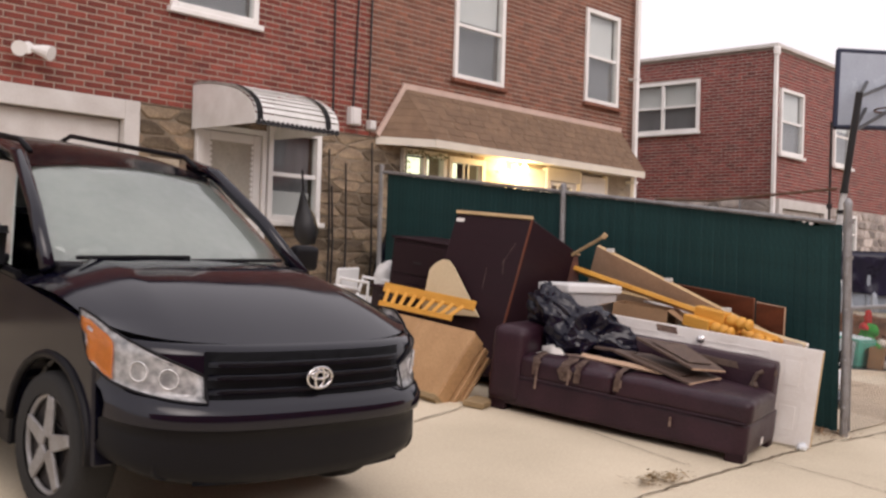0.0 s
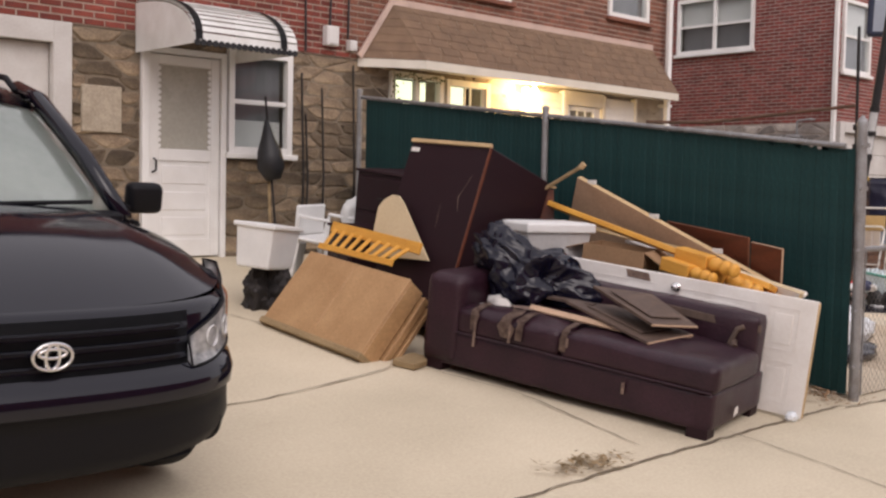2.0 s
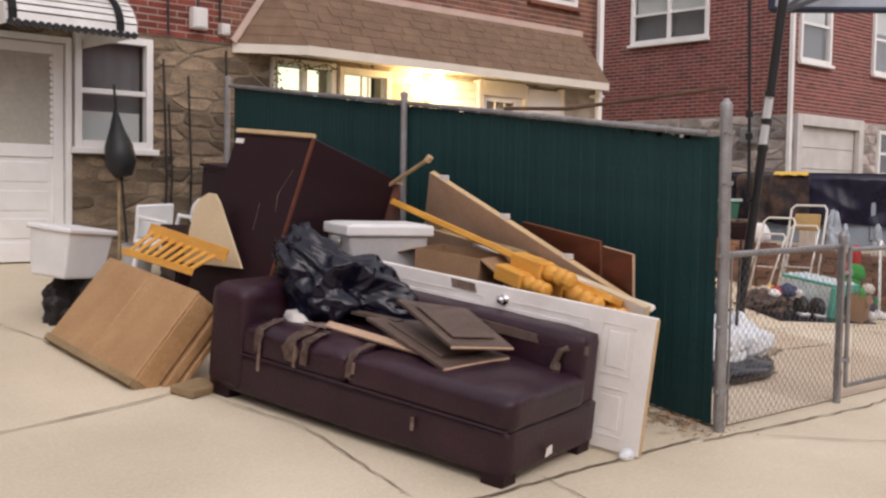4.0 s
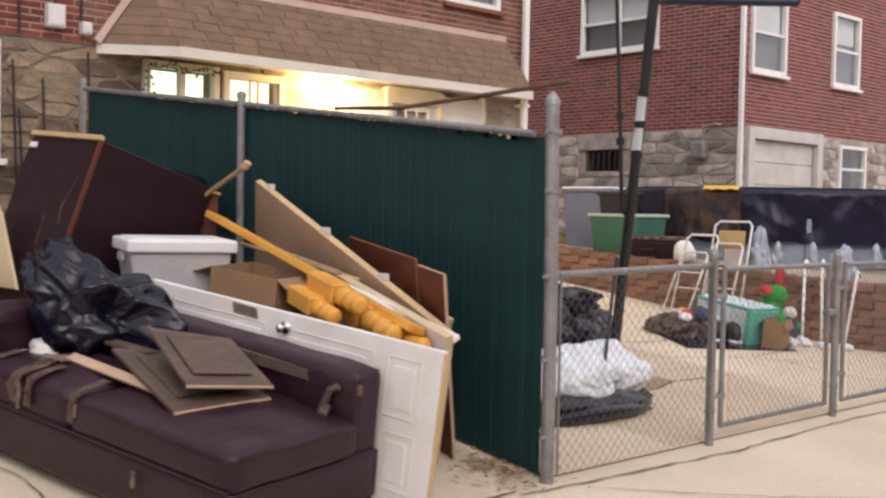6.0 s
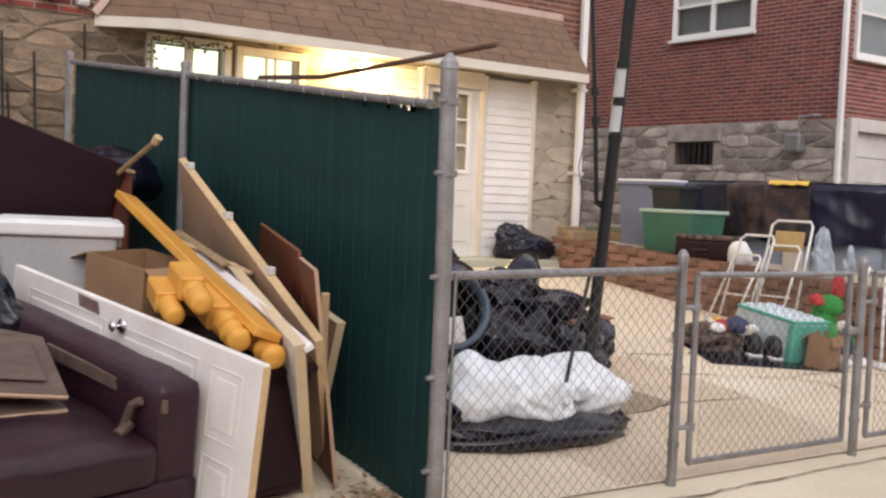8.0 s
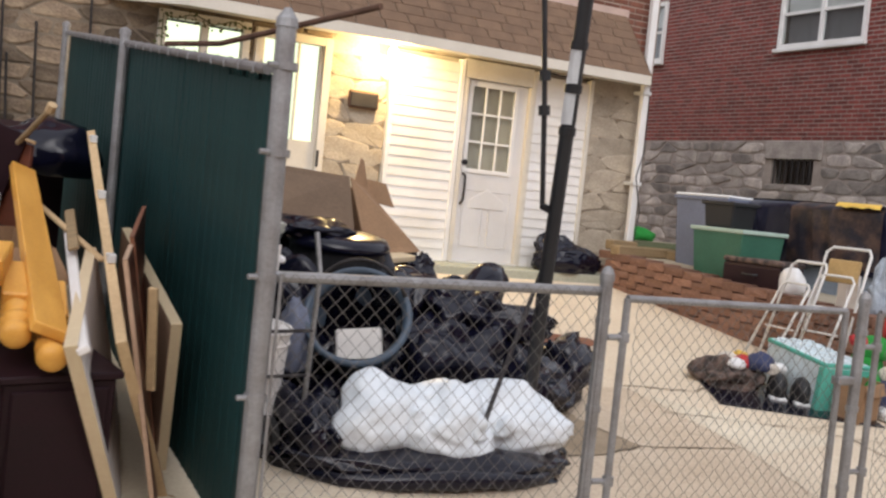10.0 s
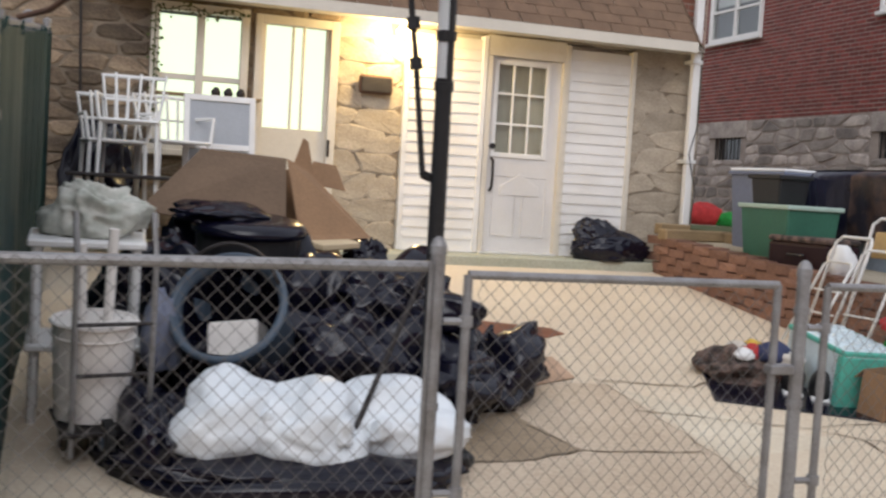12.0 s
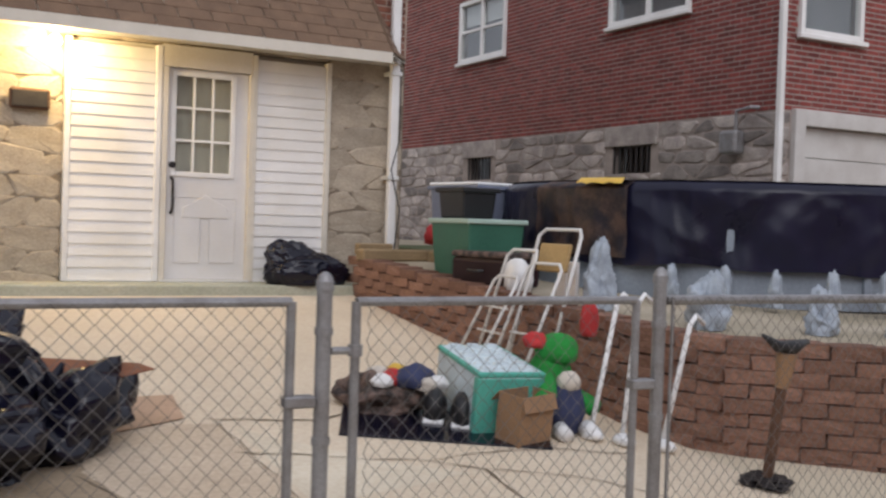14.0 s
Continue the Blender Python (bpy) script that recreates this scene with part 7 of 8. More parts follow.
# ---- portable basketball stand ----
def basketball():
    base = Vector((1.85, 1.08, ground_z(0, 1.08)))
    d = Vector((-0.058, -0.155, 1.0))
    top = thing("basketball_stand", "black and white basketball pole with a blue backboard", "basketball stand", Matrix.Translation(base))
    M_BLUEFRAME = material("blue_black_frame", (0.012, 0.018, 0.045), 0.4, vary=0.08, scale=5, fine=50, bump=0.03)
    M_BOARD = material("clouded_backboard", (0.34, 0.38, 0.44), 0.25, vary=0.05, scale=3, fine=40, bump=0.02)
    for a, b in ((0.0, 1.72), (1.72, 3.15)):
        part("pole", tube([d * a, d * b], 0.037, 14), M_BLACK, top, "black pole section")
    # white label wrapped round the alley side of the pole
    for lo, hi in ((1.75, 1.91), (1.95, 2.12)):
        bm = bmesh.new()
        turn = [radians(150 + 14 * k) for k in range(9)]
        rows = [[bm.verts.new(d * q + Vector((0.0395 * math.cos(w), 0.0395 * math.sin(w), 0))) for w in turn] for q in (lo, hi)]
        for k in range(8):
            bm.faces.new((rows[0][k], rows[0][k + 1], rows[1][k + 1], rows[1][k]))
        bmesh.ops.solidify(bm, geom=bm.faces[:], thickness=0.002)
        part("pole_label", bm, M_WHITE, top, "white label on the pole", True)
    for a in (1.72, 1.93, 2.14):
        part("collar", tube([d * (a - 0.02), d * (a + 0.02)], 0.044, 14), M_BLACK, top)
    bl, br = Vector((2.29, 1.10, 3.02)) - base, Vector((3.42, 0.59, 3.10)) - base
    u = (br - bl)
    up = Vector((0.1, 0.02, 0.86))
    part("backboard", plate(bl, br, br + up, bl + up, 0.02), M_BOARD, top, "clouded clear backboard")
    loop = [bl, br, br + up, bl + up]
    for a, b in zip(loop, loop[1:] + loop[:1]):
        part("backboard_frame", tube([a, b], 0.03, 8), M_BLUEFRAME, top, "dark blue backboard frame")
    c = bl + u * 0.5 + up * 0.2
    for s in (0.35, 0.65):
        part("arm", tube([d * 2.75, bl + u * s + up * 0.25], 0.02, 8), M_BLACK, top)
        part("arm", tube([d * 3.1, bl + u * s + up * 0.6], 0.02, 8), M_BLACK, top)
    out = Vector((-0.41, -0.91, 0)) * 0.25
    ring = [c + out + Vector((math.cos(k * math.pi / 10) * 0.22, math.sin(k * math.pi / 10) * 0.22, 0)) for k in range(20)]
    part("hoop", tube(ring, 0.01, 6, closed=True), M_RUST, top, "rusty hoop")
    p = Vector((1.70, 0.89, 1.46)) - base
    part("adjuster_rod", tube([p, p + Vector((-0.07, -0.03, 0.5)), p + Vector((-0.24, -0.10, 1.5))], 0.014, 8), M_BLACK, top)
    for q in (0.45, 0.62):
        part("rod_clamp", tube([p + Vector((-0.14 * q, -0.06 * q, q)), p + Vector((-0.14 * q - 0.007, -0.06 * q, q + 0.05))], 0.03, 8), M_BLACK, top)
    part("rod_foot", tube([p, p + Vector((0.09, 0.02, -0.03))], 0.02, 8), M_BLACK, top)
    part("base_plate", box(-0.2, 0.2, -0.16, 0.3, 0.0, 0.07, 0.02), M_BLACK, top)
    r0 = Vector((1.33, 0.74, 0.13)) - base
    part("brace", tube([r0, Vector((1.82, 1.02, 1.12)) - base], 0.012, 8), M_IRON, top, "thin dark brace rod")
    for k in range(2):
        bm = tube([r0, r0 + Vector((0.05 + 0.05 * k, -0.03, -0.03)), r0 + Vector((0.09 + 0.03 * k, -0.05, -0.10 + 0.03 * k))], 0.016, 6)
        part("ribbon", bm, M_PLUSHR, top, "red ribbon tied to the brace")


basketball()
solo("rusty_rod", tube([(-0.03, 1.90, 2.09), (0.12, 1.42, 2.075), (0.47, 0.31, 2.19)], 0.014, 7), M_RUST, "rusty rod lying across the fence top", "rod")


# ---- rubbish behind the chain-link fence ----
def yard_rubbish():
    def at(x, y, yaw=0, lift=0.0):
        return on_ground(x, y, yaw, lift + 0.012)
    for k, (x, y, s, yaw) in enumerate(((0.92, 1.0, (0.25, 0.22, 0.23), 10), (1.27, 0.95, (0.31, 0.25, 0.22), 20), (1.64, 0.98, (0.29, 0.22, 0.21), -10))):
        sack = solo("white_bag", bag(s, 60 + k, (((0.9 * (k - 1), -0.5, -0.1), 0.22, 0.75),), 5, 0.09, 0.22), M_WHITEBAG, "bulging white rubbish bag on a black liner", "bin bag", at(x, y, yaw, 0.09), True, group="white rubbish bags")
        knot = bag((0.045, 0.035, 0.05), 66 + k, (((0.2, -0.2, 1), 0.9, 0.4),), 3, 0.3)
        knot.transform(Matrix.Translation((0.10 - 0.08 * k, -s[1] * 0.95, s[2] * 0.55)))
        part("knot", knot, M_WHITEBAG, sack, smooth=True)
    liner = solo("black_liner", bag((0.64, 0.31, 0.11), 71, (((-1, 0.2, 0.4), 0.25, 0.7), ((0.9, -0.5, 0), 0.15, 0.7)), 5, 0.18, 0.3), M_BAG, "flattened black liner under the white bags", "bin bag", at(1.22, 0.92, -3), True)
    hem = [(0.68 * math.cos(q) + 0.02 * math.sin(5 * q), 0.33 * math.sin(q), 0.045 + 0.02 * math.sin(3 * q)) for q in [math.pi + k * math.pi / 14 for k in range(15)]]
    part("rolled_edge", tube(hem, [0.02 + 0.022 * math.sin(k * math.pi / 14) + 0.008 * (k % 2) for k in range(15)], 9), M_BAG, liner, "rolled black plastic edge", True)
    solo("black_liner", bag((0.19, 0.36, 0.20), 72, (), 5, 0.2), M_BAG, "slumped black liner beside the white bags", "bin bag", at(0.60, 1.12, 20), True)
    # open dark bin tipped towards the alley
    c = Vector((0.94, 1.34, 0.80))
    ax = Vector((-0.38, -0.74, 0.48)).normalized()
    m = Matrix.Translation(c) @ ax.to_track_quat("Z", "Y").to_matrix().to_4x4()
    can = thing("rubbish_bin", "dark blue round rubbish bin tipped open", "rubbish bin", m)
    bm = bmesh.new()
    prof = [(0.0, -0.60), (0.195, -0.60), (0.205, -0.58), (0.25, -0.04), (0.275, -0.03), (0.275, 0.0), (0.245, 0.0), (0.235, -0.05), (0.19, -0.57), (0.0, -0.57)]
    rings = [[bm.verts.new((r * math.cos(k * math.pi / 18), r * math.sin(k * math.pi / 18), z)) for k in range(36)] for r, z in prof[1:-1]]
    for a, b in zip(rings, rings[1:]):
        for k in range(36):
            bm.faces.new((a[k], a[(k + 1) % 36], b[(k + 1) % 36], b[k]))
    bm.faces.new(rings[0])
    bm.faces.new(rings[-1][::-1])
    part("bin_body", bm, M_BLUEBIN, can, smooth=True)
    # black lining added so that the bin's dark inside comes from its colour
    lining = bmesh.new()
    hoops = [[lining.verts.new(((r + 0.006 * math.sin(5 * a)) * math.cos(a), (r + 0.006 * math.sin(5 * a)) * math.sin(a), z)) for a in [k * math.pi / 18 for k in range(36)]] for r, z in ((0.228, -0.045), (0.215, -0.25), (0.178, -0.55))]
    for a, b in zip(hoops, hoops[1:]):
        for k in range(36):
            lining.faces.new((a[k], a[(k + 1) % 36], b[(k + 1) % 36], b[k]))
    lining.faces.new(hoops[-1])
    part("liner", lining, M_BAG, can, "black inner lining added to darken the bin's inside", True)
    part("rim", tube([(0.265 * math.cos(k * math.pi / 18), 0.262 * math.sin(k * math.pi / 18), -0.005) for k in range(36)], 0.02, 8, closed=True), M_BLUEBIN, can, smooth=True)
    part("handle", tube([(0.25 * math.cos(a), 0.25 * math.sin(a) + 0.02, 0.03 + 0.08 * math.sin(a)) for a in [0.35 + k * 2.44 / 10 for k in range(11)]], 0.011, 6), M_IRON, can, "bent wire handle", True)
    part("crumpled_box", box(-0.12, 0.12, -0.22, -0.05, -0.24, -0.07, 0.01, m=Matrix.Rotation(0.2, 4, "X") @ Matrix.Rotation(0.15, 4, "Z")), M_PAPER, can, "crushed white carton inside")
    for k in range(5):
        a = math.pi * (0.3 + 0.1 * k)
        part("rib", tube([(0.206 * math.cos(a * 2), 0.206 * math.sin(a * 2), -0.56), (0.25 * math.cos(a * 2), 0.25 * math.sin(a * 2), -0.06)], 0.008, 5), M_BLUEBIN, can)
    solo("bin_support", bag((0.28, 0.30, 0.28), 77, (), 5, 0.2), M_BAG, "full black bag propping up the bin", "bin bag", at(0.98, 1.62), True)
    # black bags in a heap
    for k, (x, y, s, z) in enumerate(((1.62, 1.72, (0.32, 0.30, 0.34), 0), (2.05, 1.70, (0.33, 0.30, 0.27), 0), (2.48, 1.98, (0.28, 0.26, 0.20), 0), (1.45, 2.25, (0.36, 0.34, 0.46), 0),
                                      (1.9, 2.25, (0.36, 0.34, 0.40), 0), (1.85, 1.9, (0.26, 0.24, 0.2), 0.42), (0.75, 2.1, (0.36, 0.34, 0.48), 0), (1.0, 2.75, (0.4, 0.36, 0.5), 0), (1.55, 2.95, (0.34, 0.26, 0.36), 0))):
        tuft = random.Random(k + 3)
        count = 11 if 2.3 < x else (0 if k > 6 else 3)
        spikes = [((tuft.uniform(-1, 1), tuft.uniform(-1, 1), tuft.uniform(-0.1, 1)), tuft.uniform(0.3, 0.75), tuft.uniform(0.80, 0.92)) for _ in range(count)]
        solo("bin_bag", bag(s, 80 + k * 1.7, spikes, 5, 0.26), M_BAG, "knotted shiny black bin bag in a heap", "bin bag", at(x, y, k * 40, z), True, group="black bag heap")
    rng = random.Random(9)
    for k in range(16):
        x, y = 2.44 + rng.uniform(-0.25, 0.3), 1.98 + rng.uniform(-0.2, 0.2)
        a, l = rng.uniform(0, 6.28), rng.uniform(0.08, 0.22)
        b = Vector((x, y, ground_z(x, y) + 0.22))
        t = b + Vector((math.cos(a) * l * 0.6, math.sin(a) * l * 0.6, l))
        mid = b.lerp(t, 0.55) + Vector((0.02 * math.sin(k), 0.02 * math.cos(k), 0.02))
        solo("bag_tail", tube([b - Vector((0, 0, 0.06)), b, mid, t], [0.08, 0.065, 0.035, 0.012], 5), M_BAG, "torn pointed tail of a black bag", "bag scrap", group="torn bag tails")
    # lidded black tub
    tub = thing("black_tub", "black round tub with a glossy lid", "tub", at(1.16, 2.36))
    part("tub_body", tube([(0, 0, 0), (0, 0, 0.82)], [0.24, 0.29], 28), M_BLACK, tub)
    part("lid", tube([(0, 0, 0.82), (0, 0, 0.85), (0, 0, 0.885), (0, 0, 0.90)], [0.31, 0.315, 0.29, 0.22], 28), M_BAG, tub, "glossy black lid", True)
    solo("plastic_sheet", crumple((0.24, 0.2, 0.06), 93, 4, 0.6), M_BAG, "black plastic sheet over the tub", "sheet", at(1.0, 2.3, 0, 0.88), True)
    # broken cardboard
    box_top = thing("broken_carton", "large flattened brown cardboard carton", "cardboard", at(1.3, 2.85))
    o = box_top.matrix_basis.inverted()

    def w(*p):
        return o @ Vector(p)
    part("panel", plate(w(0.58, 2.55, 1.18), w(1.42, 2.60, 1.05), w(1.46, 2.94, 1.52), w(0.95, 2.95, 1.55), 0.008), M_CARDDARK, box_top)
    part("panel", plate(w(1.46, 2.92, 1.52), w(1.52, 2.66, 1.02), w(2.0, 2.86, 1.06), w(1.62, 3.05, 1.46), 0.008), M_CARD, box_top, "paler outer cardboard face")
    part("flap", plate(w(1.50, 2.96, 1.46), w(1.66, 3.08, 1.44), w(1.62, 3.1, 1.64), w(1.58, 3.06, 1.66), 0.008), M_CARD, box_top)
    part("flap", plate(w(1.62, 3.05, 1.38), w(1.88, 3.1, 1.34), w(1.82, 3.14, 1.50), w(1.66, 3.1, 1.52), 0.008), M_CARD, box_top)
    part("inner_panel", plate(w(0.7, 3.1, 0.9), w(1.9, 3.15, 0.9), w(1.62, 3.12, 1.45), w(0.95, 3.1, 1.5), 0.008), M_CARD, box_top)
    solo("book", box(-0.15, 0.15, -0.1, 0.1, 0, 0.04, 0.006), M_CREAMBOARD, "pale thick book on the bags", "book", at(1.72, 2.72, 30, 0.68))
    solo("bin_bag", bag((0.15, 0.14, 0.16), 97, (), 5, 0.3), M_BAG, "small shiny black bag behind the cardboard", "bin bag", at(1.98, 2.9, 0, 0.46), True)
    solo("bin_bag", bag((0.26, 0.26, 0.32), 98, (), 5, 0.22), M_BAG, "full black bag under a smaller one", "bin bag", at(2.02, 2.88), True)
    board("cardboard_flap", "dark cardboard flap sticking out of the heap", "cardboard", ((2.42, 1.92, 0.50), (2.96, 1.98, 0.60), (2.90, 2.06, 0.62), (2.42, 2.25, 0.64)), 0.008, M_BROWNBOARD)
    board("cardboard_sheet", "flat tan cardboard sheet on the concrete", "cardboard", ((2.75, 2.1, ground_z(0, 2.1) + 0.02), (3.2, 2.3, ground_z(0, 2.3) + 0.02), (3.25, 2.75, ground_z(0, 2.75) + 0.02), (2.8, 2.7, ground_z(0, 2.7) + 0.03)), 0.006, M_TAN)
    # folding cart with a white bucket
    cart = thing("shopping_cart", "folding two-wheeled cart with dark wheels", "cart", at(0.42, 1.20, 10))
    for x in (-0.16, 0.16):
        part("upright", tube([(x, -0.12, 0.05), (x, -0.10, 0.9), (x, -0.02, 1.08)], 0.013, 8), M_GALV, cart)
        wheel = part("wheel", tube([(x + 0.13, -0.1, 0.10), (x + 0.17, -0.1, 0.10)], 0.10, 18), M_RUBBER, cart, "small black wheel")
        part("hub", tube([(x + 0.12, -0.1, 0.10), (x + 0.18, -0.1, 0.10)], 0.035, 12), M_BLUEBIN, wheel)
        part("leg", tube([(x, 0.15, 0.0), (x, 0.15, 0.32)], 0.011, 6), M_GALV, cart)
    part("shelf", box(-0.2, 0.2, -0.14, 0.22, 0.14, 0.16, 0.004), M_IRON, cart)
    for z in (0.4, 0.62):
        part("crossbar", tube([(-0.16, -0.11, z), (0.16, -0.11, z)], 0.009, 6), M_IRON, cart)
    pail = thing("bucket", "grimy white paint bucket on the cart", "bucket", at(0.36, 1.26, 0, 0.17))
    part("body", tube([(0, 0, 0), (0, 0, 0.42)], [0.155, 0.175], 26), M_OLDWHITE, pail, smooth=False)
    part("rim", tube([(0.178 * math.cos(k * math.pi / 14), 0.178 * math.sin(k * math.pi / 14), 0.42) for k in range(28)], 0.011, 6, closed=True), M_OLDWHITE, pail)
    part("band", tube([(0.174 * math.cos(k * math.pi / 14), 0.174 * math.sin(k * math.pi / 14), 0.36) for k in range(28)], 0.007, 6, closed=True), M_OLDWHITE, pail)
    for dx, l in ((-0.05, 0.55), (0.05, 0.62)):
        part("stick", tube([(dx, 0, 0.2), (dx * 1.3, 0.02, 0.2 + l)], 0.022, 8), M_OLDWHITE, pail, "white stick standing in the bucket")
    shelf = thing("plastic_shelf", "white plastic shelf frame behind the cart", "shelf", at(0.32, 1.75))
    for x in (-0.22, 0.22):
        for y in (-0.12, 0.12):
            part("post", tube([(x, y, 0), (x, y, 0.86)], 0.02, 8), M_WHITEPL, shelf)
    for z in (0.35, 0.84):
        part("board", box(-0.26, 0.26, -0.16, 0.16, z, z + 0.035, 0.008), M_WHITEPL, shelf)
    solo("plastic_sheeting", bag((0.18, 0.16, 0.135), 103, (((-0.3, -0.3, 1), 0.4, 0.6), ((0.9, -0.4, 0.3), 0.5, 0.7), ((-0.9, -0.2, -0.2), 0.4, 0.7)), 5, 0.34), M_SHEETING, "shredded white plastic sheeting piled on the shelf", "plastic sheet", at(0.35, 1.72, 0, 0.876), True)
    solo("blue_bag", crumple((0.09, 0.08, 0.22), 105, 4, 0.4), M_GREYBLUE, "crumpled blue bag beside the bin", "plastic bag", at(0.66, 1.5, 0, 0.3), True)


yard_rubbish()


# ---- white chairs, screens and bag on the patio ----
def patio_things():
    z = 0.775
    for k, (x, y, lift, yaw) in enumerate(((0.50, 5.35, 0.42, 8), (0.62, 5.25, 0.58, -6), (0.98, 5.45, 0.45, 20))):
        ch = thing("patio_chair", "white slatted plastic chair stacked on the patio", "chair", Matrix.Translation((x, y, z + lift)) @ Matrix.Rotation(radians(yaw), 4, "Z"), group="stacked patio chairs")
        part("seat", box(-0.23, 0.23, -0.22, 0.22, 0.40, 0.43, 0.012), M_WHITEPL, ch)
        for i in range(6):
            u = -0.2 + 0.08 * i
            part("back_slat", tube([(u, 0.21, 0.43), (u * 1.25, 0.30, 0.80 + 0.02 * (i % 2))], 0.012, 6), M_WHITEPL, ch)
        part("back_rail", tube([(-0.26, 0.30, 0.79), (0.26, 0.30, 0.79)], 0.016, 7), M_WHITEPL, ch)
        part("back_rail", tube([(-0.24, 0.26, 0.60), (0.24, 0.26, 0.60)], 0.012, 7), M_WHITEPL, ch)
        for sx in (-0.21, 0.21):
            part("leg", tube([(sx, -0.19, 0.4), (sx * 1.1, -0.22, -0.42)], 0.016, 7), M_WHITEPL, ch)
            part("leg", tube([(sx, 0.19, 0.4), (sx * 1.1, 0.22, -0.42)], 0.016, 7), M_WHITEPL, ch)
            part("arm", tube([(sx * 1.15, 0.24, 0.62), (sx * 1.2, -0.18, 0.62), (sx * 1.05, -0.2, 0.42)], 0.015, 7), M_WHITEPL, ch)
    solo("covered_grill", bag((0.33, 0.17, 0.52), 107, (), 5, 0.14, 0.2, 0.95), M_BAG, "black cover over a bulky grill behind the chairs", "grill", Matrix.Translation((0.42, 5.98, z)), True)
    tb = thing("patio_table", "white rimmed table under the stacked chairs", "table", Matrix.Translation((0.75, 5.3, z)))
    part("table_top", box(-0.6, 0.5, -0.35, 0.35, 0.55, 0.58, 0.01), M_IRON, tb, "dark glass table top")
    for x in (-0.52, 0.42):
        for y in (-0.3, 0.3):
            part("leg", tube([(x, y, 0), (x, y, 0.55)], 0.02, 8), M_WHITEPL, tb)
    sc = thing("window_screen", "white-framed window sash leaning on the patio", "window sash", Matrix.Translation((1.36, 5.55, z + 0.45)) @ Matrix.Rotation(radians(-10), 4, "X"))
    W, H = 0.60, 0.85
    for a, b, c, d in ((-W / 2, -W / 2 + 0.05, 0, H), (W / 2 - 0.05, W / 2, 0, H), (-W / 2 + 0.05, W / 2 - 0.05, 0, 0.05), (-W / 2 + 0.05, W / 2 - 0.05, H - 0.05, H), (-W / 2 + 0.05, W / 2 - 0.05, H * 0.45, H * 0.45 + 0.05)):
        part("frame_bar", box(a, b, -0.02, 0.02, c, d, 0.004), M_WHITE, sc)
    for c, d in ((0.05, H * 0.45), (H * 0.45 + 0.05, H - 0.05)):
        part("pane", box(-W / 2 + 0.05, W / 2 - 0.05, -0.004, 0.004, c, d), M_SCREEN, sc, "grey screen mesh")
    stand = thing("planter_box", "low dark planter box under the sash", "planter", Matrix.Translation((1.36, 5.52, z)))
    part("box", box(-0.35, 0.35, -0.15, 0.15, 0, 0.44, 0.01), M_IRON, stand)
    ledge = thing("shelf_board", "narrow shelf board with small ornaments at the window", "shelf", Matrix.Translation((1.35, WALL - 0.14, 2.07)))
    part("board", box(-0.5, 0.42, -0.07, 0.10, 0, 0.025, 0.004), M_TIMBER, ledge)
    for k in range(3):
        part("ornament", tube([(0.02 + 0.11 * k, 0, 0.025), (0.02 + 0.11 * k, 0, 0.06), (0.03 + 0.11 * k, 0.0, 0.10)], [0.035, 0.045, 0.02], 10), M_IRON, ledge, "small dark ornament", True)
    solo("bin_bag", bag((0.36, 0.24, 0.20), 111, (((-0.35, 0.1, 0.85), 0.55, 0.72), ((0.95, 0, 0.05), 0.30, 0.3)), 6, 0.13, 0.06), M_BAG, "black bin bag by the nine-pane door", "bin bag", Matrix.Translation((5.26, 6.0, z)), True)
    pl = thing("potted_plant", "small dark ornament pot by the downspout", "pot", Matrix.Translation((6.0, 5.95, z)))
    part("pot", tube([(0, 0, 0), (0, 0, 0.14)], [0.05, 0.07], 12), M_PLUSHR, pl)
    part("stems", tube([(0, 0, 0.14), (0.03, 0, 0.25), (0.08, 0.02, 0.3)], 0.02, 6), M_IRON, pl)


patio_things()


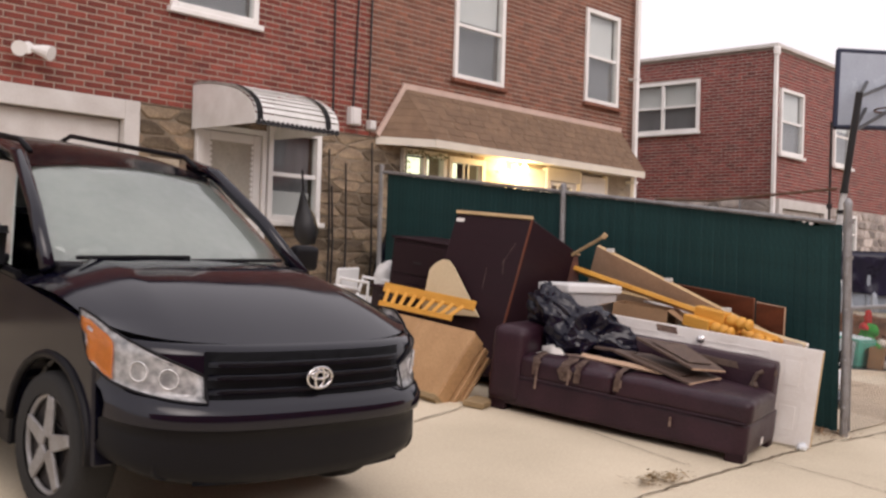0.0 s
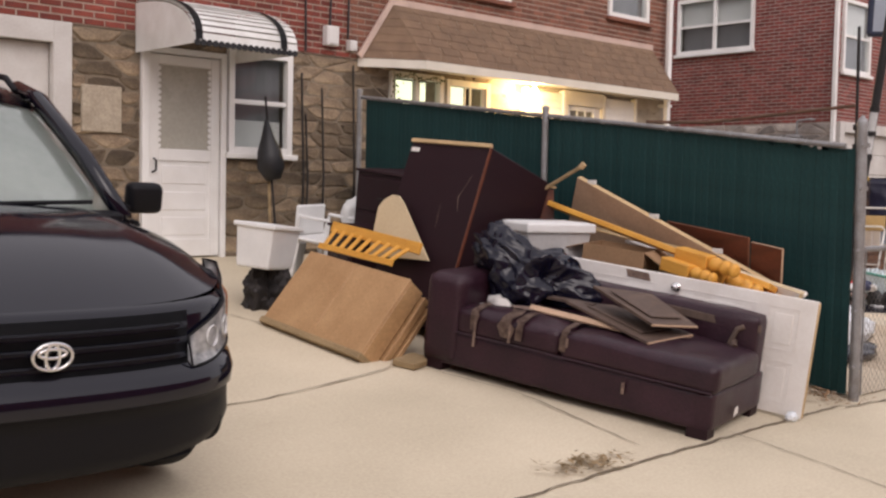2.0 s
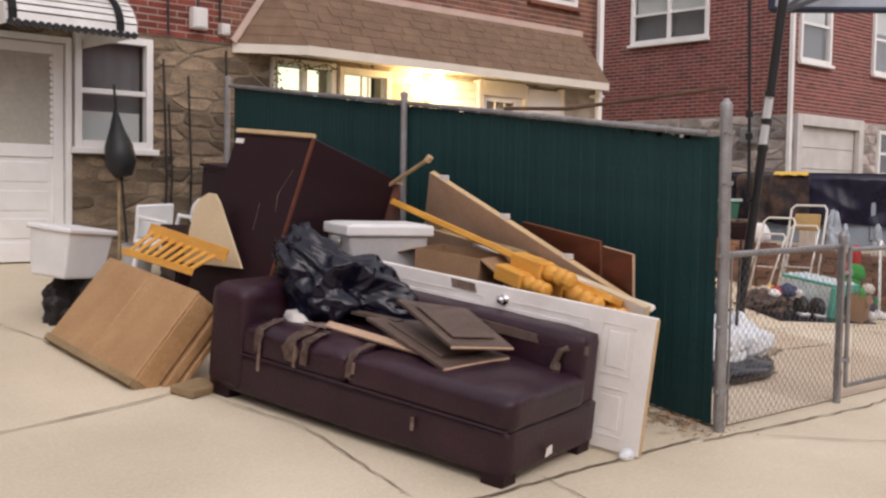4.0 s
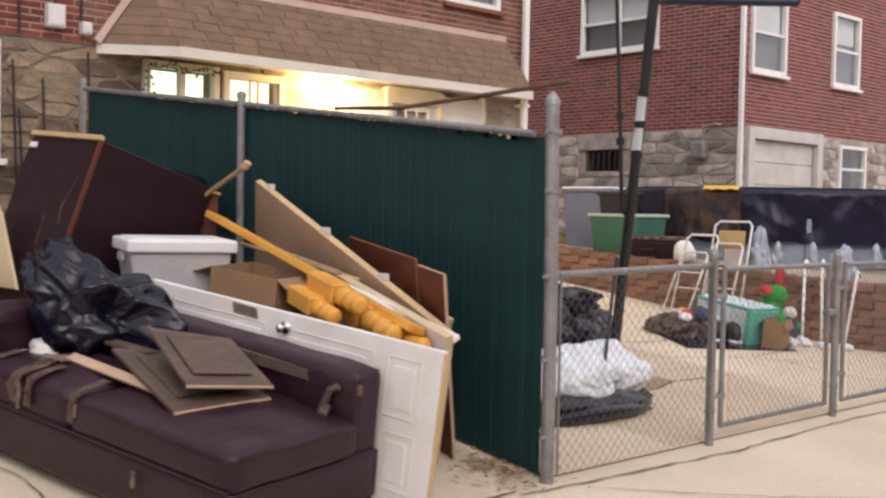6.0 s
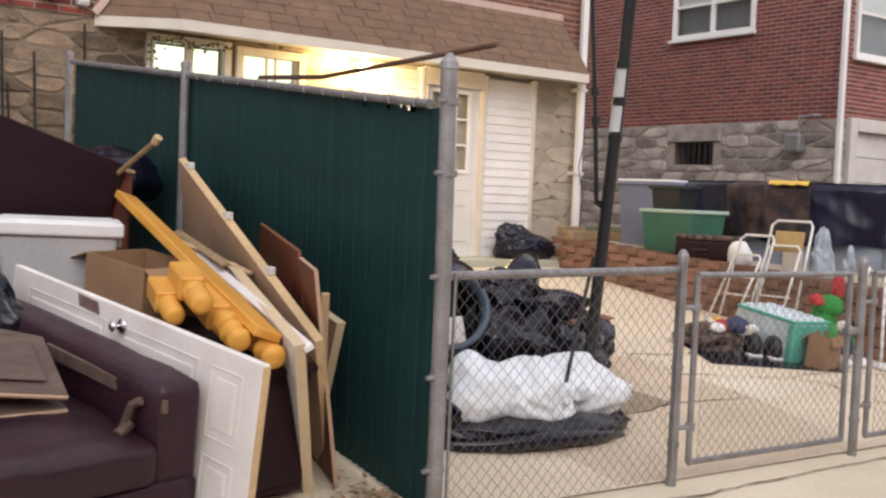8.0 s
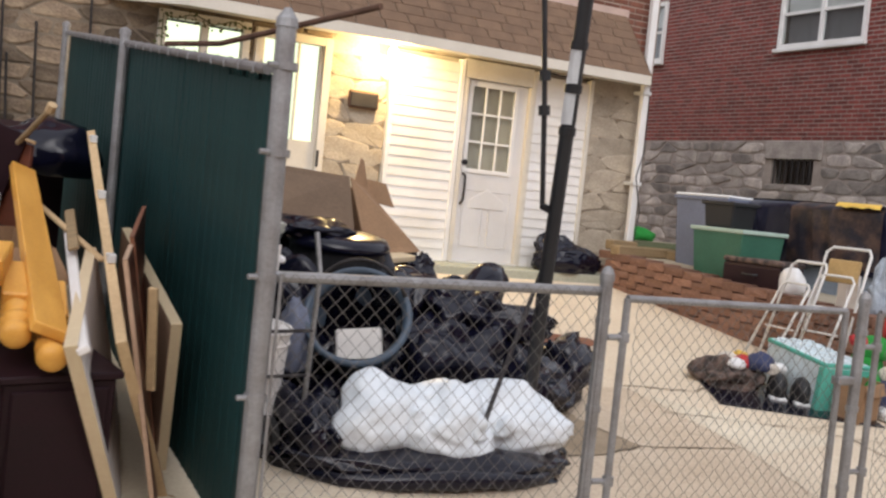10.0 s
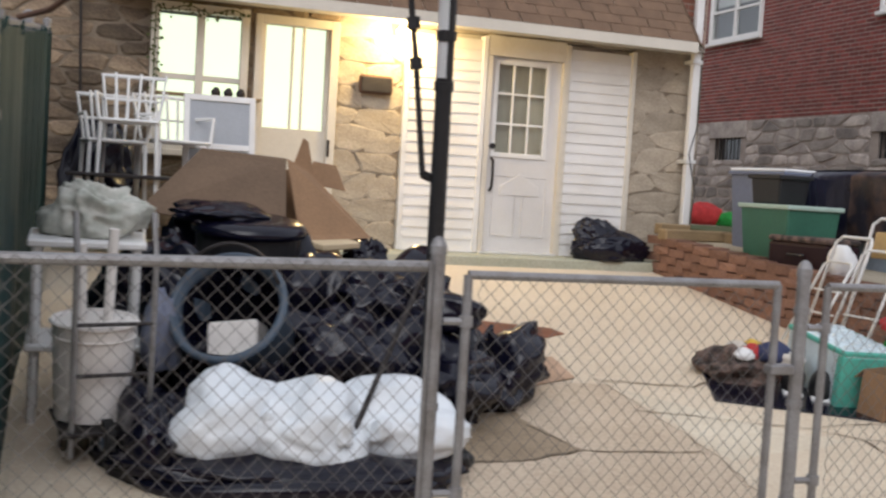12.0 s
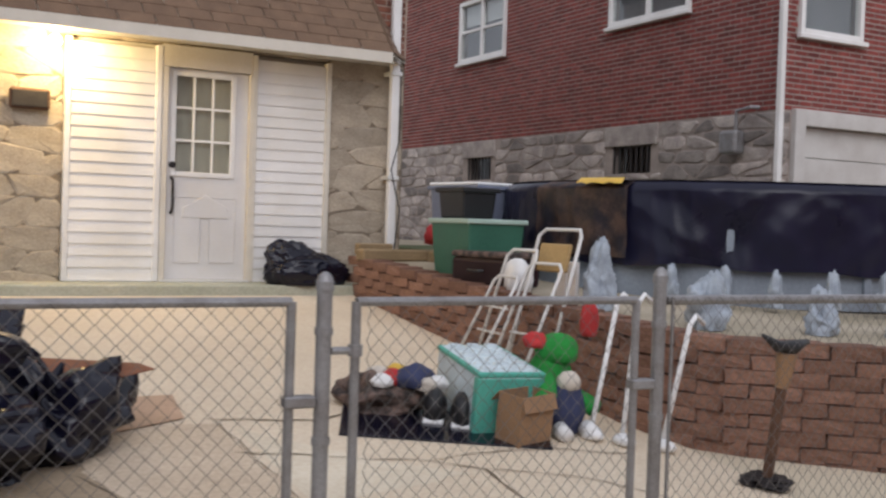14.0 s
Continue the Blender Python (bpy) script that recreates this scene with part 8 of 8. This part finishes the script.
# ---- toys and boxes by the retaining wall ----
def toy_corner():
    def at(x, y, yaw=0, lift=0.0):
        return on_ground(x, y, yaw, lift + 0.012)
    mat_bm = box(-0.62, 0.55, -0.42, 0.45, 0.0, 0.012, 0.004)
    solo("ground_cloth", mat_bm, M_BAG, "black plastic cloth under the toys", "cloth", at(4.66, 1.98, -25))
    pk = thing("bottle_pack", "teal and clear wrapped pack of bottles", "pack", at(4.92, 2.02, -8))
    part("pack_body", box(-0.20, 0.20, -0.34, 0.34, 0.0, 0.36, 0.02, seg=2), M_PALEBLUE, pk)
    part("teal_band", box(-0.206, 0.206, -0.346, 0.346, 0.325, 0.358, 0.008), M_TEAL, pk, "teal printed band")
    part("teal_band", box(-0.206, 0.206, -0.346, -0.28, 0.0, 0.325, 0.008), M_TEAL, pk, "teal printed end")
    for i in range(3):
        for j in range(6):
            part("bottle_cap", tube([(-0.12 + 0.12 * i, -0.275 + 0.11 * j, 0.36), (-0.12 + 0.12 * i, -0.275 + 0.11 * j, 0.376)], [0.05, 0.04], 10), M_PALEBLUE, pk)
    carton("small_carton", "small brown carton in front of the bottle pack", at(4.90, 1.56, 14), 0.26, 0.18, 0.28, M_CARD, 1.2)
    # plush toys as plain shapes
    pg = thing("plush_toy", "green plush toy slumped on the boxes", "plush toy", at(5.24, 1.84, 10, 0.10))
    part("body", crumple((0.14, 0.13, 0.22), 121, 4, 0.15), M_PLUSHG, pg, smooth=True)
    h = crumple((0.13, 0.12, 0.10), 122, 4, 0.12)
    h.transform(Matrix.Translation((0.02, -0.02, 0.28)))
    part("head", h, M_PLUSHG, pg, smooth=True)
    part("limb", tube([(-0.1, -0.08, 0.2), (-0.2, -0.2, 0.14), (-0.28, -0.24, 0.12)], [0.06, 0.055, 0.05], 10), M_PLUSHG, pg, smooth=True)
    part("limb", tube([(0.1, -0.1, 0.08), (0.12, -0.28, 0.05)], [0.06, 0.055], 10), M_PLUSHG, pg, smooth=True)
    r = crumple((0.075, 0.06, 0.055), 123, 3, 0.5)
    r.transform(Matrix.Translation((-0.11, 0.03, 0.36)))
    part("red_tuft", r, M_PLUSHR, pg, "red cloth tuft", True)
    pb = thing("plush_toy", "blue and cream plush toy with white feet", "plush toy", at(5.23, 1.66, 0))
    part("body", crumple((0.12, 0.11, 0.19), 124, 4, 0.2), M_PLUSHB, pb, smooth=True)
    h = crumple((0.07, 0.07, 0.065), 125, 3, 0.15)
    h.transform(Matrix.Translation((0, -0.02, 0.26)))
    part("head", h, M_PLUSHW, pb, smooth=True)
    for s in (-1, 1):
        part("foot", tube([(s * 0.09, -0.10, 0.05), (s * 0.10, -0.2, 0.04)], [0.05, 0.04], 10), M_WHITEPL, pb, "white foot", True)
    pot = thing("toy_basket", "dark mottled basket with small dolls lying on it", "basket", at(4.38, 2.33, 0))
    part("basket", bag((0.27, 0.24, 0.13), 126, (), 5, 0.22), M_FLORAL, pot, smooth=True)
    for k, (x, y, mat, r) in enumerate(((0.02, -0.08, M_PLUSHR, 0.06), (0.12, -0.14, M_PLUSHB, 0.085), (-0.03, 0.04, M_PLUSHW, 0.055), (0.25, -0.20, M_WHITEPL, 0.05), (0.10, 0.06, M_YELLOW, 0.055), (-0.06, -0.1, M_WHITEPL, 0.05), (0.18, -0.10, M_PLUSHB, 0.07), (0.05, -0.02, M_PLUSHR, 0.05), (0.16, -0.22, M_PLUSHW, 0.05))):
        t = crumple((r * 1.3, r * 1.2, r * 0.9), 130 + k, 3, 0.4)
        t.transform(Matrix.Translation((x, y - 0.04, 0.17)))
        part("doll_cloth", t, mat, pot, "small coloured doll cloth", True)
    for k, (x, y) in enumerate(((4.58, 2.02), (4.70, 1.90))):
        b = thing("boot", "black boot with a white sole", "boot", at(x, y, -30), group="boots")
        part("upper", crumple((0.07, 0.12, 0.12), 140 + k, 3, 0.15), M_BLACK, b, smooth=True)
        part("sole", box(-0.06, 0.06, -0.12, 0.12, 0, 0.03, 0.008), M_WHITEPL, b, "white sole")
    red = solo("red_mitten", crumple((0.06, 0.05, 0.14), 145, 3, 0.15), M_PLUSHR, "red plush mitten on a white stake", "mitten", Matrix.Translation((5.60, 1.93, 0.72)), True)
    # white stakes leaning on the wall
    for k, (x, y, tx, ty, tz) in enumerate(((5.33, 1.52, 5.60, 1.66, 0.95), (5.45, 1.38, 5.62, 1.49, 0.96), (5.62, 1.24, 5.76, 1.2, 0.86))):
        st = thing("white_stake", "white tubular lawn stake leaning on the wall", "lawn stake", group="lawn stakes")
        g = ground_z(0, y) + 0.012
        part("tube", tube([(x, y, g + 0.02), ((x + tx) / 2, (y + ty) / 2, (g + tz) / 2), (tx, ty, tz), (tx + 0.06, ty + 0.02, tz + 0.05), (tx + 0.12, ty + 0.02, tz + 0.0)], 0.015, 8), M_WHITEPL, st, smooth=True)
        part("foot", crumple((0.055, 0.085, 0.04), 150 + k, 3, 0.1), M_WHITEPL, st, "white rounded foot", True).location = (x, y - 0.02, g)
    # folding chair frames against the wall
    for k, (x, y, yaw) in enumerate(((5.66, 2.62, 8), (5.60, 2.98, -4))):
        fr = thing("folding_chair", "tubular metal folding chair frame against the wall", "folding chair", Matrix.Translation((x, y, ground_z(0, y) + 0.012)) @ Matrix.Rotation(radians(yaw), 4, "Z") @ Matrix.Rotation(radians(12), 4, "Y"), group="folding chairs")
        h = 1.08 - 0.2 * k
        part("frame", tube([(-0.1, -0.21, 0), (-0.02, -0.21, h - 0.05), (0, -0.17, h), (0, 0.17, h), (-0.02, 0.21, h - 0.05), (-0.1, 0.21, 0)], 0.013, 8), M_ALU, fr, smooth=True)
        part("frame", tube([(-0.28, -0.17, 0), (-0.1, -0.17, h * 0.72), (-0.09, -0.13, h * 0.76), (-0.09, 0.13, h * 0.76), (-0.1, 0.17, h * 0.72), (-0.28, 0.17, 0)], 0.012, 8), M_ALU, fr, smooth=True)
        for q in (0.3, 0.5):
            part("crossbar", tube([(-0.18 + 0.1 * q, -0.17, h * q), (-0.18 + 0.1 * q, 0.17, h * q)], 0.009, 6), M_ALU, fr)
        if k == 0:
            part("seat_pad", box(-0.05, -0.02, -0.15, 0.15, h * 0.72, h * 0.9, 0.008), M_PADTAN, fr, "faded tan pad")
    # solar stake by the fence
    sl = thing("garden_stake", "dark garden stake with a weathered holder", "garden stake", at(5.80, 0.62))
    part("stem", tube([(0, 0, 0), (0.02, 0, 0.55)], 0.028, 8), M_RUST, sl)
    part("holder", tube([(0.02, 0, 0.52), (0.025, 0, 0.70)], [0.035, 0.055], 10), M_CARD, sl)
    part("bird_shape", tube([(-0.16, 0, 0.80), (-0.05, 0, 0.74), (0.06, 0, 0.73), (0.17, 0, 0.76)], [0.008, 0.03, 0.04, 0.012], 8), M_BLACK, sl, "dark curved ornament", True)
    part("root_clump", crumple((0.12, 0.10, 0.03), 160, 4, 0.9), M_IRON, sl, "dark dead plant clump")


toy_corner()
solo("dark_cushion", crumple((0.30, 0.34, 0.22), 170, 4, 0.25), M_BAG, "dark purple cushion on the heap by the fence", "cushion", Matrix.Translation((-0.36, 3.5, 1.33)), True)


# ---- bricks and stones of the walls, last ----
tagged(new("parged_patch", finish("parged_patch", box(-3.04, -2.63, WALL - 0.014, WALL + 0.03, 1.97, 2.42, 0.008), M_STONE_PALE)), "smooth pale cement patch on the stone wall", "wall patch", kind="structure")


def lay_bricks():
    up = brick_layout(-9.0, 6.40, 2.99, 6.42, UP_HOLES)
    singles = [b for b in up if -4.7 < b[0] < -2.9 and b[1] < 5.2][:290]
    chosen = set(singles)
    protos = {}
    rng = random.Random(8)
    for u, z, hl in singles:
        key = round(hl, 2)
        if key not in protos:
            protos[key] = boxes_mesh("brick", [((0, 0, 0), (key, 0.02, 0.0268), "y", 0.004)], M_BRICK_ONE)
        ob = new("brick", protos[key])
        ob.parent = wall_up
        ob.location = (u, WALL + 0.0265 - rng.uniform(0, 0.004), z)
    rest = [b for b in up if b not in chosen]
    for lo, hi, mat, lab in ((-20, 0.13, M_BRICK, "red bricks in running bond"), (0.13, 20, M_BRICK_TAN, "brownish bricks in running bond")):
        blocks = [((u, WALL + 0.0265 - rng.uniform(0, 0.004), z), (hl, 0.02, 0.0268), "y", 0.004) for u, z, hl in rest if lo <= u < hi]
        ob = tagged(new("bricks", boxes_mesh("bricks", blocks, mat)), lab, kind="stuff")
        ob.parent = wall_up
    side = brick_layout(FY + 0.02, 17.9, 2.93, 6.05, FAR_SIDE)
    blocks = [((FX + 0.044, u, z), (hl, 0.02, 0.0268), "x", 0.004) for u, z, hl in side]
    front = brick_layout(FX + 0.02, 22, 2.93, 6.05, FAR_FRONT)
    blocks2 = [((u, FY + 0.044, z), (hl, 0.02, 0.0268), "y", 0.004) for u, z, hl in front]
    for blk, w in ((blocks, "wall_far_side"), (blocks2, "wall_far_front")):
        ob = tagged(new("bricks", boxes_mesh("bricks", blk, M_BRICK_FAR)), "dark red bricks in running bond", kind="stuff")
        ob.parent = bpy.data.objects[w]


def clip_half(poly, a, b, c):
    """The part of a convex outline where a*u + b*z <= c."""
    out = []
    for (u0, z0), (u1, z1) in zip(poly, poly[1:] + poly[:1]):
        d0, d1 = a * u0 + b * z0 - c, a * u1 + b * z1 - c
        if d0 <= 0:
            out.append((u0, z0))
        if d0 * d1 < 0:
            t = d0 / (d0 - d1)
            out.append((u0 + (u1 - u0) * t, z0 + (z1 - z0) * t))
    return out


def rubble_layout(u0, u1, z0, z1, holes, rng, du, dz):
    """Uneven stones that fill a wall round its openings, as convex outlines."""
    cols, rows = max(2, int((u1 - u0) / du)), max(2, int((z1 - z0) / dz))
    seeds = {}
    for j in range(-1, rows + 1):
        for i in range(-1, cols + 1):
            seeds[i, j] = (i + 0.5 + 0.5 * (j % 2) + rng.uniform(-0.44, 0.44), j + 0.5 + rng.uniform(-0.20, 0.20))
    out = []
    for (i, j), (pu, pz) in seeds.items():
        poly = [(pu - 2, pz - 2), (pu + 2, pz - 2), (pu + 2, pz + 2), (pu - 2, pz + 2)]
        for di in (-2, -1, 0, 1, 2):
            for dj in (-2, -1, 0, 1, 2):
                q = seeds.get((i + di, j + dj))
                if q and (di or dj) and poly:
                    a, b = q[0] - pu, (q[1] - pz) * 2.6
                    poly = clip_half(poly, a, b, a * (q[0] + pu) / 2 + b * (q[1] + pz) / 2)
        if not poly:
            continue
        poly = [(u0 + u * (u1 - u0) / cols, z0 + z * (z1 - z0) / rows) for u, z in poly]
        for a, b, c in ((-1, 0, -u0), (1, 0, u1), (0, -1, -z0), (0, 1, z1)):
            poly = clip_half(poly, a, b, c) if poly else poly
        for h in holes:
            if len(poly) < 3:
                break
            lo_u, hi_u = min(p[0] for p in poly), max(p[0] for p in poly)
            lo_z, hi_z = min(p[1] for p in poly), max(p[1] for p in poly)
            if hi_u <= h[0] or lo_u >= h[1] or hi_z <= h[2] or lo_z >= h[3]:
                continue
            cu, cz = sum(p[0] for p in poly) / len(poly), sum(p[1] for p in poly) / len(poly)
            gaps = [(h[0] - cu, (1, 0, h[0])), (cu - h[1], (-1, 0, -h[1])), (h[2] - cz, (0, 1, h[2])), (cz - h[3], (0, -1, -h[3]))]
            poly = clip_half(poly, *max(gaps)[1])
        if len(poly) > 2 and max(p[0] for p in poly) - min(p[0] for p in poly) > 0.05 and max(p[1] for p in poly) - min(p[1] for p in poly) > 0.04:
            out.append(poly)
    return out


def rubble_mesh(name, polys, axis, face, rng, mat, joint=0.012, deep=0.05, proud=0.022):
    """Stones with blunted corners, a rough uneven face and a sunk joint."""
    verts, faces = [], []
    for poly in polys:
        n = len(poly)
        cu, cz = sum(p[0] for p in poly) / n, sum(p[1] for p in poly) / n
        loop = []
        for k in range(n):
            (pu, pz), (qu, qz) = poly[k], poly[(k + 1) % n]
            for t in (0.22, 0.78):
                loop.append((pu + (qu - pu) * t, pz + (qz - pz) * t))
        m, k0 = len(loop), len(verts)
        out = rng.uniform(0.3, 1.0) * proud
        for d, gap in ((deep, joint), (-out * 0.35, joint), (-out, joint + 0.016)):
            for u, z in loop:
                r = max(1e-4, math.hypot(u - cu, z - cz))
                f = max(0.25, 1 - gap * 1.3 / r)
                ru, rz = (rng.uniform(-0.005, 0.005), rng.uniform(-0.005, 0.005)) if d <= 0 else (0, 0)
                dd = d + 0.03 + (rng.uniform(-0.004, 0.004) if d < 0 else 0)
                pu, pz = cu + (u - cu) * f + ru, cz + (z - cz) * f + rz
                verts.append((pu, face + dd, pz) if axis == "y" else (face + dd, pu, pz))
        dd = -out - rng.uniform(0.0, 0.008) + 0.03
        verts.append((cu, face + dd, cz) if axis == "y" else (face + dd, cu, cz))
        for r in (0, m):
            for i in range(m):
                q = (k0 + r + i, k0 + r + (i + 1) % m, k0 + r + m + (i + 1) % m, k0 + r + m + i)
                faces.append(q if axis == "y" else q[::-1])
        for i in range(m):
            q = (k0 + 2 * m + i, k0 + 2 * m + (i + 1) % m, k0 + 3 * m)
            faces.append(q if axis == "y" else q[::-1])
    me = bpy.data.meshes.new(name)
    me.from_pydata(verts, [], faces)
    me.materials.append(mat)
    return me


def lay_stones():
    rng = random.Random(21)
    holes = [(GARAGE[0] - 0.18, GARAGE[1] + 0.18, 0, 3.05), DOOR1, WIN1, LIT1, LIT2, PORCH]
    pieces = rubble_layout(-8, 2.2, 0.62, 2.97, holes, rng, 0.33, 0.145) + rubble_layout(2.2, 6.40, 0.62, 2.97, holes, rng, 0.46, 0.21)

    def middle(p):
        return sum(q[0] for q in p) / len(p), sum(q[1] for q in p) / len(p)
    near = [p for p in pieces if -3.2 < middle(p)[0] < 0.8 or 2.4 < middle(p)[0]][:290]
    for p in near:
        u, z = middle(p)
        ob = new("stone", rubble_mesh("stone", [[(a - u, b - z) for a, b in p]], "y", 0.0, rng, M_STONE_PALE if u > 2.4 else M_STONE_ONE, (0.012 if rng.random() < 0.16 else -0.007) if u > 2.4 else 0.010, 0.05, 0.014 if u > 2.4 else 0.022))
        ob.location = (u, WALL, z)
        ob.parent = wall_low
    rest = [p for p in pieces if p not in near]
    ob = tagged(new("stones", rubble_mesh("stones", rest, "y", WALL, rng, M_STONE)), "tan field stones", kind="stuff")
    ob.parent = wall_low
    far = rubble_layout(FY, 17.9, 0.9, 2.92, FAR_SIDE + [(a - 0.15, b + 0.15, c, d + 0.3) for a, b, c, d in FAR_SIDE[2:]], rng, 0.42, 0.19)
    ob = tagged(new("stones", rubble_mesh("stones", far, "x", FX, rng, M_STONE_GREY, 0.017)), "grey rubble stones with pale pointing", kind="stuff")
    ob.parent = bpy.data.objects["wall_far_side"]
    far = rubble_layout(FX, 22, 0.9, 2.92, [(FAR_FRONT[2][0] - 0.18, FAR_FRONT[2][1] + 0.18, 0, 2.96), FAR_FRONT[3]], rng, 0.42, 0.19)
    ob = tagged(new("stones", rubble_mesh("stones", far, "y", FY, rng, M_STONE_GREY, 0.017)), "grey rubble stones with pale pointing", kind="stuff")
    ob.parent = bpy.data.objects["wall_far_front"]


lay_bricks()
lay_stones()
